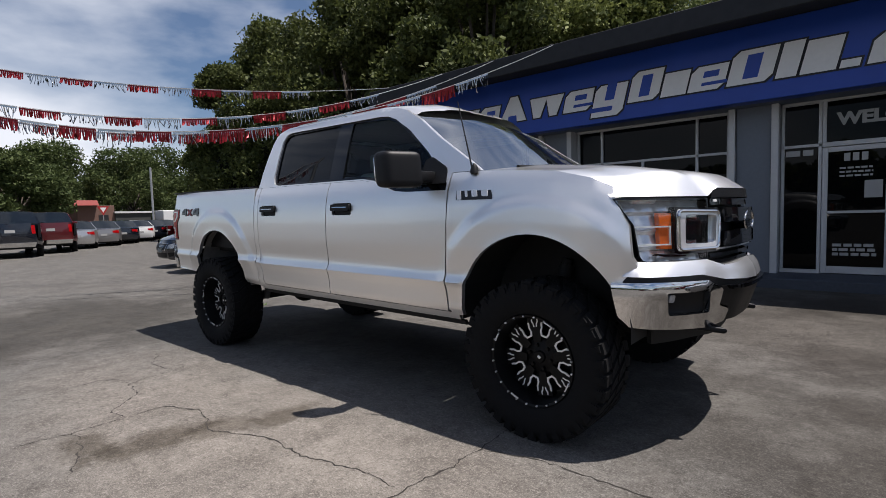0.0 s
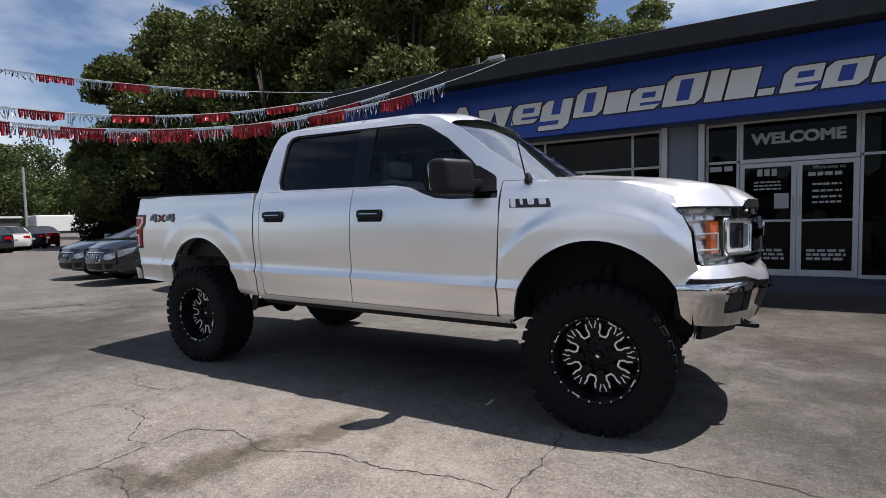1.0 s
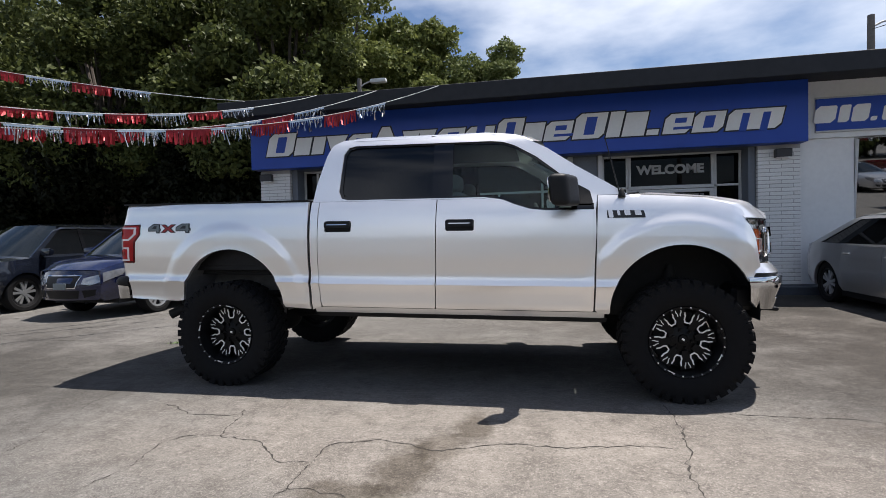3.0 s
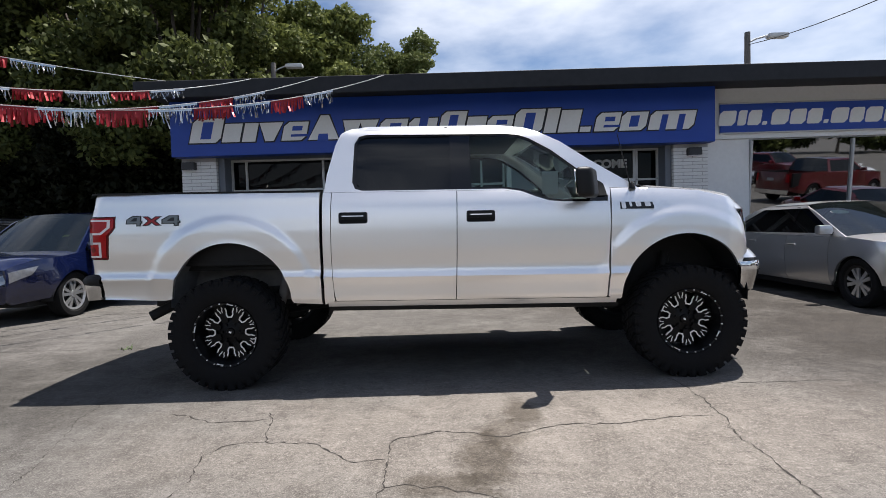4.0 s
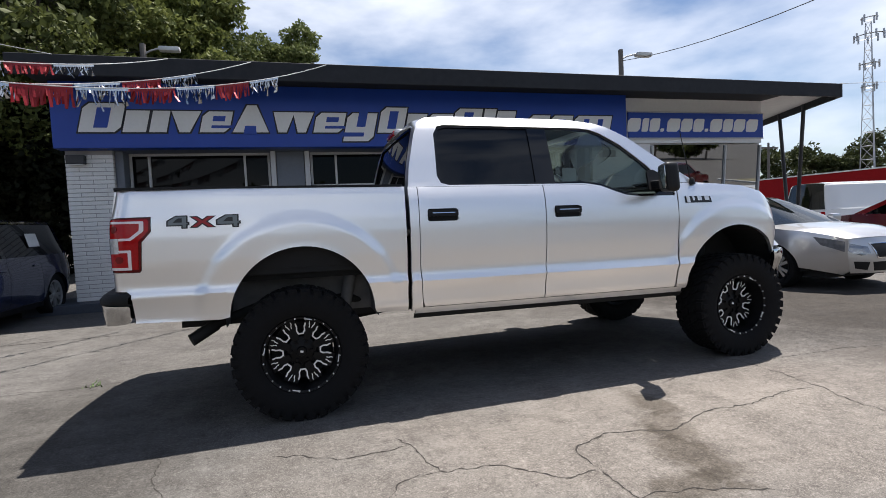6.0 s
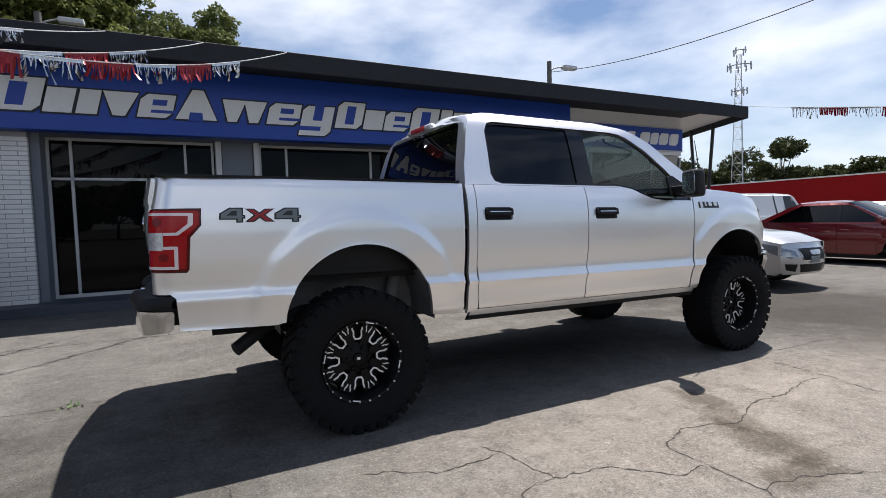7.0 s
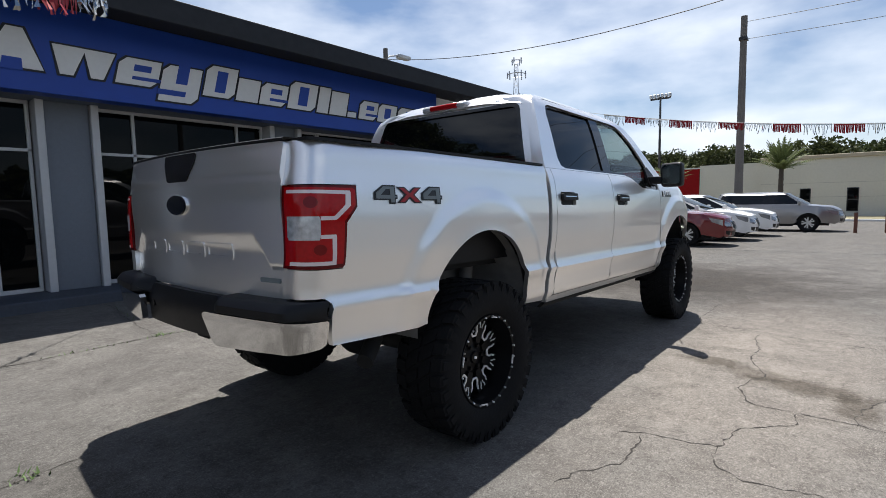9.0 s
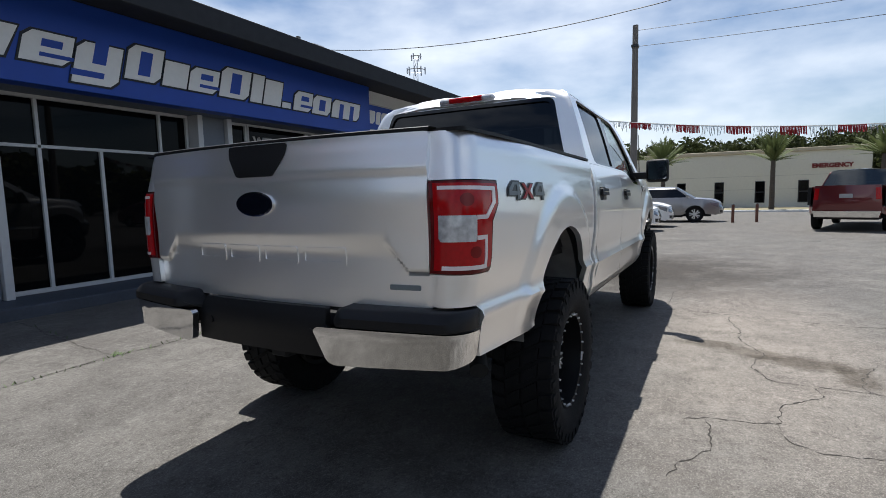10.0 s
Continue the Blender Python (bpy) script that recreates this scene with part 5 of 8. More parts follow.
plate(bm, [(0.125 * math.cos(a), 1.24 + 0.056 * math.sin(a)) for a in np.linspace(0, math.tau, 28, endpoint=False)], 0.0, 0.05, pose(4.53, 0, 0, 0, 0, 90))
emblem = tpart("nose_emblem", bm, M_EMBLEM, label="dark blue oval badge")
bm = pipe(bmesh.new(), [(4.532, 0.127 * math.cos(a), 1.24 + 0.058 * math.sin(a)) for a in np.linspace(0, math.tau, 33)], 0.007, 8)
tpart("emblem_ring", bm, M_CHROME, emblem)
# body-coloured valance under lamps, black gap and chrome bumper
front_b = smooth_line([(4.10, -0.975, 0), (4.20, -0.955, 0), (4.29, -0.90, 0), (4.38, -0.78, 0), (4.46, -0.6, 0), (4.515, -0.42, 0), (4.575, -0.25, 0), (4.59, 0.0, 0)], 0.015)
fb_len = [0.0]
for a, b in zip(front_b, front_b[1:]):
    fb_len.append(fb_len[-1] + (b - a).length)
FL = fb_len[-1]


def on_fb(s, z, d=0.0):
    p, t = along(front_b, fb_len, s)
    nrm = Vector((t.y, -t.x, 0))
    if nrm.dot(p - Vector((3.6, 0, 0))) < 0:
        nrm = -nrm
    bulge = -0.30 * max(0.0, 0.885 - z) - 0.4 * max(0.0, z - 0.94)
    q = p + nrm * (bulge - d)
    return Vector((q.x, q.y, z))


valance = [(0.05, 0.985), (0.55, 0.978), (0.74, 0.94), (FL, 0.915), (FL, 1.03), (0.78, 1.01), (0.68, 1.045), (0.18, 1.05), (0.08, 1.06)]
bm = panel(valance, lambda s, z, d: on_fb(s, z, d + 0.012 + 0.55 * max(0.0, z - 1.0)), step=0.03, flange=0.05)
pair("front_valance", bm, M_PEARL)
bm = panel([(0.0, 0.93), (0.55, 0.93), (0.72, 0.88), (FL, 0.87), (FL, 0.93), (0.74, 0.955), (0.55, 0.99), (0.0, 1.0)], lambda s, z, d: on_fb(s, z, d + 0.03), step=0.05, flange=0.03)
pair("valance_gap", bm, M_BLACKPL)
fog = rounded([(0.31, 0.785), (0.63, 0.772), (0.575, 0.895), (0.275, 0.905)], 0.02)
face = rounded([(0.0, 0.955), (0.03, 0.78), (0.09, 0.728), (0.70, 0.680), (0.80, 0.70), (0.81, 0.77), (0.715, 0.80), (0.70, 0.895), (0.56, 0.952), (0.2, 0.960)], 0.012)
fb = tpart("front_bumper", one_box(4.05, 4.30, -0.80, 0.80, 0.70, 0.88, bevel=0.03), M_BLACKPL, label="chrome front bumper with black fog light recesses", smooth=False)
for side in (0, 1):
    bm = panel(face, on_fb, holes=[fog], step=0.025)
    tpart("chrome_face", mirrored(bm) if side else bm, M_CHROME, fb, "chrome bumper face")
    bm = panel(fog, on_fb, step=0.04, d=0.035, flange=0)
    recess = tpart("fog_recess", mirrored(bm) if side else bm, M_BLACKPL, fb)
    bm = panel(rounded([(0.31, 0.89), (0.345, 0.89), (0.345, 0.85), (0.31, 0.85)], 0.01), on_fb, step=0.04, d=0.02, flange=0.02)
    tpart("fog_lamp", mirrored(bm) if side else bm, M_SILVERLENS, recess)
    bm = panel([(0.83, 0.70), (FL, 0.70), (FL, 0.905), (0.72, 0.905), (0.73, 0.81), (0.82, 0.78)], on_fb, step=0.05, d=0.015, flange=0.02)
    tpart("centre_panel", mirrored(bm) if side else bm, M_BLACKPL, fb)
    bm = panel([(0.76, 0.905), (FL, 0.905), (FL, 0.885), (0.78, 0.885)], on_fb, step=0.05, d=-0.004, flange=0.02)
    tpart("centre_trim", mirrored(bm) if side else bm, M_GLOSSBLK, fb)
    bm = panel([(0.35, 0.60), (FL, 0.58), (FL, 0.70), (0.30, 0.72)], lambda s, z, d: on_fb(s, 0.70, d + 0.10 + 0.35 * (0.7 - z)) + Vector((0, 0, z - 0.70)), step=0.06, flange=0.03)
    tpart("air_dam", mirrored(bm) if side else bm, M_UNDER, fb)
    bm = pipe(bmesh.new(), [(4.30, -0.44, 0.67), (4.46, -0.44, 0.665), (4.50, -0.42, 0.66), (4.46, -0.40, 0.665), (4.32, -0.40, 0.67)], 0.016)
    tpart("tow_hook", mirrored(bm) if side else bm, M_BLACKPL, fb)

# mirrors, aerial
for side in (0, 1):
    bm = panel(rounded([(2.80, 1.50), (3.04, 1.50), (3.02, 1.60), (2.88, 1.68), (2.82, 1.66)], 0.02), on_side, step=0.05, d=-0.004, flange=0.02)
    mir = tpart("door_mirror", mirrored(bm) if side else bm, M_BLACKPL, label="large black door mirror")
    bm = one_box(2.80, 2.93, -1.28, -1.06, 1.475, 1.70, bevel=0.045, seg=4)
    for v in bm.verts:
        v.co.x += 0.48 * (v.co.y + 1.06) + 0.02
        if v.co.z > 1.58:
            v.co.x -= 0.015
    tpart("shell", mirrored(bm) if side else bm, M_BLACKPL, mir)
    bm = one_box(2.83, 2.93, -1.08, -0.90, 1.51, 1.58, bevel=0.02, seg=2)
    tpart("arm", mirrored(bm) if side else bm, M_BLACKPL, mir)
    bm = plate(bmesh.new(), rounded([(-1.265, 1.50), (-1.085, 1.50), (-1.085, 1.68), (-1.265, 1.68)], 0.03), 0.0, 0.006, pose(2.798, 0, 0, 0, 0, 90))
    for v in bm.verts:
        v.co.x += 0.48 * (v.co.y + 1.06) + 0.014 - 0.08 * (v.co.z - 1.59)
    tpart("mirror_glass", mirrored(bm) if side else bm, M_CHROME, mir)
bm = tube(bmesh.new(), (3.235, -0.945, 1.555), (3.125, -0.945, 1.99), 0.006, 0.003, n=6)
lathe(bm, [(0.004, 0.06), (0.02, 0.04), (0.028, 0.0)], 12, pose(3.245, -0.945, 1.55, 90, 0, 0))
tpart("aerial", bm, M_BLACKPL)

# 4x4 markings laid on the bed side: dark outline, grey or red fill
FOUR = [(0.0, 0.20), (0.65, 0.20), (0.65, 0.0), (0.92, 0.0), (0.92, 0.26), (1.0, 0.26), (1.0, 0.50), (0.92, 0.50), (0.92, 1.0), (0.38, 1.0), (0.0, 0.62)]
FOUR_FILL = [(0.07, 0.28), (0.71, 0.28), (0.71, 0.08), (0.86, 0.08), (0.86, 0.34), (0.94, 0.34), (0.94, 0.43), (0.86, 0.43), (0.86, 0.92), (0.41, 0.92), (0.07, 0.58)]
FOUR_GAP = [(0.27, 0.47), (0.68, 0.47), (0.68, 0.79), (0.50, 0.79)]
CROSS = [(0.0, 0.04), (0.32, 0.04), (0.5, 0.30), (0.68, 0.04), (1.0, 0.04), (0.70, 0.50), (1.0, 0.93), (0.68, 0.93), (0.5, 0.68), (0.32, 0.93), (0.0, 0.93), (0.30, 0.50)]
CROSS_FILL = [(0.10, 0.10), (0.28, 0.10), (0.5, 0.42), (0.72, 0.10), (0.90, 0.10), (0.62, 0.50), (0.90, 0.87), (0.72, 0.87), (0.5, 0.57), (0.28, 0.87), (0.10, 0.87), (0.38, 0.50)]
for bed, flip in ((bed_r, 1), (bed_l, -1)):
    for at_u, wide, layers in ((-0.155, 0.150, ((FOUR, [], M_BADGE, -0.004), (FOUR_FILL, [FOUR_GAP], M_DECALGREY, -0.0065))),
                               (0.0, 0.165, ((CROSS, [], M_BADGE, -0.004), (CROSS_FILL, [], M_DECALRED, -0.0065))),
                               (0.155, 0.150, ((FOUR, [], M_BADGE, -0.004), (FOUR_FILL, [FOUR_GAP], M_DECALGREY, -0.0065)))):
        for outline, gaps, mat, lay in layers:
            def laid(q):
                return [(-0.578 + flip * (at_u + (a - 0.5) * wide), 1.311 + 0.084 * b) for a, b in q]
            bm = panel(laid(outline), on_side, holes=[laid(g) for g in gaps], step=0.03, d=lay, flange=0.002)
            tpart("four_by_four_mark", mirrored(bm) if flip < 0 else bm, mat, bed)

# inside
tub = bmesh.new()
box(tub, 0.86, 3.08, -0.88, 0.88, 0.70, 0.76)
box(tub, 3.05, 3.10, -0.86, 0.86, 0.76, 1.52)
box(tub, 0.83, 0.86, -0.86, 0.86, 0.70, 1.58)
for y in (-0.90, 0.90):
    box(tub, 0.84, 3.08, y - 0.015, y + 0.015, 0.66, 1.44)
tpart("cab_shell", tub, M_DASH, smooth=False)
bm = one_box(2.78, 3.24, -0.84, 0.84, 1.16, 1.50, bevel=0.06, seg=3)
tpart("dashboard", bm, M_DASH)
bm = lathe(bmesh.new(), [(0.17 + 0.016 * math.cos(a), 0.016 * math.sin(a)) for a in np.linspace(0, math.tau, 9)[:-1]], 28, pose(2.66, 0.40, 1.43, 0, 0, -90) @ pose(0, 0, 0, 25, 0, 0), close=True)
box(bm, 2.64, 2.70, 0.25, 0.55, 1.41, 1.44)
tpart("steering_wheel", bm, M_DASH)
for y in (-0.42, 0.42):
    seat = tpart("front_seat", one_box(1.95, 2.45, y - 0.27, y + 0.27, 0.95, 1.14, bevel=0.06, seg=3), M_SEAT)
    bm = one_box(1.86, 2.02, y - 0.26, y + 0.26, 1.10, 1.64, bevel=0.06, seg=3)
    tpart("seat_back", bm, M_SEAT, seat)
    tpart("headrest", one_box(1.86, 1.96, y - 0.14, y + 0.14, 1.66, 1.80, bevel=0.04, seg=3), M_SEAT, seat)
bench = tpart("rear_bench", one_box(1.0, 1.5, -0.75, 0.75, 0.95, 1.14, bevel=0.06, seg=3), M_SEAT)
tpart("bench_back", one_box(0.90, 1.04, -0.75, 0.75, 1.10, 1.68, bevel=0.05, seg=3), M_SEAT, bench)
for y in (-0.45, 0.45):
    tpart("headrest", one_box(0.92, 1.0, y - 0.13, y + 0.13, 1.68, 1.84, bevel=0.035, seg=3), M_SEAT, bench)
tpart("headliner", one_box(0.95, 2.42, -0.66, 0.66, 2.06, 2.075), M_SEAT, smooth=False)
bm = plate(bmesh.new(), [(2.80, 1.60), (2.97, 1.60), (2.97, 1.84), (2.80, 1.84)], -0.006, -0.004, pose(0, 0.45, 0))
tpart("window_sticker", bm, M_PAPER, label="white price sheet behind the far window", smooth=False)

# wheel wells, frame, axles
for cx, cz, r in (AR, AF):
    for y in (-1, 1):
        prof = arc(cx, cz, r + 0.03, 185, -5, 24)
        rows = [[Vector((u, y * w, z)) for u, z in prof] for w in (0.52, 0.93)]
        bm = loft(bmesh.new(), rows)
        bm.faces.new([bm.verts.new(Vector((u, y * 0.52, z))) for u, z in prof])
        tpart("wheel_well", bm, M_WELL if cx < 1 else M_UNDER, smooth=False)
bm = bmesh.new()
for y in (-0.46, 0.46):
    box(bm, -0.85, 4.2, y - 0.05, y + 0.05, 0.60, 0.74)
box(bm, -0.45, 0.50, -0.75, 0.75, 0.93, 0.97)
tpart("chassis_frame", bm, M_UNDER, smooth=False)
bm = tube(bmesh.new(), (0, -0.85, 0.44), (0, 0.85, 0.44), 0.05, n=12)
bmesh.ops.create_uvsphere(bm, u_segments=16, v_segments=10, radius=0.16, matrix=pose(0, 0.05, 0.45))
part("rear_axle", bm, M_UNDER, TRUCK, smooth=True)
bm = tube(bmesh.new(), (3.683, -0.85, 0.46), (3.683, 0.85, 0.46), 0.045, n=12)
box(bm, 3.45, 3.9, -0.4, 0.4, 0.48, 0.66, bevel=0.05)
part("front_axle", bm, M_UNDER, TRUCK, smooth=False)
bm = tube(bmesh.new(), (0.15, 0.05, 0.47), (2.2, 0.1, 0.68), 0.045, n=12)
part("drive_shaft", bm, M_UNDER, TRUCK)
tpart("engine", one_box(3.12, 4.15, -0.48, 0.48, 0.62, 1.30, bevel=0.05), M_UNDER, smooth=False)
tpart("gearbox", one_box(1.6, 2.9, -0.22, 0.22, 0.50, 0.72, bevel=0.05), M_UNDER, smooth=False)
tpart("fuel_tank", one_box(0.7, 1.7, 0.12, 0.42, 0.52, 0.72, bevel=0.05), M_UNDER, smooth=False)
bm = pipe(bmesh.new(), [(1.5, -0.35, 0.60), (0.8, -0.38, 0.62), (0.35, -0.52, 0.74), (-0.30, -0.62, 0.73), (-0.55, -0.71, 0.65), (-0.70, -0.79, 0.575)], 0.034, 12)
pipe(bm, [(-0.57, -0.72, 0.642), (-0.725, -0.805, 0.56)], 0.043, 14)
tpart("exhaust_pipe", bm, M_UNDER, label="dark exhaust tail pipe")
for cx in (0.28, 3.55):
    for y in (-0.62, 0.62):
        bm = tube(bmesh.new(), (cx, y, 0.45), (cx + 0.12, y * 0.92, 1.02), 0.032, n=10)
        tube(bm, (cx + 0.05, y * 0.965, 0.70), (cx + 0.115, y * 0.925, 0.99), 0.045, n=10)
        tpart("shock_absorber", bm, M_UNDER if cx > 3 else M_WELL)


# wheels
def wheel_parts(at, right):
    """A mud tyre on a black alloy with milled marks; its outer face looks to -y before placing."""
    rng = random.Random(3)
    wheel = part("wheel", lathe(bmesh.new(), [(0.262, -0.12), (0.255, -0.135), (0.243, -0.13), (0.239, -0.10), (0.232, -0.06), (0.226, 0.0), (0.22, 0.06), (0.235, 0.14), (0.262, 0.15)], 64), M_WHEELBLK, TRUCK, "black alloy wheel with bright milled marks", True)
    tyre = part("tyre", lathe(bmesh.new(), [(0.258, -0.125), (0.275, -0.142), (0.33, -0.158), (0.385, -0.158), (0.418, -0.145), (0.430, -0.128), (0.432, 0.0), (0.430, 0.128), (0.418, 0.145), (0.385, 0.158), (0.33, 0.158), (0.275, 0.142), (0.258, 0.125)], 72), M_TYRE, wheel, "chunky off-road tyre", True)
    # tread: staggered lugs, joined as they are too many to tell apart
    verts, faces = [], []

    def lug(ang, y0, y1, da, r0, r1, twist):
        k = len(verts)
        for r in (r0, r1):
            sh = 0.9 if r == r1 else 1.0
            for a, y in ((-da, y0), (da, y0), (da, y1), (-da, y1)):
                t = ang + a * sh + twist * ((y - y0) / (y1 - y0) - 0.5)
                verts.append((r * math.cos(t), y0 + (y - y0) * 1.0, r * math.sin(t)))
        faces.extend(tuple(k + i for i in f) for f in ((4, 5, 6, 7), (0, 1, 5, 4), (1, 2, 6, 5), (2, 3, 7, 6), (3, 0, 4, 7)))

    n = 34
    for k in range(n):
        a = k * math.tau / n
        o = math.pi / n
        lug(a, -0.150, -0.086, 0.068 if k % 2 else 0.076, 0.40, 0.445, 0.02)
        lug(a + o, 0.086, 0.150, 0.076 if k % 2 else 0.068, 0.40, 0.445, -0.02)
        lug(a + o * 0.9, -0.080, -0.008, 0.066, 0.42, 0.445, 0.10)
        lug(a + o * 0.1, 0.008, 0.080, 0.066, 0.42, 0.445, 0.10)
        # side biters
        for sgn in (-1, 1):
            kk = len(verts)
            da = 0.034 if k % 2 else 0.048
            for y, r0, r1 in ((sgn * 0.152, 0.372 if k % 2 else 0.355, 0.432), (sgn * 0.1585, 0.376 if k % 2 else 0.36, 0.428)):
                for aa, r in ((-da, r0), (da, r0), (da, r1), (-da, r1)):
                    verts.append((r * math.cos(a + aa), y, r * math.sin(a + aa)))
            faces.extend(tuple(kk + i for i in f) for f in ((4, 5, 6, 7), (0, 1, 5, 4), (1, 2, 6, 5), (2, 3, 7, 6), (3, 0, 4, 7)))
    tread = raw("tread", verts, faces, M_TYRE, tyre)
    tread["kind"] = "stuff"
    # disc with eight forked spokes
    bm = lathe(bmesh.new(), [(0.002, -0.025), (0.05, -0.025), (0.062, -0.018), (0.085, -0.016), (0.10, -0.01), (0.11, 0.03)], 40)
    part("hub", bm, M_WHEELBLK, wheel, smooth=True)
    bm = lathe(bmesh.new(), [(0.002, 0.045), (0.20, 0.045), (0.215, 0.06)], 40)
    part("brake_disc", bm, M_UNDER, wheel, smooth=True)
    bm = lathe(bmesh.new(), [(0.002, -0.038), (0.03, -0.036), (0.036, -0.024)], 24)
    part("centre_cap", bm, M_WHEELBLK, wheel, smooth=True)
    bm = bmesh.new()
    plate(bm, [(-0.012, -0.004), (0.008, -0.010), (0.012, 0.004), (-0.008, 0.010)], -0.0405, -0.037)
    part("cap_mark", bm, M_MILLED, wheel)
    for k in range(8):
        m = pose(0, 0, 0, 0, 45 * k + 22.5, 0)
        bm = bmesh.new()
        plate(bm, [(-0.020, 0.085), (0.020, 0.085), (0.030, 0.14), (0.050, 0.222), (-0.050, 0.222), (-0.030, 0.14)], -0.030, 0.02, m)
        spoke = part("spoke", bm, M_WHEELBLK, wheel)
        for sg in (-1, 1):
            bm = bmesh.new()
            plate(bm, [(sg * x, z) for x, z in ((0.005, 0.171), (0.011, 0.169), (0.014, 0.186), (0.022, 0.199), (0.021, 0.214), (0.015, 0.216), (0.0155, 0.203), (0.008, 0.190))], -0.0335, -0.0295, m)
            part("milled_mark", bm, M_MILLED, spoke)
        m2 = pose(0, 0, 0, 0, 45 * k, 0)
        bm = bmesh.new()
        u_out = [(-0.038, 0.196), (-0.036, 0.182), (-0.030, 0.168), (-0.031, 0.142), (-0.018, 0.119), (0.018, 0.119), (0.031, 0.142), (0.030, 0.168), (0.036, 0.182), (0.038, 0.196)]
        u_in = [(0.029, 0.197), (0.027, 0.187), (0.0205, 0.173), (0.0215, 0.146), (0.012, 0.129), (-0.012, 0.129), (-0.0215, 0.146), (-0.0205, 0.173), (-0.027, 0.187), (-0.029, 0.197)]
        plate(bm, u_out + u_in, -0.0335, -0.026, m2)
        part("milled_mark", bm, M_MILLED, wheel)
    for k in range(6):
        a = k * math.tau / 6
        bm = tube(bmesh.new(), (0.068 * math.cos(a), -0.035, 0.068 * math.sin(a)), (0.068 * math.cos(a), 0.0, 0.068 * math.sin(a)), 0.011, n=6)
        part("lug_nut", bm, M_WHEELBLK, wheel)
    for k in range(24):
        a = (k + 0.5) * math.tau / 24
        bm = tube(bmesh.new(), (0.2485 * math.cos(a), -0.142, 0.2485 * math.sin(a)), (0.2485 * math.cos(a), -0.125, 0.2485 * math.sin(a)), 0.0055, n=6)
        part("rim_bolt", bm, M_GALV if k % 3 else M_MILLED, wheel)
    for k in range(4):
        m = pose(0, 0, 0, 0, 90 * k + 12, 0)
        bm = plate(bmesh.new(), arc(0, 0, 0.2455, 84, 96, 6) + arc(0, 0, 0.2395, 96, 84, 6), -0.1385, -0.13, m)
        part("rim_mark", bm, M_MILLED, wheel)
    wheel.matrix_basis = at
    return wheel


proto = wheel_parts(pose(0, -0.90, 0.443), True)
copy_thing(proto, pose(3.683, -0.90, 0.443, 0, 14, 0))
for x, turn in ((0, 7), (3.683, 33)):
    copy_thing(proto, pose(x, 0.90, 0.443, 0, turn, 180))

# ---- parked cars ----
M_CARLAMP = material("car_lamp", (0.30, 0.31, 0.33), 0.08, 0.5, spread=0.4, grain=24, coat=1.0)
M_CARGLASS = glass("car_glass", (0.10, 0.13, 0.13), 0.01, 0.55, 2.0)
M_CARWIND = glass("car_windscreen_glass", (0.16, 0.22, 0.22), 0.01, 0.75, 1.8)
M_RIM = material("alloy_rim", (0.55, 0.56, 0.57), 0.3, 0.8, spread=0.1)


def car_wheel(barrel):
    w = part("wheel", lathe(bmesh.new(), [(0.20, -0.075), (0.232, -0.09), (0.238, -0.08), (0.225, -0.02), (0.225, 0.08)], 32), barrel, None, smooth=True)
    part("tyre", lathe(bmesh.new(), [(0.235, -0.085), (0.26, -0.105), (0.315, -0.105), (0.33, -0.085), (0.33, 0.085), (0.315, 0.105), (0.235, 0.10)], 36), M_TYRE, w, smooth=True)
    bm = bmesh.new()
    for k in range(10):
        a = 36 * k + (5 if k % 2 else -5)
        plate(bm, [(-0.016, 0.03), (0.016, 0.03), (0.026, 0.228), (-0.026, 0.228)], -0.075, -0.05, pose(0, 0, 0, 0, a, 0))
    lathe(bm, [(0.002, -0.082), (0.05, -0.08), (0.06, -0.05)], 20)
    part("spokes", bm, M_RIM, w)
    bm = lathe(bmesh.new(), [(0.002, -0.02), (0.224, -0.02)], 24)
    part("brake_disc", bm, M_UNDER, w)
    return w


WHEEL_PROTO = {}


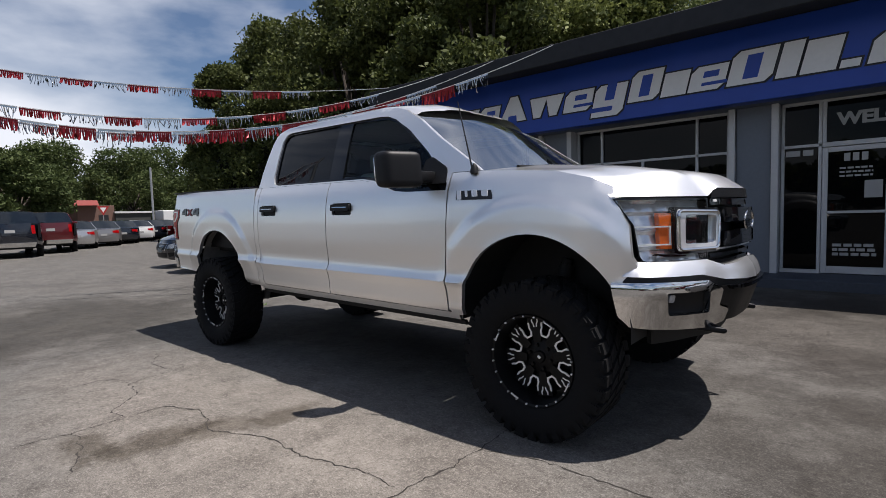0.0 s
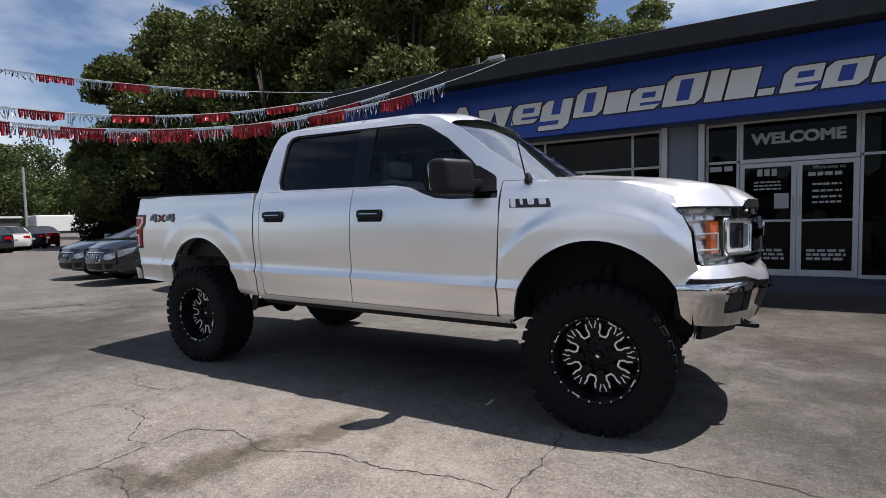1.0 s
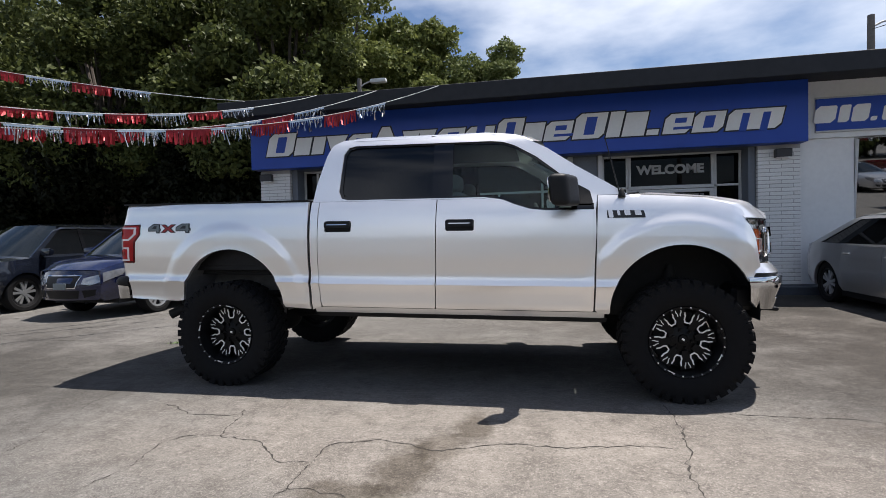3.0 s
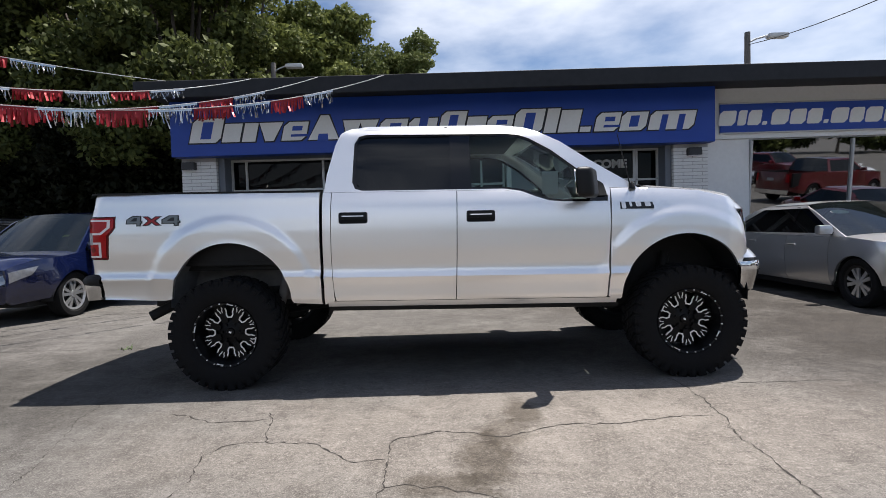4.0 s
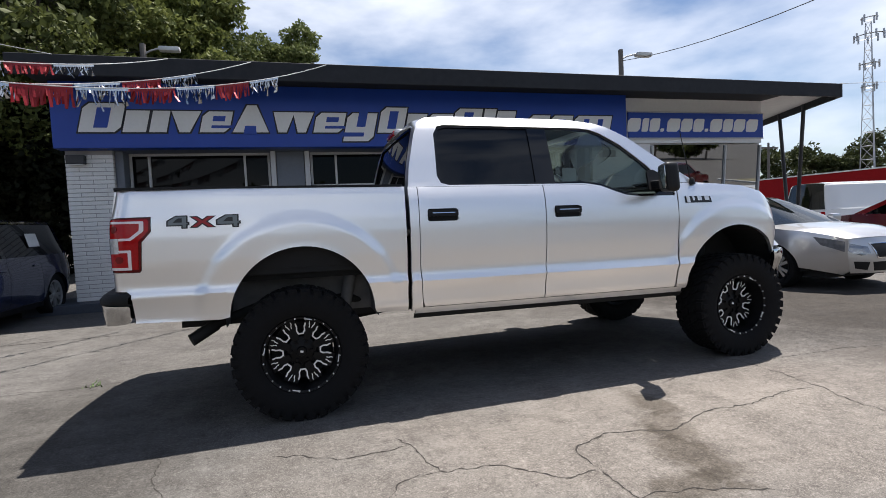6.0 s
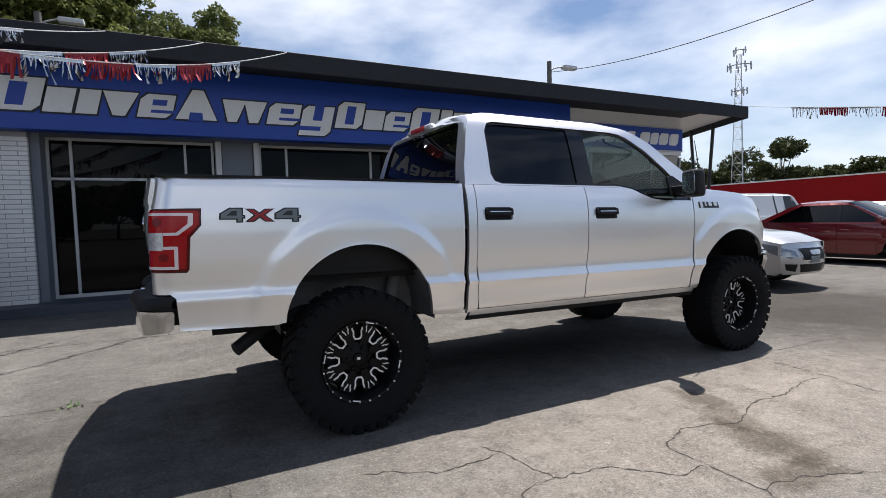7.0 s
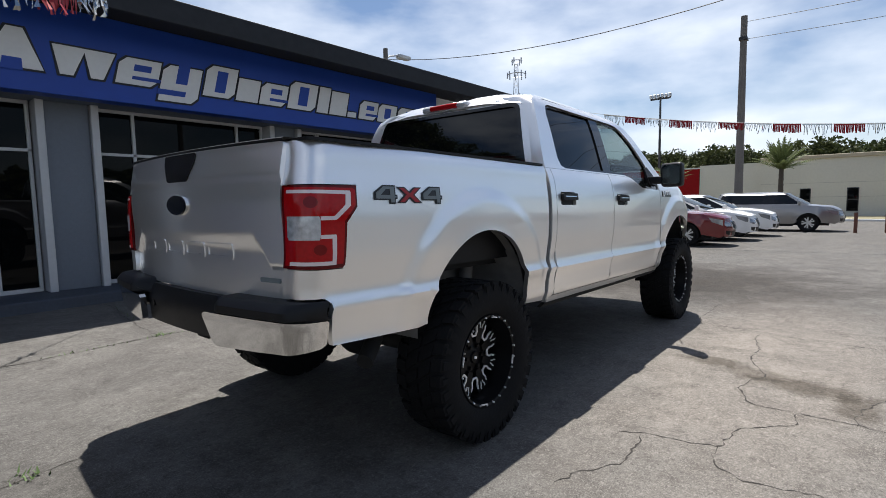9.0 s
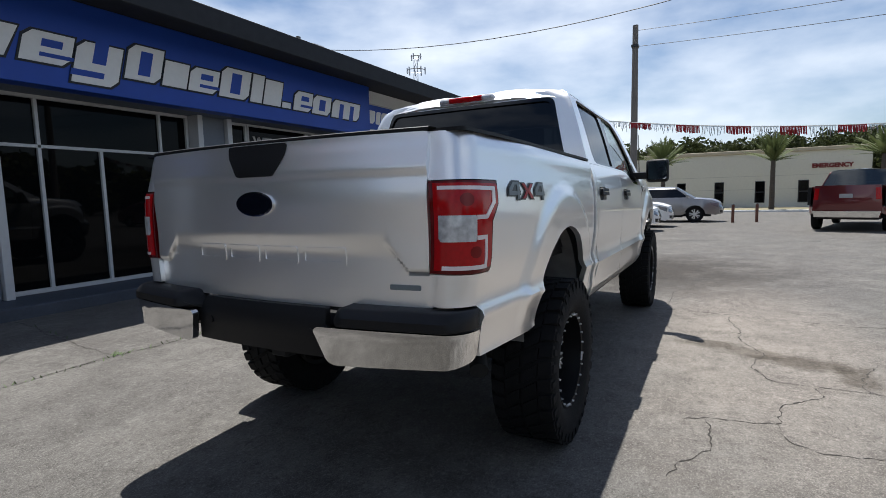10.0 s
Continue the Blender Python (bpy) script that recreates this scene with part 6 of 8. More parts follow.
def make_car(name, label, paint, at, kind="sedan", L=4.7, W=1.82, H=1.46, r=0.33, group="parked cars", category="car", slats=7, trim=None):
    """A parked car of sheet panels, glass, lamps and wheels; at: the ground under the middle of its nose, facing +x."""
    car = tagged(empty_at(name, at @ pose(-L, 0, 0)), label, category, group)
    fo, ro = (0.92, 1.02) if kind == "sedan" else (0.92, 0.95) if kind == "suv" else (0.95, 1.2)
    arch = r + 0.05
    af, ar, sill = L - fo, ro, 0.24 if kind == "sedan" else 0.3 if kind == "suv" else 0.42
    if kind == "pickup":
        r = r + 0.06
        arch = r + 0.06
    top = {"sedan": ((0, 0.94), (0.14, 1.0), (0.42, 0.95), (0.70, 0.93), (0.76, 0.94), (0.9, 0.88), (1, 0.76)),
           "suv": ((0, 1.05), (0.3, 1.04), (0.6, 1.0), (0.76, 1.0), (0.92, 0.93), (1, 0.80)),
           "van": ((0, 1.05), (0.3, 1.05), (0.7, 1.05), (0.82, 1.02), (0.94, 0.9), (1, 0.78)),
           "pickup": ((0, 1.36), (0.33, 1.36), (0.345, 1.31), (0.7, 1.28), (0.76, 1.27), (0.93, 1.19), (1, 1.08))}[kind]
    gb = {"sedan": (0.11, 0.31, 0.55, 0.765), "suv": (0.012, 0.07, 0.60, 0.775), "van": (0.01, 0.04, 0.72, 0.86), "pickup": (0.345, 0.375, 0.60, 0.735)}[kind]
    g0, g1, g2, g3 = (q * L for q in gb)

    def belt(u):
        return float(np.interp(u / L, [p[0] for p in top], [p[1] for p in top]))

    def halfw(u, z):
        b = belt(u)
        v = W / 2 * float(np.interp(z, (sill - 0.05, sill + 0.1, 0.58, 0.8, max(b, 0.82), b + 0.02, H - 0.09, H - 0.03), (0.92, 0.975, 1.0, 0.995, 0.955, 0.945, 0.74, 0.62)))
        v -= 0.17 * W * ease(u, L - 0.75, L) ** 1.3 + 0.09 * W * ease(-u, -0.6, 0.0) ** 1.3
        for cx in (af, ar):
            v += 0.018 * ease(arch + 0.09 - math.hypot(u - cx, z - r), 0.0, 0.03)
        return v

    def side(u, z, d=0.0):
        return Vector((u, -(halfw(u, z) - d), z))

    def both(nm, bm, mat, parent=None, lab="", smooth=True):
        o = mirrored(bm)
        return part(nm, bm, mat, parent or car, lab, smooth), part(nm, o, mat, parent or car, lab, smooth)

    st = 0.09
    dr, df = ar + arch + 0.06, af - arch - 0.12
    dm = (dr + df) / 2 + 0.05
    e = 0.015

    def tops(a, b):
        return [(u, belt(u) - 0.002) for u in np.linspace(b, a, max(3, int((b - a) / 0.12)))]

    low = r - 0.02 if kind != "pickup" else r
    quarter = [(e, sill + 0.15), (ar - arch - 0.02, sill + 0.02)] + arc(ar, low, arch, 176, 4, 16) + [(dr - 0.006, sill)] + tops(e, dr - 0.006)
    wing = [(df + 0.006, sill)] + arc(af, low, arch, 176, 4, 16) + [(L - e - 0.1, sill + 0.0), (L - e, sill + 0.06)] + tops(df + 0.006, L - e)
    both("rear_quarter", panel(quarter, side, step=st), paint)
    both("front_wing", panel(wing, side, step=st), paint)
    for nm, a, b in (("rear_door", dr, dm - 0.004), ("front_door", dm + 0.004, df)):
        doors = both(nm, panel([(a, sill), (b, sill)] + tops(a, b), side, step=st), paint)
        for d, s in zip(doors, (-1, 1)):
            hx = a + 0.16
            hz = belt(hx) - 0.14
            bm = one_box(hx - 0.09, hx + 0.09, -0.015, 0.02, hz - 0.014, hz + 0.014, bevel=0.008)
            bmesh.ops.translate(bm, vec=(0, s * halfw(hx, hz), 0), verts=bm.verts)
            part("door_handle", bm, trim or paint, d)
    both("sill_trim", panel([(dr - 0.05, sill - 0.09), (df + 0.05, sill - 0.09), (df + 0.05, sill - 0.006), (dr - 0.05, sill - 0.006)], side, step=0.15), M_BLACKPL)
    # greenhouse
    zr = H - 0.07
    outl = [(g0, belt(g0)), *[(u, belt(u)) for u in np.linspace(g0 + 0.1, g3 - 0.1, 14)], (g3, belt(g3)), (g2 + 0.22 * (g3 - g2), zr - 0.10), (g2 - 0.05, zr), ((g1 + g2) / 2, zr + 0.02), (g1 + 0.05, zr), (g1 * 0.8 + g0 * 0.2, zr - 0.07)]
    i = 0.05
    slope_f, slope_r = (g3 - g2) / (zr - belt(g3)), (g1 - g0) / (zr - belt(g0))
    zb, zt = belt(dm) + 0.035, zr - 0.045
    hole = [(g0 + slope_r * 0.04 + 0.14, zb), (g3 - slope_f * 0.06 - 0.12, zb), (g2 - 0.02 + slope_f * 0.03, zt), (g1 + 0.08, zt)]
    hole = rounded(hole, 0.05)
    both("roof_frame", panel(outl, side, holes=[hole], step=st), paint)
    both("side_window", panel(hole, side, step=0.2, d=0.015, flange=0), paint if kind == "van" else M_TINT, lab="plain side panel" if kind == "van" else "dark tinted side window")
    if kind == "van":
        pane = rounded([(g2 - 0.55, zb), (g3 - slope_f * 0.06 - 0.16, zb), (g2 - 0.06 + slope_f * 0.03, zt - 0.02), (g2 - 0.55, zt - 0.02)], 0.04)
        both("front_window", panel(pane, side, step=0.2, d=0.008, flange=0), M_TINT, lab="dark front door window")
    both("middle_pillar", panel([(dm - 0.05, zb - 0.02), (dm + 0.05, zb - 0.02), (dm + 0.03, zt + 0.02), (dm - 0.05, zt + 0.02)], side, step=0.2, d=0.006, flange=0.01), M_GLOSSBLK)

    def edge(u, z):
        return halfw(u, z) - 0.012

    rows = [[Vector((u + 0.0, t * (edge(u, zr) - 0.0), zr + 0.012 + (H - zr - 0.012) * (1 - t ** 4) * (1 - 0.5 * ease(u, g2 - 0.3, g2) - 0.4 * ease(-u, -g1 - 0.3, -g1)))) for t in np.linspace(-1, 1, 13)] for u in np.linspace(g1, g2, 10)]
    part("roof", loft(bmesh.new(), rows), paint, car, smooth=True)

    def screen(nm, ua, za, ub, zb2, bow, lab):
        rr = []
        for f in np.linspace(0, 1, 7):
            u, z = ua + (ub - ua) * f, za + (zb2 - za) * f
            rr.append([Vector((u + bow * (0.4 + 0.6 * f) * (1 - t * t), t * edge(u, z), z + 0.03 * (1 - t * t) * (1 - f))) for t in np.linspace(-1, 1, 11)])
        part(nm, loft(bmesh.new(), rr, up=True), M_CARWIND if nm == "windscreen" else M_CARGLASS, car, lab, True)

    screen("windscreen", g2, zr + 0.01, g3 - 0.03, belt(g3) + 0.012, 0.18, "tinted windscreen")
    screen("rear_window", g1, zr + 0.01, g0 + 0.03, belt(g0) + 0.012, -0.10, "dark rear window")
    rows = []
    for f in np.linspace(0, 1, 10):
        row = []
        for t in np.linspace(-1, 1, 15):
            u = (g3 - 0.04 + 0.2 * (1 - t * t)) * (1 - f) + (L - e + 0.10 * (1 - t * t)) * f
            us = (g3 - 0.04) * (1 - f) + (L - e) * f
            row.append(Vector((u, t * (halfw(us, belt(us)) - 0.004), belt(us) + 0.045 * (1 - t ** 4) - 0.03 * ease(f, 0.85, 1) * (1 - t ** 4))))
        rows.append(row)
    part("bonnet", loft(bmesh.new(), rows), paint, car, smooth=True)
    if kind == "sedan":
        rows = [[Vector((u - 0.08 * (1 - t * t) * (1 - f), t * (halfw(u, belt(u)) - 0.004), belt(u) + 0.03 * (1 - t ** 4))) for t in np.linspace(-1, 1, 13)] for f, u in zip(np.linspace(0, 1, 5), np.linspace(e, g0 + 0.05, 5))]
        part("boot_lid", loft(bmesh.new(), rows), paint, car, smooth=True)
    if kind == "pickup":
        bm = bmesh.new()
        box(bm, 0.06, g0 - 0.02, -W / 2 + 0.1, W / 2 - 0.1, 0.75, 0.8)
        for s in (-1, 1):
            box(bm, 0.03, g0 - 0.02, s * (W / 2 - 0.09) - 0.04, s * (W / 2 - 0.09) + 0.04, 0.8, 1.34)
        part("bed_liner", bm, M_BLACKPL, car)
        part("cab_back", one_box(g0 - 0.015, g0 + 0.01, -W / 2 + 0.09, W / 2 - 0.09, 0.8, 1.36), paint, car)

    def cap(front):
        uu = L - e if front else e
        sg = 1 if front else -1
        zt2 = belt(uu)

        def place(t, z, d=0.0):
            bulge = (0.14 if front else 0.08) * (1 - t * t) + 0.05 * math.sin(max(0, min(1, (z - sill) / (zt2 - sill))) * math.pi) * (1 - t ** 6) - (0.05 * ease(z, zt2 - 0.2, zt2) if front else 0)
            return Vector((uu + sg * (bulge - d), t * halfw(uu, min(z, zt2 - 0.01)), z))
        return place, zt2, sg

    for front in (True, False):
        place, zt2, sg = cap(front)
        rows = [[place(t, z) for t in np.linspace(-1, 1, 17)] for z in np.linspace(sill + 0.03, zt2 + (0.012 if front else 0.02), 8)]
        nose = part("front_bumper" if front else "rear_bumper", loft(bmesh.new(), rows, flip=not front), paint, car, smooth=True)
        h = zt2 - sill
        if front:
            for s in (-1, 1):
                poly = [(s * 0.99, zt2 - 0.06), (s * 0.62, zt2 - 0.12), (s * 0.60, zt2 - 0.21), (s * 0.80, zt2 - 0.24), (s * 0.98, zt2 - 0.19)]
                lamp = part("headlight", panel(poly, place, step=0.1, d=-0.006), M_CARLAMP, car, "clear headlight", True)
                part("lens", panel(poly, place, step=0.1, d=-0.012, flange=0.004), M_LENS, lamp, smooth=True)
                up = [(L - 0.05, zt2 - 0.04), (L - 0.38, zt2 + 0.035), (L - 0.30, zt2 - 0.09), (L - 0.05, zt2 - 0.19)]
                bm = panel(up, side, step=0.1, d=-0.006)
                part("headlight", mirrored(bm) if s > 0 else bm, M_CARLAMP, car, "clear headlight", True)
                fog = [(s * 0.92, sill + 0.20), (s * 0.62, sill + 0.19), (s * 0.66, sill + 0.07), (s * 0.9, sill + 0.10)]
                part("fog_recess", panel(fog, place, step=0.1, d=-0.005), M_BLACKPL, nose, smooth=True)
            gr = [(-0.54, zt2 - 0.08), (0.54, zt2 - 0.08), (0.44, zt2 - 0.27), (-0.44, zt2 - 0.27)]
            g = part("grille", panel(gr, place, step=0.1, d=-0.006), M_BLACKPL, car, smooth=True)
            rim = panel([(x * 1.05, z + (0.014 if z > zt2 - 0.1 else -0.014)) for x, z in gr], place, holes=[gr], step=0.1, d=-0.012)
            part("grille_surround", rim, M_CHROME, g, smooth=True)
            if slats:
                for k in range(slats):
                    x = -0.42 + 0.84 * k / (slats - 1)
                    bmx = panel([(x - 0.025, zt2 - 0.25), (x + 0.025, zt2 - 0.25), (x + 0.025, zt2 - 0.10), (x - 0.025, zt2 - 0.10)], place, holes=[[(x - 0.014, zt2 - 0.235), (x + 0.014, zt2 - 0.235), (x + 0.014, zt2 - 0.115), (x - 0.014, zt2 - 0.115)]], step=0.1, d=-0.014)
                    part("slat", bmx, M_CHROME, g)
            intake = [(-0.55, sill + 0.19), (0.55, sill + 0.19), (0.5, sill + 0.06), (-0.5, sill + 0.06)]
            part("lower_grille", panel(intake, place, step=0.1, d=-0.005), M_BLACKPL, nose, smooth=True)
            part("plate_mount", panel([(-0.2, sill + 0.21), (0.2, sill + 0.21), (0.2, sill + 0.31), (-0.2, sill + 0.31)], place, step=0.1, d=-0.018), M_DECALGREY, nose)
        else:
            for s in (-1, 1):
                if kind == "sedan":
                    poly = [(s * 0.99, zt2 - 0.05), (s * 0.55, zt2 - 0.07), (s * 0.57, zt2 - 0.18), (s * 0.99, zt2 - 0.22)]
                else:
                    poly = [(s * 0.99, zt2 - 0.06), (s * 0.84, zt2 - 0.06), (s * 0.84, zt2 - 0.40), (s * 0.99, zt2 - 0.40)]
                part("tail_light", panel(poly, place, step=0.1, d=-0.008), M_REDLENS, car, "red tail light", True)
            part("plate_mount", panel([(-0.2, zt2 - 0.35), (0.2, zt2 - 0.35), (0.2, zt2 - 0.23), (-0.2, zt2 - 0.23)], place, step=0.1, d=-0.008), M_DECAL, nose)
            if kind == "pickup":
                part("chrome_bar", panel([(-0.99, sill + 0.02), (0.99, sill + 0.02), (0.99, sill + 0.2), (-0.99, sill + 0.2)], lambda t, z, d: place(t, z, d - 0.09), step=0.12, flange=0.08), M_CHROME, nose, smooth=True)
    # mirrors
    for s in (-1, 1):
        mx = g3 - 0.28
        my = s * (halfw(mx, belt(mx)) + 0.10)
        bm = one_box(mx - 0.05, mx + 0.07, my - 0.10, my + 0.10, belt(mx) + 0.03, belt(mx) + 0.17, bevel=0.04, seg=2)
        mir = part("door_mirror", bm, paint, car, smooth=True)
        bm = one_box(mx - 0.02, mx + 0.03, my - s * 0.15 - 0.06, my - s * 0.15 + 0.06, belt(mx) + 0.03, belt(mx) + 0.07)
        part("arm", bm, M_BLACKPL, mir)
    # cabin and underside
    bm = bmesh.new()
    box(bm, g0 + 0.25, g3 - 0.2, -W / 2 + 0.16, W / 2 - 0.16, sill + 0.05, sill + 0.12)
    for uu in (g1 + 0.35, (g1 + g2) / 2 + 0.25):
        for s in (-1, 1):
            box(bm, uu - 0.08, uu + 0.06, s * 0.38 - 0.24, s * 0.38 + 0.24, sill + 0.2, H - 0.42, bevel=0.05)
    part("seats", bm, M_SEAT, car)
    part("dashboard", one_box(g3 - 0.42, g3 + 0.05, -W / 2 + 0.2, W / 2 - 0.2, belt(g3) - 0.22, belt(g3) - 0.01, bevel=0.05), M_DASH, car)
    bm = bmesh.new()
    box(bm, 0.2, L - 0.3, -W / 2 + 0.26, W / 2 - 0.26, sill - 0.06, sill + 0.04)
    for cx in (af, ar):
        for s in (-1, 1):
            prof = arc(cx, low, arch + 0.02, 185, -5, 14)
            loft(bm, [[Vector((u, s * w, z)) for u, z in prof] for w in (W / 2 - 0.34, W / 2 - 0.05)])
            bm.faces.new([bm.verts.new(Vector((u, s * (W / 2 - 0.34), z))) for u, z in prof])
    part("underbody", bm, M_UNDER, car)
    barrel = M_RIM if name == "blue_crossover" else M_BLACKPL
    if barrel not in WHEEL_PROTO:
        first = WHEEL_PROTO[barrel] = car_wheel(barrel)
        first.parent = car
        wheels = [first]
    else:
        wheels = []
    spots = [(af, -1), (af, 1), (ar, -1), (ar, 1)]
    k = r / 0.33
    for n, (cx, s) in enumerate(spots):
        m = pose(cx, s * (W / 2 - 0.125), r, 0, 17 * n, 0 if s < 0 else 180)
        if n < len(wheels):
            w = wheels[n]
            w.matrix_basis = m
        else:
            w = copy_thing(WHEEL_PROTO[barrel], m)
            w.parent = car
        w.scale = (k, 1, k)
    return car


M_YELLOW = material("yellow_sticker", (0.62, 0.50, 0.03), 0.6)
P_SILVER = car_paint("silver_car_paint", (0.56, 0.56, 0.565), 0.8, 0.3)
P_RED = car_paint("red_car_paint", (0.15, 0.004, 0.007), 0.3, 0.25)
P_WHITE = car_paint("white_car_paint", (0.76, 0.76, 0.75), 0.0, 0.4)
P_GREY = car_paint("grey_car_paint", (0.27, 0.262, 0.262), 0.6, 0.33)
P_BLUE = car_paint("blue_car_paint", (0.003, 0.007, 0.040), 0.2, 0.22)
P_DARK = car_paint("dark_car_paint", (0.006, 0.008, 0.014), 0.1, 0.22)
P_MAROON = car_paint("maroon_car_paint", (0.11, 0.008, 0.010), 0.4, 0.3)

sedan = make_car("silver_sedan", "silver four-door sedan parked near the building", P_SILVER, pose(3.0, 4.2, 0, 0, 0, -91), L=4.85, W=1.83, H=1.47, slats=0)
make_car("red_sedan", "dark red four-door sedan in a row of cars", P_RED, pose(8.6, 3.83, 0, 0, 0, -87), L=4.5, W=1.72, H=1.5, slats=0)
make_car("white_sedan", "white four-door sedan in a row of cars", P_WHITE, pose(10.9, 3.6, 0, 0, 0, -87), L=4.8, W=1.84, H=1.47, slats=0)
make_car("white_sedan", "white four-door sedan at the end of a row", P_WHITE, pose(13.25, 3.35, 0, 0, 0, -87), L=4.6, W=1.8, H=1.46, slats=0)
make_car("grey_suv", "large grey family car with dark windows", P_GREY, pose(16.9, 1.70, 0, 0, 0, -88), "suv", L=4.2, W=1.85, H=1.52, r=0.34, slats=0)
make_car("white_van", "white van parked beyond the canopy", P_WHITE, pose(17.9, 12.5, 0, 0, 0, 0), "van", L=6.0, W=1.95, H=2.0, r=0.34, slats=0, category="van")
make_car("red_pickup", "dark red pickup truck seen from behind", P_MAROON, pose(16.7, -3.3, 0, 0, 0, -17), "pickup", L=5.8, W=2.0, H=1.92, r=0.37, slats=0, category="pickup truck")
crossover = make_car("blue_crossover", "deep blue crossover with bright alloy wheels", P_BLUE, pose(-10.1, 5.5, 0, 0, 0, -91), "suv", L=4.65, W=1.84, H=1.68, r=0.35, slats=0)
make_car("dark_suv", "dark blue-black car with a slotted chrome grille", P_DARK, pose(-12.9, 5.4, 0, 0, 0, -90), "suv", L=4.62, W=1.86, H=1.68, r=0.35)
make_car("dark_sedan", "dark blue sedan in a row of cars", P_DARK, pose(-14.95, 5.75, 0, 0, 0, -90), L=4.7, W=1.82, H=1.45, slats=0)
# far row, tails towards the lot
for n, (nm, lab, paint, kind, x, y, h) in enumerate((
        ("white_pickup", "white pickup truck in a far row of cars", P_WHITE, "pickup", -23.4, 2.0, 1.92),
        ("dark_pickup", "black pickup truck in a far row of cars", P_DARK, "pickup", -25.7, 4.2, 1.92),
        ("maroon_pickup", "maroon pickup truck in a far row of cars", P_MAROON, "pickup", -28.1, 6.0, 1.92),
        ("silver_sedan", "silver sedan in a far row of cars", P_SILVER, "sedan", -30.9, 7.7, 1.46),
        ("grey_sedan", "grey sedan in a far row of cars", P_GREY, "sedan", -32.8, 9.4, 1.46),
        ("dark_sedan", "dark sedan in a far row of cars", P_DARK, "sedan", -35.0, 11.1, 1.46),
        ("white_sedan", "white sedan in a far row of cars", P_WHITE, "sedan", -37.2, 12.8, 1.46),
        ("dark_sedan", "dark sedan in a far row of cars", P_DARK, "sedan", -39.4, 14.5, 1.46),
        ("red_sedan", "red sedan in a far row of cars", P_RED, "sedan", -41.8, 16.3, 1.46))):
    LL = 5.7 if kind == "pickup" else 4.7
    make_car(nm, lab, paint, pose(x, y, 0, 0, 0, 168) @ pose(LL, 0, 0), kind, L=LL, W=1.98 if kind == "pickup" else 1.8, H=h, slats=0, group="far cars", category="pickup truck" if kind == "pickup" else "car")
# cars across the lot, mirrored in the shop windows
for nm, lab, paint, kind, x, y, a in (
        ("red_pickup", "bright red pickup truck across the lot", P_RED, "pickup", 17.5, -8.2, 80),
        ("white_sedan", "white sedan across the lot", P_WHITE, "sedan", 21.0, -8.4, 80),
        ("silver_sedan", "silver sedan across the lot", P_SILVER, "sedan", 14.2, -8.4, 80),
        ("red_sedan", "red sedan across the lot", P_RED, "sedan", 11.2, -8.6, 80)):
    make_car(nm, lab, paint, pose(x, y, 0, 0, 0, a), kind, L=5.6 if kind == "pickup" else 4.7, W=1.9, H=1.9 if kind == "pickup" else 1.46, slats=0, group="cars across the lot", category="pickup truck" if kind == "pickup" else "car")

# papers on the windows
X_L = 4.65
ob = part("window_sticker", plate(bmesh.new(), [(0.13 * math.cos(a), 0.075 * math.sin(a)) for a in np.linspace(0, math.tau, 24, endpoint=False)], -0.002, 0.002), M_PAPER, sedan, "white oval sticker on the windscreen")
ob.matrix_basis = Matrix(((0, -0.39, -0.92, 3.00), (1, 0, 0, -0.42), (0, -0.92, 0.39, 1.285), (0, 0, 0, 1)))
ob = part("window_paper", one_box(-0.17, 0.17, -0.003, 0.003, -0.11, 0.11), M_PAPER, crossover, "white sheets taped inside the side window")
ob.matrix_basis = pose(0.30 * X_L, 0.80, 1.30, 14, 0, 0)
ob = part("window_sticker", one_box(-0.05, 0.05, -0.003, 0.003, -0.03, 0.03), M_YELLOW, crossover, "small yellow sticker on the windscreen")
ob.matrix_basis = pose(0.70 * X_L, 0.45, 1.27, -60, 0, 90)

# ---- far buildings ----
far_b = tagged(empty_at("clinic_building", pose(34, 0, 0)), "long low cream building with narrow dark windows and red lettering", "building")
part("wall", one_box(0.0, 12, -6.8, 6.75, 0, 3.75), M_CREAM, far_b)
part("cornice", one_box(-0.12, 12, -6.9, 6.8, 3.752, 4.0, bevel=0.02), material("tan_cornice", (0.42, 0.36, 0.26), 0.7, spread=0.08), far_b)
part("wing_wall", one_box(0.25, 12, 6.76, 10.7, 0, 3.72), M_CREAM, far_b)
M_JOINT = material("panel_joint", (0.42, 0.40, 0.36), 0.8)
for z in (1.28, 2.2):
    part("panel_joint", one_box(-0.006, 0.001, -6.78, 6.73, z - 0.012, z + 0.012), M_JOINT, far_b)
for y in (4.2, 1.73, -0.76, -3.25, -5.75):
    w = part("window", one_box(-0.02, 0.02, y - 0.3, y + 0.3, 0.35, 1.85), M_DARKFRAME, far_b)
    part("pane", one_box(-0.026, -0.021, y - 0.25, y + 0.25, 0.4, 1.07), M_STOREGLASS, w)
    part("pane", one_box(-0.026, -0.021, y - 0.25, y + 0.25, 1.13, 1.8), M_STOREGLASS, w)
words("EMERGENCY", 0.38, material("red_letters", (0.16, 0.015, 0.015), 0.6), pose(-0.03, -4.75, 2.75, 0, 0, -90), far_b, depth=0.02, bold=0.02)
red_b = tagged(empty_at("red_building", pose(34.2, 10.7, 0)), "long low building with a deep red wall and pale roof edge", "building")
part("wall", one_box(0.0, 12, 0.03, 24, 0, 3.5), M_REDWALL, red_b)
part("roof_edge", one_box(-0.05, 12, 0.03, 24.05, 3.502, 3.6), M_SOFFIT, red_b)
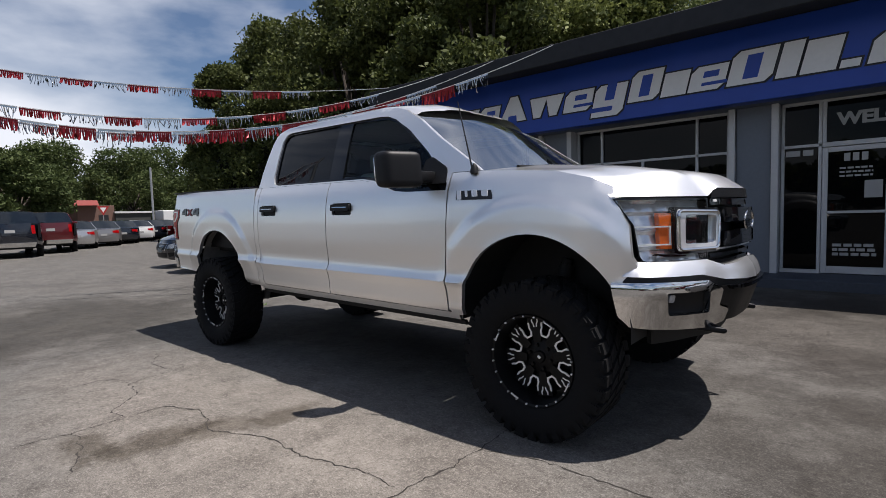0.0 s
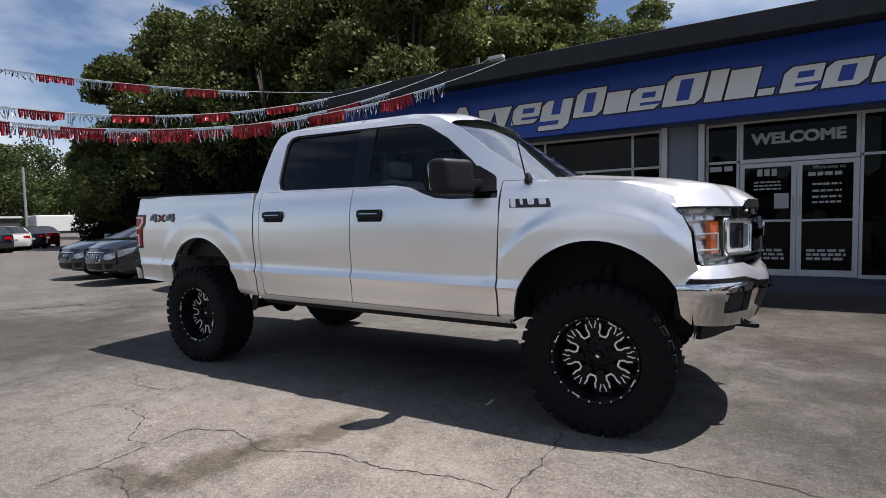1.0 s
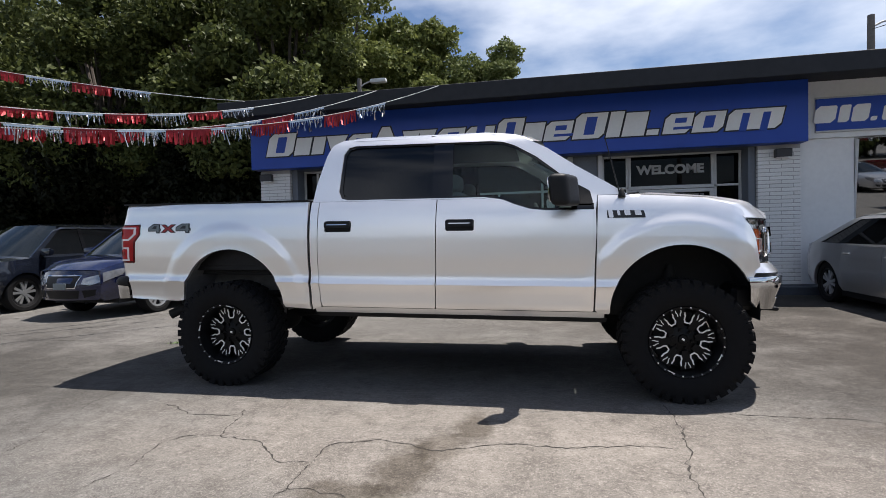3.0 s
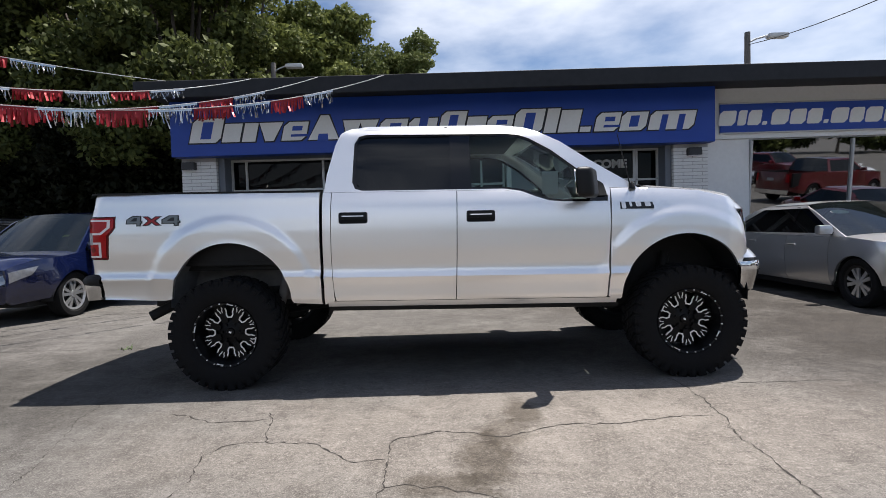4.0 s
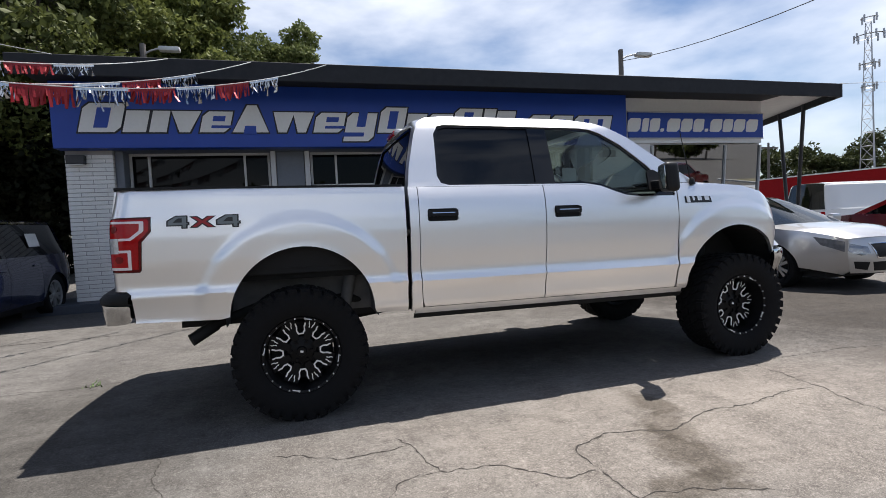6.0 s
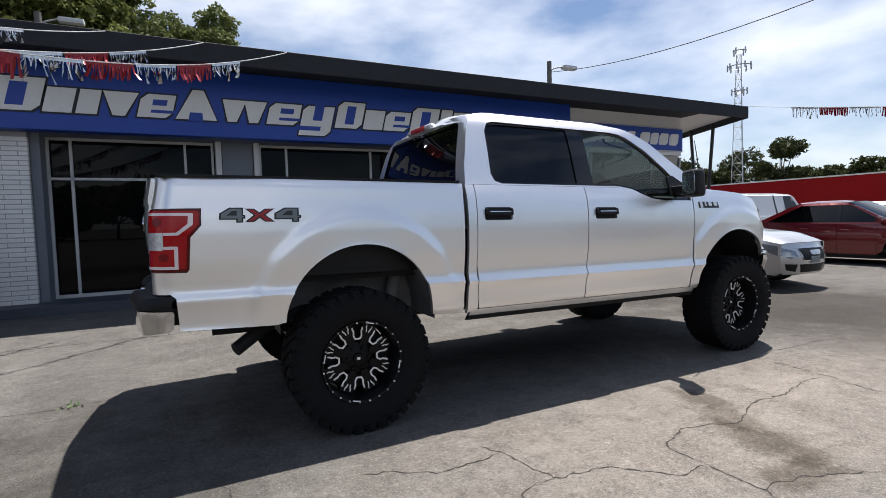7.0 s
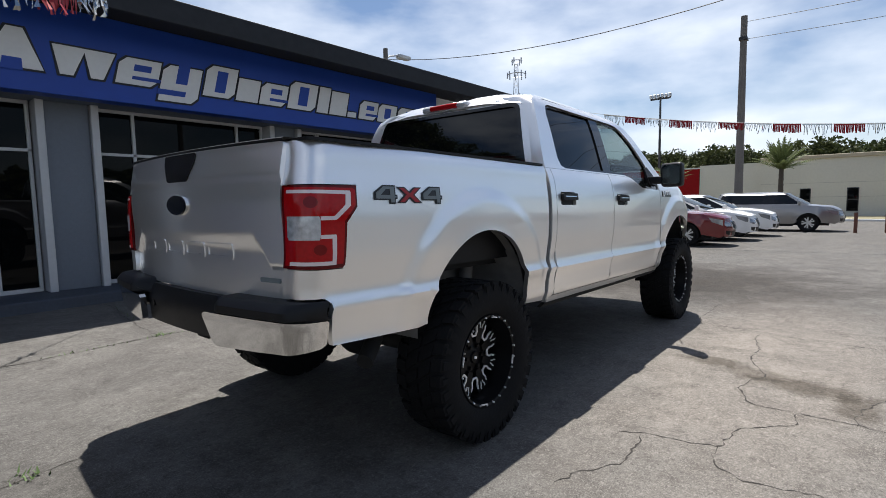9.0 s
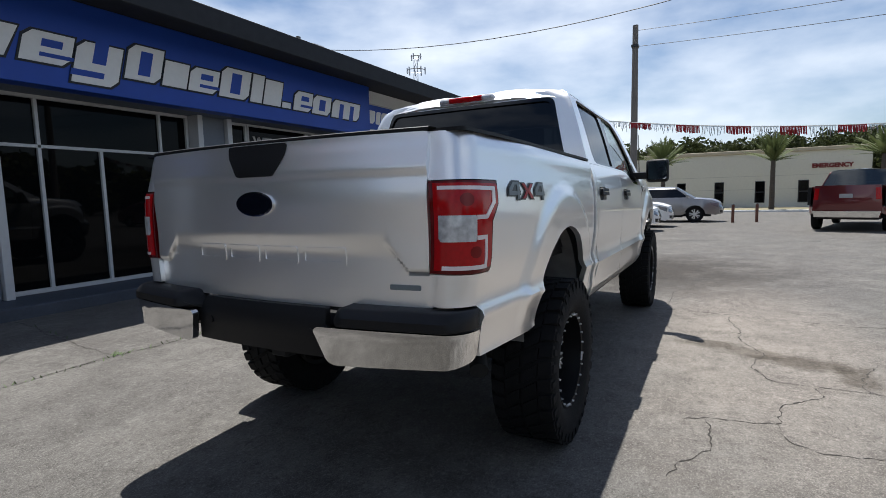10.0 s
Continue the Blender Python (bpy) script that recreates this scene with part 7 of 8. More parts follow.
house = tagged(empty_at("far_house", pose(-64, 17.2, 0)), "small far brick building with a red porch roof", "building")
M_FARWALL = material("far_brown_wall", (0.16, 0.09, 0.07), 0.8)
part("wall", one_box(-4, 1.4, -1.5, 1.9, 0, 3.2, bevel=0.03), M_FARWALL, house)
bm = plate(bmesh.new(), [(-4.4, 3.2), (2.2, 3.2), (1.6, 3.75), (-4.2, 3.95)], -1.9, 0.3)
part("roof", bm, material("far_red_roof", (0.20, 0.018, 0.012), 0.7), house)
part("window", one_box(1.401, 1.43, 0.4, 1.3, 1.2, 2.2), M_DARKFRAME, house)
shed = tagged(empty_at("far_shed", pose(-64, 20.8, 0)), "low dark building with a pale roof edge beyond the cars", "building")
part("wall", one_box(-4, 1.6, -1.7, 1.8, 0, 2.35), material("far_dark_wall", (0.05, 0.05, 0.048), 0.8), shed)
part("roof_edge", one_box(-4, 1.75, -1.8, 1.9, 2.352, 2.55), M_SOFFIT, shed)
trailer = tagged(empty_at("white_trailer", pose(-63, 28, 0)), "long white box trailer far behind the cars", "trailer")
part("body", one_box(-1.2, 1.2, -4.3, 4.6, 0.95, 2.6, bevel=0.05), M_WHITEWALL, trailer)
part("skirt", one_box(-1.15, 1.15, -3.9, 4.2, 0.7, 0.945), M_DARKFRAME, trailer)
for y in (-3.2, 2.6, 3.7):
    part("wheel", tube(bmesh.new(), (-1.1, y, 0.48), (1.1, y, 0.48), 0.48, n=18), M_TYRE, trailer)
give_way = tagged(empty_at("give_way_sign", pose(-50, 14.4, 0)), "small red and white triangular road sign on a post", "road sign")
part("post", tube(bmesh.new(), (0, 0, 0), (0, 0, 2.6), 0.035, n=8), M_GALV, give_way)
part("rim", plate(bmesh.new(), [(-0.45, 2.75), (0.0, 1.97), (0.45, 2.75)], 0.0, 0.03, pose(0.06, 0, 0, 0, 0, 90)), material("sign_red", (0.35, 0.015, 0.015), 0.5), give_way)
part("face", plate(bmesh.new(), [(-0.24, 2.64), (0.0, 2.22), (0.24, 2.64)], -0.008, -0.001, pose(0.06, 0, 0, 0, 0, 90)), M_SIGNWHITE, give_way)
# ---- poles, lamps, wires ----
def street_lamp(x, y, h, to, label):
    lamp = tagged(empty_at("street_lamp", pose(x, y, 0)), label, "street lamp", "street lamps")
    part("pole", tube(bmesh.new(), (0, 0, 0), (0, 0, h), 0.13, 0.09, n=10), M_WOODPOLE, lamp)
    part("arm", pipe(bmesh.new(), [(0, 0, h - 0.35), (to * 0.4, 0, h - 0.22), (to, 0, h - 0.12)], 0.03), M_GALV, lamp)
    bm = one_box(to * 0.95, to * 1.0 + math.copysign(0.62, to), -0.14, 0.14, h - 0.22, h - 0.06, bevel=0.06, seg=2)
    part("lamp_head", bm, M_SOFFIT, lamp, "pale lamp head", True)


street_lamp(-9.55, 17.9, 7.55, 0.5, "street lamp on a wooden pole behind the shop")
street_lamp(6.95, 15.6, 7.35, 0.7, "street lamp on a dark pole behind the shop")
pole = tagged(empty_at("utility_pole", pose(19.3, 5.5, 0)), "tall plain weathered wooden utility pole", "utility pole")
part("pole", tube(bmesh.new(), (0, 0, 0), (0, 0, 9.35), 0.19, 0.13, n=14), M_WOODPOLE, pole)
part("bracket", one_box(-0.2, 0.2, -0.16, 0.16, 8.3, 8.42), M_DARKFRAME, pole)
pole3 = tagged(empty_at("utility_pole", pose(5.28, -10.4, 0)), "weathered wooden utility pole across the lot", "utility pole")
part("pole", tube(bmesh.new(), (0, 0, 0), (0, 0, 9.0), 0.16, 0.12, n=10), M_WOODPOLE, pole3)
pole2 = tagged(empty_at("utility_pole", pose(51.5, 48.6, 0)), "far wooden utility pole with a cross arm", "utility pole")
part("pole", tube(bmesh.new(), (0, 0, 0), (0, 0, 9.0), 0.17, 0.12, n=10), M_WOODPOLE, pole2)
part("cross_arm", one_box(-1.5, 1.5, -0.06, 0.06, 8.3, 8.48), M_WOODPOLE, pole2)
for px, py, ph in ((-18.38, -5.8, 9.7), (-18.51, -4.36, 6.75), (-15.9, -6.41, 8.15)):
    post = tagged(empty_at("pennant_pole", pose(px, py, 0)), "steel pole that holds strings of pennants", "pole", "pennant poles")
    part("pole", tube(bmesh.new(), (0, 0, 0), (0, 0, ph), 0.07, n=10), M_GALV, post)
post = tagged(empty_at("pennant_pole", pose(9.6, -14.2, 0)), "steel pole that holds a string of pennants", "pole")
part("pole", tube(bmesh.new(), (0, 0, 0), (0, 0, 4.8), 0.07, n=10), M_GALV, post)
post = tagged(empty_at("thin_pole", pose(-48, 17.6, 0)), "thin pale pole beyond the far cars", "pole")
part("pole", tube(bmesh.new(), (0, 0, 0), (0, 0, 6.0), 0.09, n=8), M_GALV, post)
flood = tagged(empty_at("flood_light_mast", pose(49.4, 18.3, 0)), "tall mast with a row of flood lights", "flood light")
part("mast", tube(bmesh.new(), (0, 0, 0), (0, 0, 12.0), 0.16, 0.1, n=10), M_DARKFRAME, flood)
part("cross_bar", one_box(-0.1, 0.1, -1.0, 1.0, 11.75, 11.9), M_DARKFRAME, flood)
for k in range(6):
    y = -0.95 + 0.38 * k
    part("lamp_head", one_box(-0.2, 0.15, y - 0.13, y + 0.13, 11.91, 12.3, bevel=0.05), M_GALV, flood)

# lattice tower
tower = tagged(empty_at("radio_tower", pose(53.5, 38.4, 0)), "tall lattice radio tower with antennas", "radio tower")
bm = bmesh.new()
TH = 19.8
for s in (0, 120, 240):
    a, b = radians(s), radians(s + 120)
    for k in range(14):
        z0, z1 = TH * k / 14, TH * (k + 1) / 14
        r0, r1 = 0.95 - 0.65 * k / 14, 0.95 - 0.65 * (k + 1) / 14
        p0, p1 = (r0 * math.cos(a), r0 * math.sin(a), z0), (r1 * math.cos(a), r1 * math.sin(a), z1)
        tube(bm, p0, p1, 0.045, n=5)
        tube(bm, p0, (r1 * math.cos(b), r1 * math.sin(b), z1), 0.025, n=4)
        tube(bm, p1, (r1 * math.cos(b), r1 * math.sin(b), z1), 0.025, n=4)
part("lattice", bm, M_GALV, tower)
for z, rr, n in ((15.5, 0.8, 6), (18.4, 1.25, 9), (20.2, 0.7, 4), (13.2, 0.7, 4)):
    for k in range(n):
        a = k * math.tau / n
        part("antenna", one_box(rr * math.cos(a) - 0.06, rr * math.cos(a) + 0.06, rr * math.sin(a) - 0.06, rr * math.sin(a) + 0.06, z - 0.42, z + 0.36), M_GALV, tower)
    part("ring", lathe(bmesh.new(), [(rr - 0.05, -0.04), (rr + 0.05, 0.04)], 20, pose(0, 0, z, 90, 0, 0)), M_GALV, tower)


def wire(name, a, b, sag, label, r=0.012):
    a, b = Vector(a), Vector(b)
    pts = [a.lerp(b, t) - Vector((0, 0, sag * 4 * t * (1 - t))) for t in np.linspace(0, 1, 24)]
    return tagged(part(name, pipe(bmesh.new(), pts, r, 5), M_CABLE), label, "wire", "overhead wires")


wire("overhead_wire", (6.95, 15.6, 6.94), (5.28, -10.26, 8.72), 1.91, "dark overhead wire from a lamp pole")
wire("overhead_wire", (19.3, 5.5, 9.1), (10.0, -40.0, 8.6), 0.9, "dark overhead wire from a utility pole")
wire("overhead_wire", (19.3, 5.5, 8.35), (12.0, -40.0, 8.0), 0.8, "dark overhead wire from a utility pole")
wire("overhead_wire", (-9.55, 17.9, 7.3), (-40.0, 19.0, 7.6), 0.8, "dark overhead wire from a lamp pole")
for x, y in ((15.9, 1.2), (16.3, 0.35)):
    b = tagged(empty_at("bollard", pose(x, y, 0)), "short rusty steel bollard", "bollard", "bollards")
    part("post", tube(bmesh.new(), (0, 0, 0), (0, 0, 0.72), 0.055, n=12), material("rust", (0.14, 0.06, 0.04), 0.8, spread=0.4), b)
    part("cap", tube(bmesh.new(), (0, 0, 0.721), (0, 0, 0.76), 0.06, 0.03, n=12), M_DARKFRAME, b)

# ---- strings of pennants ----
M_REDFOIL = material("red_foil", (0.25, 0.006, 0.010), 0.36, 0.35, spread=0.3, grain=40, random_tint=0.4, island=True)
M_WHITEFOIL = material("silver_foil", (0.50, 0.50, 0.50), 0.14, 1.0, spread=0.45, grain=40, random_tint=0.4, island=True)
M_ROPE = material("white_cord", (0.6, 0.6, 0.58), 0.7)


def pennants(a, b, sag, t0, t1, seg, drop, label, rng):
    """A cord with fringes of foil, red and silver by turns."""
    a, b = Vector(a), Vector(b)
    length = (b - a).length

    def at(t):
        return a.lerp(b, t) - Vector((0, 0, sag * 4 * t * (1 - t)))

    st = tagged(empty_at("pennant_string"), label, "pennants", "pennant strings")
    part("cord", pipe(bmesh.new(), [at(t) for t in np.linspace(0, 1, 60)], 0.007, 5), M_ROPE, st)
    n = int((t1 - t0) * length / seg)
    across = (b - a).normalized().cross(Vector((0, 0, 1))).normalized()
    for k in range(n):
        c0, c1 = t0 + (t1 - t0) * k / n, t0 + (t1 - t0) * (k + 0.96) / n
        verts, faces = [], []
        red = k % 2
        m = 18
        ragged = rng.uniform(0.85, 1.1)
        way = (b - a).normalized()
        for i in range(m):
            p, q = at(c0 + (c1 - c0) * i / m), at(c0 + (c1 - c0) * (i + 1) / m)
            # red strips hang close together, silver ones as thin loose strands
            slim = rng.uniform(0.02, 0.10) if red else rng.uniform(0.22, 0.36)
            ps, qs = p.lerp(q, slim), q.lerp(p, slim)
            d = drop * ragged * (rng.uniform(0.80, 1.05) if red else rng.choice((0.5, 0.75, 0.95, 1.1, 1.25)))
            sw = across * rng.gauss(0, 0.02) + way * rng.gauss(0, 0.005 if red else 0.022)
            i0 = len(verts)
            head = Vector((0, 0, -0.03))
            verts += [p + Vector((0, 0, 0.01)), q + Vector((0, 0, 0.01)), q + head, p + head, qs + head, ps + head]
            mid = Vector((0, 0, -d * 0.55)) + sw * 0.5
            end = Vector((0, 0, -d)) + sw * 1.4 + across * rng.gauss(0, 0.02)
            tw = across * rng.gauss(0, 0.006 if red else 0.014)
            verts += [qs + mid + tw, ps + mid - tw, qs + end - tw, ps + end + tw]
            faces += [(i0, i0 + 1, i0 + 2, i0 + 3), (i0 + 5, i0 + 4, i0 + 6, i0 + 7), (i0 + 7, i0 + 6, i0 + 8, i0 + 9)]
        raw("red_fringe" if k % 2 else "silver_fringe", verts, faces, M_REDFOIL if k % 2 else M_WHITEFOIL, st)


rng = random.Random(21)
LAB = "sagging string of red and silver foil pennants"
pennants((-8.56, 8.32, 4.175), (-18.51, -4.36, 6.62), 0.96, 0.11, 0.99, 0.6, 0.16, LAB, rng)
pennants((-6.94, 8.32, 4.175), (-15.9, -6.41, 8.03), 2.66, 0.08, 0.99, 0.6, 0.15, LAB, rng)
pennants((-5.65, 8.32, 4.175), (-18.38, -5.8, 9.46), 3.50, 0.06, 0.99, 0.6, 0.16, LAB, rng)
pennants((-4.38, 8.32, 4.175), (-18.38, -5.8, 9.18), 3.46, 0.06, 0.99, 0.6, 0.21, LAB, rng)
pennants((7.9, 8.32, 4.185), (9.6, -14.2, 4.25), 1.35, 0.05, 0.99, 0.62, 0.22, "sagging string of red and silver foil pennants", rng)

# ---- trees ----
M_BARK = material("bark", (0.075, 0.06, 0.048), 0.9, spread=0.35, grain=14, bump=0.6, bump_scale=30)


def leaf_material(name, a, b):
    mat = material(name, a, 0.62, spread=0.0, second=b, random_tint=1.3, island=True, grain=0.35, blotch=0.12, spec=0.16)
    n, l = mat.node_tree.nodes, mat.node_tree.links
    bsdf, out = n["Principled BSDF"], n["Material Output"]
    tr, mix = n.new("ShaderNodeBsdfTranslucent"), n.new("ShaderNodeMixShader")
    mix.inputs["Fac"].default_value = 0.25
    col = bsdf.inputs["Base Color"].links[0].from_socket
    l.new(col, tr.inputs["Color"])
    l.new(bsdf.outputs["BSDF"], mix.inputs[1])
    l.new(tr.outputs["BSDF"], mix.inputs[2])
    l.new(mix.outputs["Shader"], out.inputs["Surface"])
    return mat


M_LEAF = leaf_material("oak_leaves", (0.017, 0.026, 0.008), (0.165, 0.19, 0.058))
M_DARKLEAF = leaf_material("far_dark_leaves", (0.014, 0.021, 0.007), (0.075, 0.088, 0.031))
# brighter copy of oak_leaves with the sunlight put into its colour
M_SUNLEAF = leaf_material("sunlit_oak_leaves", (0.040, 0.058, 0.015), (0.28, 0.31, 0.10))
M_FARLEAF = leaf_material("far_leaves", (0.028, 0.046, 0.014), (0.105, 0.132, 0.045))
# leaf colour darkened to stand for shade under the crowns
M_UNDERLEAF = leaf_material("shaded_undergrowth_leaves", (0.005, 0.007, 0.003), (0.018, 0.021, 0.009))
M_LEAF2 = leaf_material("light_leaves", (0.045, 0.07, 0.02), (0.22, 0.25, 0.09))
M_FROND = leaf_material("palm_fronds", (0.05, 0.075, 0.025), (0.13, 0.15, 0.06))


def leaves(name, centres, radii, per, size, mat, parent, seed):
    """A crown: many small leaf sprays spread through lobes, thicker towards their outsides."""
    g = np.random.default_rng(seed)
    pts = []
    for c, r in zip(centres, radii):
        d = g.normal(size=(per, 3))
        d /= np.linalg.norm(d, axis=1)[:, None]
        rad = g.uniform(0.25, 1.0, per) ** 0.45 * (1 + 0.14 * np.sin(d[:, 0] * 7 + c[0]) + 0.12 * np.sin(d[:, 2] * 9 + c[1] * 3))
        pts.append(np.array(c) + d * rad[:, None] * np.array(r))
    p = np.concatenate(pts)
    n = len(p)
    a, b = g.normal(size=(n, 3)), g.normal(size=(n, 3))
    a /= np.linalg.norm(a, axis=1)[:, None]
    b -= (a * b).sum(1)[:, None] * a
    b /= np.linalg.norm(b, axis=1)[:, None]
    s = size * g.uniform(0.55, 1.35, n)[:, None]
    # a bent leaf spray: two blades sharing a spine
    c = np.cross(a, b)
    v = np.stack([p - a * s, p + b * s * 0.55 + c * s * 0.15, p + a * s, p - b * s * 0.55 + c * s * 0.15], 1).reshape(-1, 3)
    me = bpy.data.meshes.new(name)
    me.vertices.add(4 * n)
    me.vertices.foreach_set("co", v.ravel())
    me.loops.add(6 * n)
    idx = (np.arange(n) * 4)[:, None] + np.array([0, 1, 2, 0, 2, 3])
    me.loops.foreach_set("vertex_index", idx.ravel())
    me.polygons.add(2 * n)
    me.polygons.foreach_set("loop_start", np.arange(2 * n) * 3)
    me.update(calc_edges=True)
    me.materials.append(mat)
    ob = new(name, me)
    ob.parent = parent
    return ob


def tree(x, y, h, spread, base, seed, label, mat=M_LEAF, lobes=15, per=950, size=0.23, group="trees"):
    """A trunk with limbs that carry lobes of leaves from the height base up to h."""
    rg = random.Random(seed)
    t = tagged(empty_at("tree", pose(x, y, 0)), label, "tree", group)
    bm = bmesh.new()
    fork = base + (h - base) * 0.2
    tube(bm, (0, 0, -0.1), (0.1, 0.05, fork), h * 0.03, h * 0.02, n=10)
    cs, rs = [], []
    for k in range(lobes):
        f = k / lobes
        ang = k * 2.4 + rg.uniform(-0.3, 0.3)
        z = base + (h - base) * (0.15 + 0.75 * rg.random() if k else 0.85)
        reach = spread * (0.25 + 0.62 * math.sin(math.pi * min(1, max(0.08, (z - base) / (h - base)) * 0.9 + 0.12)) * rg.uniform(0.55, 1.05))
        c = (reach * math.cos(ang), reach * math.sin(ang), z)
        rr = spread * rg.uniform(0.26, 0.42) * (15 / max(15, lobes)) ** 0.16
        cs.append(c)
        rs.append((rr, rr, rr * rg.uniform(0.65, 0.9)))
        tube(bm, (0.1, 0.05, fork * rg.uniform(0.85, 1.0)), (c[0] * 0.9, c[1] * 0.9, c[2]), h * 0.011, h * 0.003, n=6)
    part("trunk", bm, M_BARK, t)
    leaves("crown", cs, rs, per, size, mat, t, seed)
    return t


# rear oaks nearest the shop take the leaf copy with painted-in sunlight
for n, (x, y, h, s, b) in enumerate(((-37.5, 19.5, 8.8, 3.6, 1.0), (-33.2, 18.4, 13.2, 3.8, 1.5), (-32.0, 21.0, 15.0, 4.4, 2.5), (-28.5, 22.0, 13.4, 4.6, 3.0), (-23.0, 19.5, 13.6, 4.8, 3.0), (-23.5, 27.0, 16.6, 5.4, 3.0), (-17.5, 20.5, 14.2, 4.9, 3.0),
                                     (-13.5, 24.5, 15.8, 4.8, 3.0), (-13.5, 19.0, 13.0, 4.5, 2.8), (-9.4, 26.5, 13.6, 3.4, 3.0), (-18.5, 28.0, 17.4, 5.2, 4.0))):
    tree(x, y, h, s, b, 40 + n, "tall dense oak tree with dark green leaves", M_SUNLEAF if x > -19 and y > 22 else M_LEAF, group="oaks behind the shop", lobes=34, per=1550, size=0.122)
tree(-5.6, 26.0, 11.9, 3.0, 4.0, 60, "rounded light green tree behind the shop roof", M_LEAF2, lobes=20, per=2000, size=0.09, group="oaks behind the shop")
# undergrowth beneath the oaks, near-black so the crowns' shade is in its colour
bush = tagged(empty_at("undergrowth", pose(0, 0, 0)), "dense undergrowth beneath the oak trees, shade put into its leaf colour", "bushes", kind="stuff")
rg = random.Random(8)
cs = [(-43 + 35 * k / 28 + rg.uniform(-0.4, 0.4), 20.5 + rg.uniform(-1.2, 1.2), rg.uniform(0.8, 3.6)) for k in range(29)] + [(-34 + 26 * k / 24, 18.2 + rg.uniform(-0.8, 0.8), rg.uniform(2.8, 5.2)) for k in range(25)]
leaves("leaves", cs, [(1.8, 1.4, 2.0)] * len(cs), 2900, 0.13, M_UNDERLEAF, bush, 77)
# far trees to the west
for n, (x, y, h, s) in enumerate(((-70, 8, 9.5, 6), (-78, 16, 11, 7), (-72, 24, 10, 6), (-84, 30, 12, 8), (-70, 36, 11, 7), (-60, 40, 12, 7), (-80, -2, 10, 7), (-52, 38, 12, 6), (-58, 10, 7.5, 5), (-90, 12, 12, 8), (-47, 32, 11, 5.5))):
    tree(x, y, h, s, 1.2, 90 + n, "far broad green tree at the edge of the lot", M_FARLEAF, lobes=15, per=1800, size=0.17, group="far trees")
# far trees to the east
for n, (x, y, h, s) in enumerate(((64, 39.8, 10.6, 4.2), (60, 46.5, 7.2, 3.4), (66, 36, 6.3, 4), (70, 30, 7.2, 4), (66, 24, 7.4, 4.5), (62, 17, 6.8, 4.5), (60, 9, 6.6, 4.5), (62, 1, 6.4, 4.5), (60, -6, 6.6, 4.5), (64, -14, 7.2, 5), (72, 50, 11, 5), (58, 52, 9, 5), (40, 48, 8, 4.5), (46, 60, 9, 5), (56, 4.5, 6.3, 4.6), (57, -2.5, 6.5, 4.6), (58, -10, 6.6, 4.8), (57, 13, 6.5, 4.6), (60, 20.5, 7.0, 4.6), (64, 28, 7.0, 4.6))):
    tree(x, y, h, s, 1.5, 120 + n, "far dark tree behind the low buildings", M_DARKLEAF, lobes=14, per=640, size=0.22, group="far trees")
# unseen trees added behind the camera's way, for paint and glass to reflect
for n in range(14):
    tree(-46 + 8.2 * n, -52 + 3 * math.sin(n * 2.1), 6.0 + 1.2 * math.sin(n * 1.7), 5.5, 0.8, 150 + n, "unseen tree added across the street for reflections", M_LEAF, lobes=11, per=420, size=0.5, group="street trees")


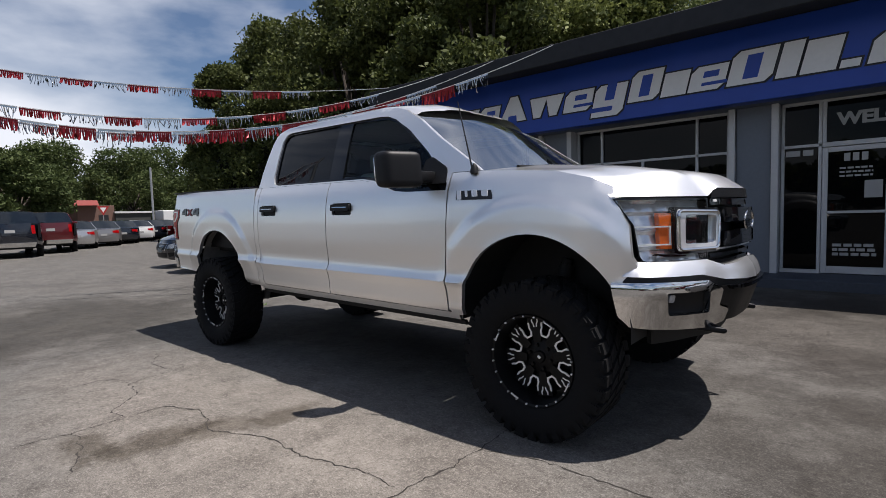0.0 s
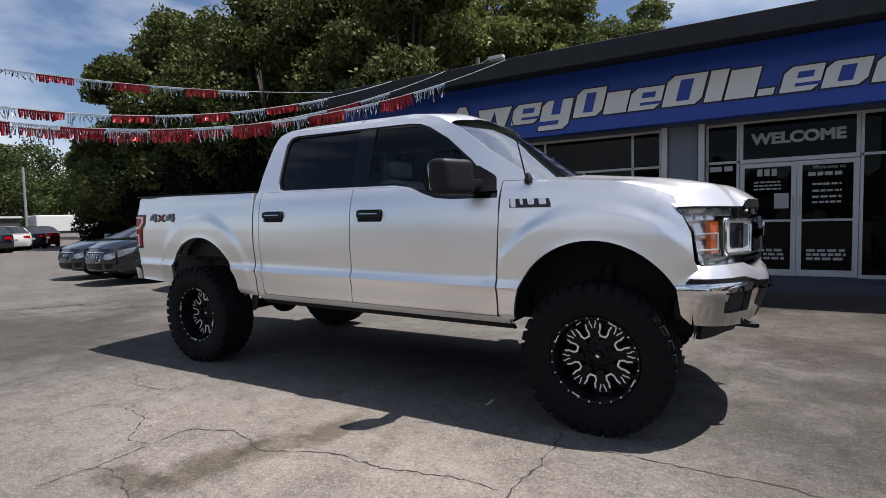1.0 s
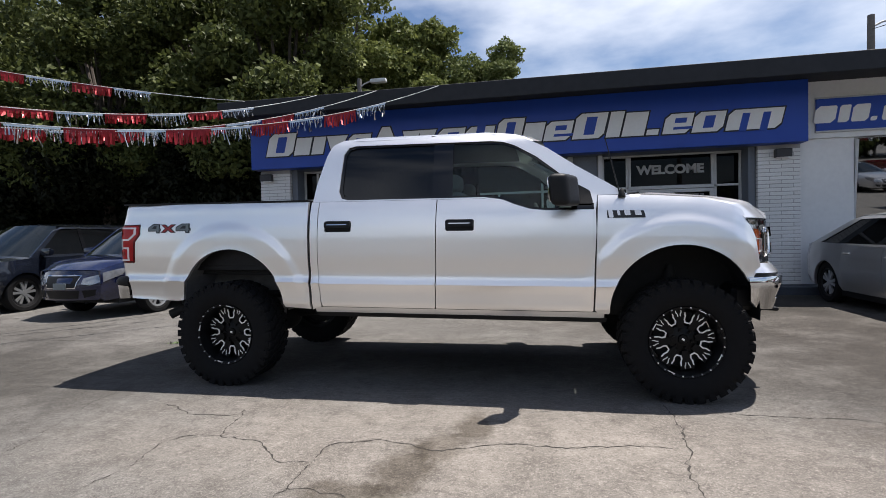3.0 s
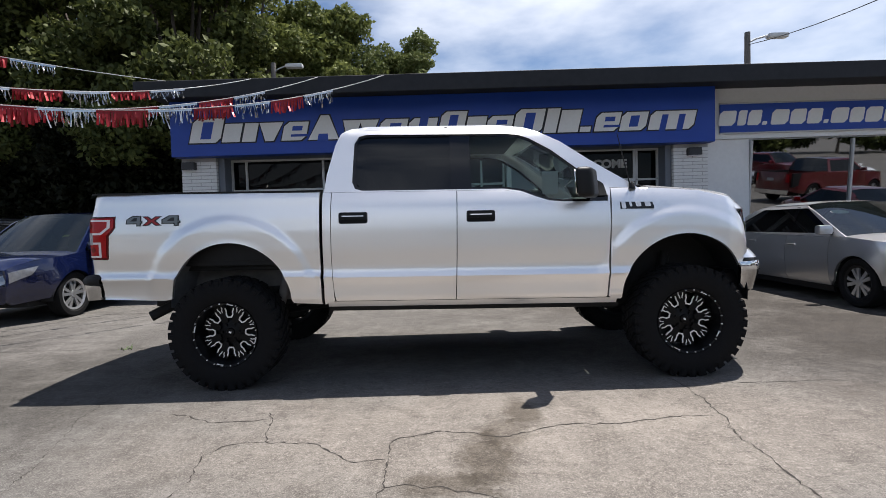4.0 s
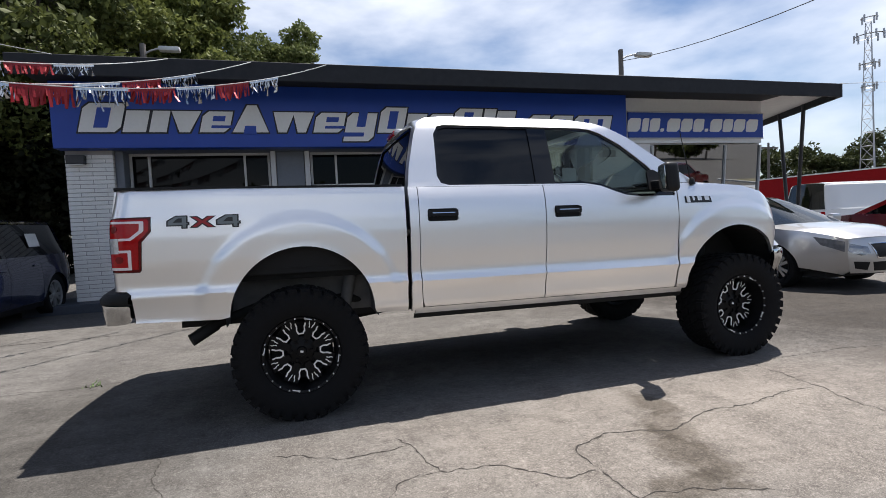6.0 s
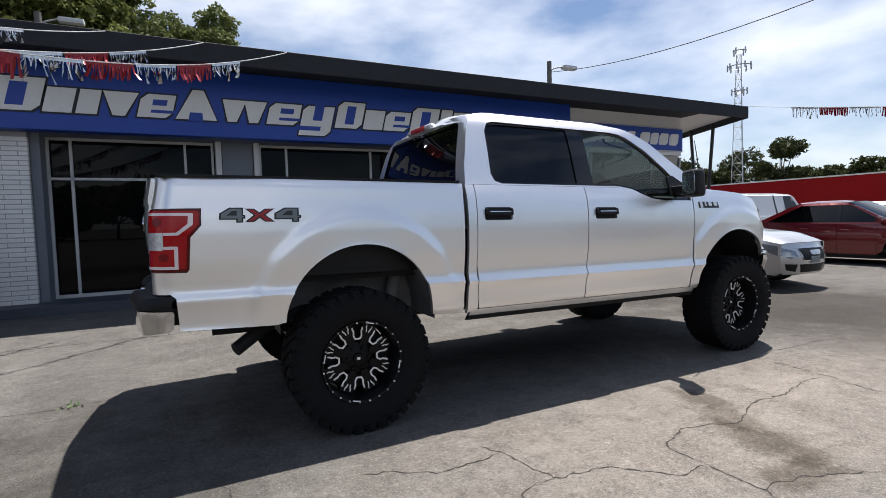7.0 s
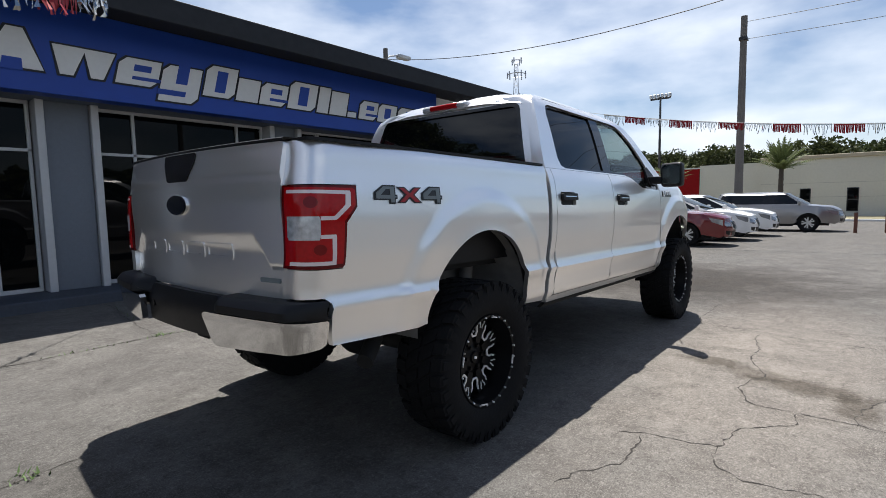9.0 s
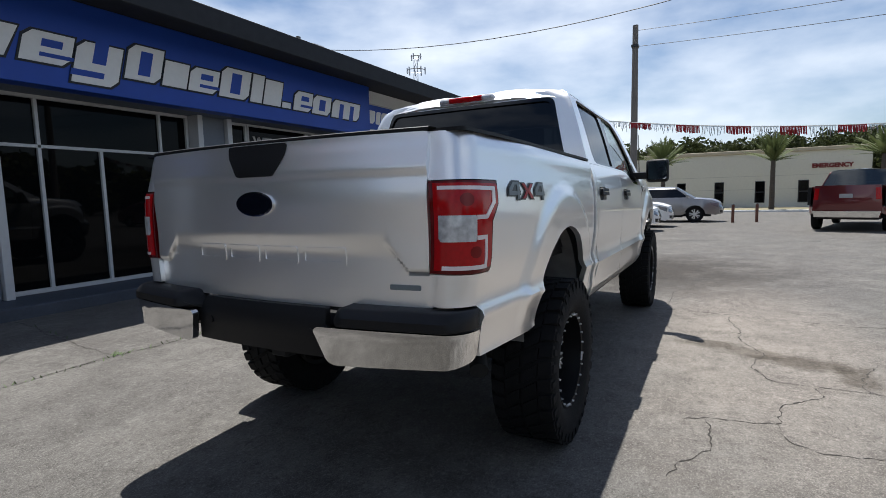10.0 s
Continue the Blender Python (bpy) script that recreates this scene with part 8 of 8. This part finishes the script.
def palm(x, y, h, seed):
    t = tagged(empty_at("palm_tree", pose(x, y, 0)), "young palm tree with arching green fronds", "palm tree", "palm trees")
    rg = random.Random(seed)
    bm = tube(bmesh.new(), (0, 0, 0), (0.0, 0, h * 0.60), 0.15, 0.12, n=12)
    for k in range(9):
        z = h * (0.04 + 0.06 * k)
        tube(bm, (0, 0, z), (0, 0, z + 0.12), 0.175 - 0.003 * k, 0.14 - 0.003 * k, n=12)
    part("trunk", bm, M_BARK, t)
    for k in range(34):
        a, up = k * 2.4, rg.uniform(0.25, 1.45)
        ln = h * rg.uniform(0.38, 0.47)
        verts, faces = [], []
        n_rib = 20
        for s in range(n_rib):
            f = s / (n_rib - 1)
            r = ln * f * (math.cos(up) * 0.9 + 0.12 * f)
            z = h * 0.59 + ln * (math.sin(up) * f - 0.30 * f * f * (0.4 + 0.6 * math.cos(up)))
            verts.append(Vector((r * math.cos(a), r * math.sin(a), z)))
        d, sd = Vector((math.cos(a), math.sin(a), 0.2)), Vector((-math.sin(a), math.cos(a), 0))
        for s in range(n_rib - 1):
            f = s / (n_rib - 1)
            for sg in (-1, 1):
                w = 0.26 * math.sin(math.pi * min(1, 0.12 + f * 0.86)) * rg.uniform(0.8, 1.1)
                verts.append(verts[s] + sd * sg * w + d * w * 0.7 - Vector((0, 0, 0.35 * w)))
                faces.append((s, s + 1, len(verts) - 1))
        raw("frond", verts, faces, M_FROND, t)
    return t


palm(29.0, -1.1, 5.0, 1)
palm(29.0, 5.0, 5.0, 2)
palm(29.0, 11.2, 4.2, 3)
palm(29.0, -6.3, 5.2, 4)
M_VERGE = material("dry_grass", (0.16, 0.15, 0.07), 0.9, spread=0.4, grain=5, blotch=0.8, bump=0.4, second=(0.26, 0.23, 0.15))
tagged(part("verge", one_box(26.8, 33.6, -12, 24, -0.1, 0.05, bevel=0.02), M_VERGE), "strip of dry grass before the low buildings", "grass verge", kind="structure")
tagged(part("kerb", one_box(26.6, 26.79, -12, 24, -0.1, 0.12, bevel=0.02), M_SOFFIT), "pale concrete kerb along the grass strip", "kerb", kind="structure")
# weeds in the paving joints
verts, faces = [], []
rg = random.Random(4)
for x, y in [(-5.3 + rg.gauss(0, 0.05), 6.42 + rg.gauss(0, 0.04)) for _ in range(24)] + [(-6.3 + 0.04 * k, 6.375 + rg.gauss(0, 0.02)) for k in range(50)] + [(-5.2 + 0.015 * k, 7.5 + 0.1 * k + rg.gauss(0, 0.02)) for k in range(10)] + [(-6.9 + rg.gauss(0, 0.06), 3.94 + rg.gauss(0, 0.03)) for _ in range(26)]:
    a = rg.uniform(0, math.tau)
    hgt = rg.uniform(0.012, 0.038)
    k = len(verts)
    verts += [(x, y, 0.0), (x + 0.012 * math.cos(a), y + 0.012 * math.sin(a), 0.0), (x + 0.03 * math.cos(a + 1), y + 0.03 * math.sin(a + 1), hgt)]
    faces.append((k, k + 1, k + 2))
tagged(raw("weeds", verts, faces, M_WEED), "small green weeds in the paving cracks", "weeds", kind="stuff")
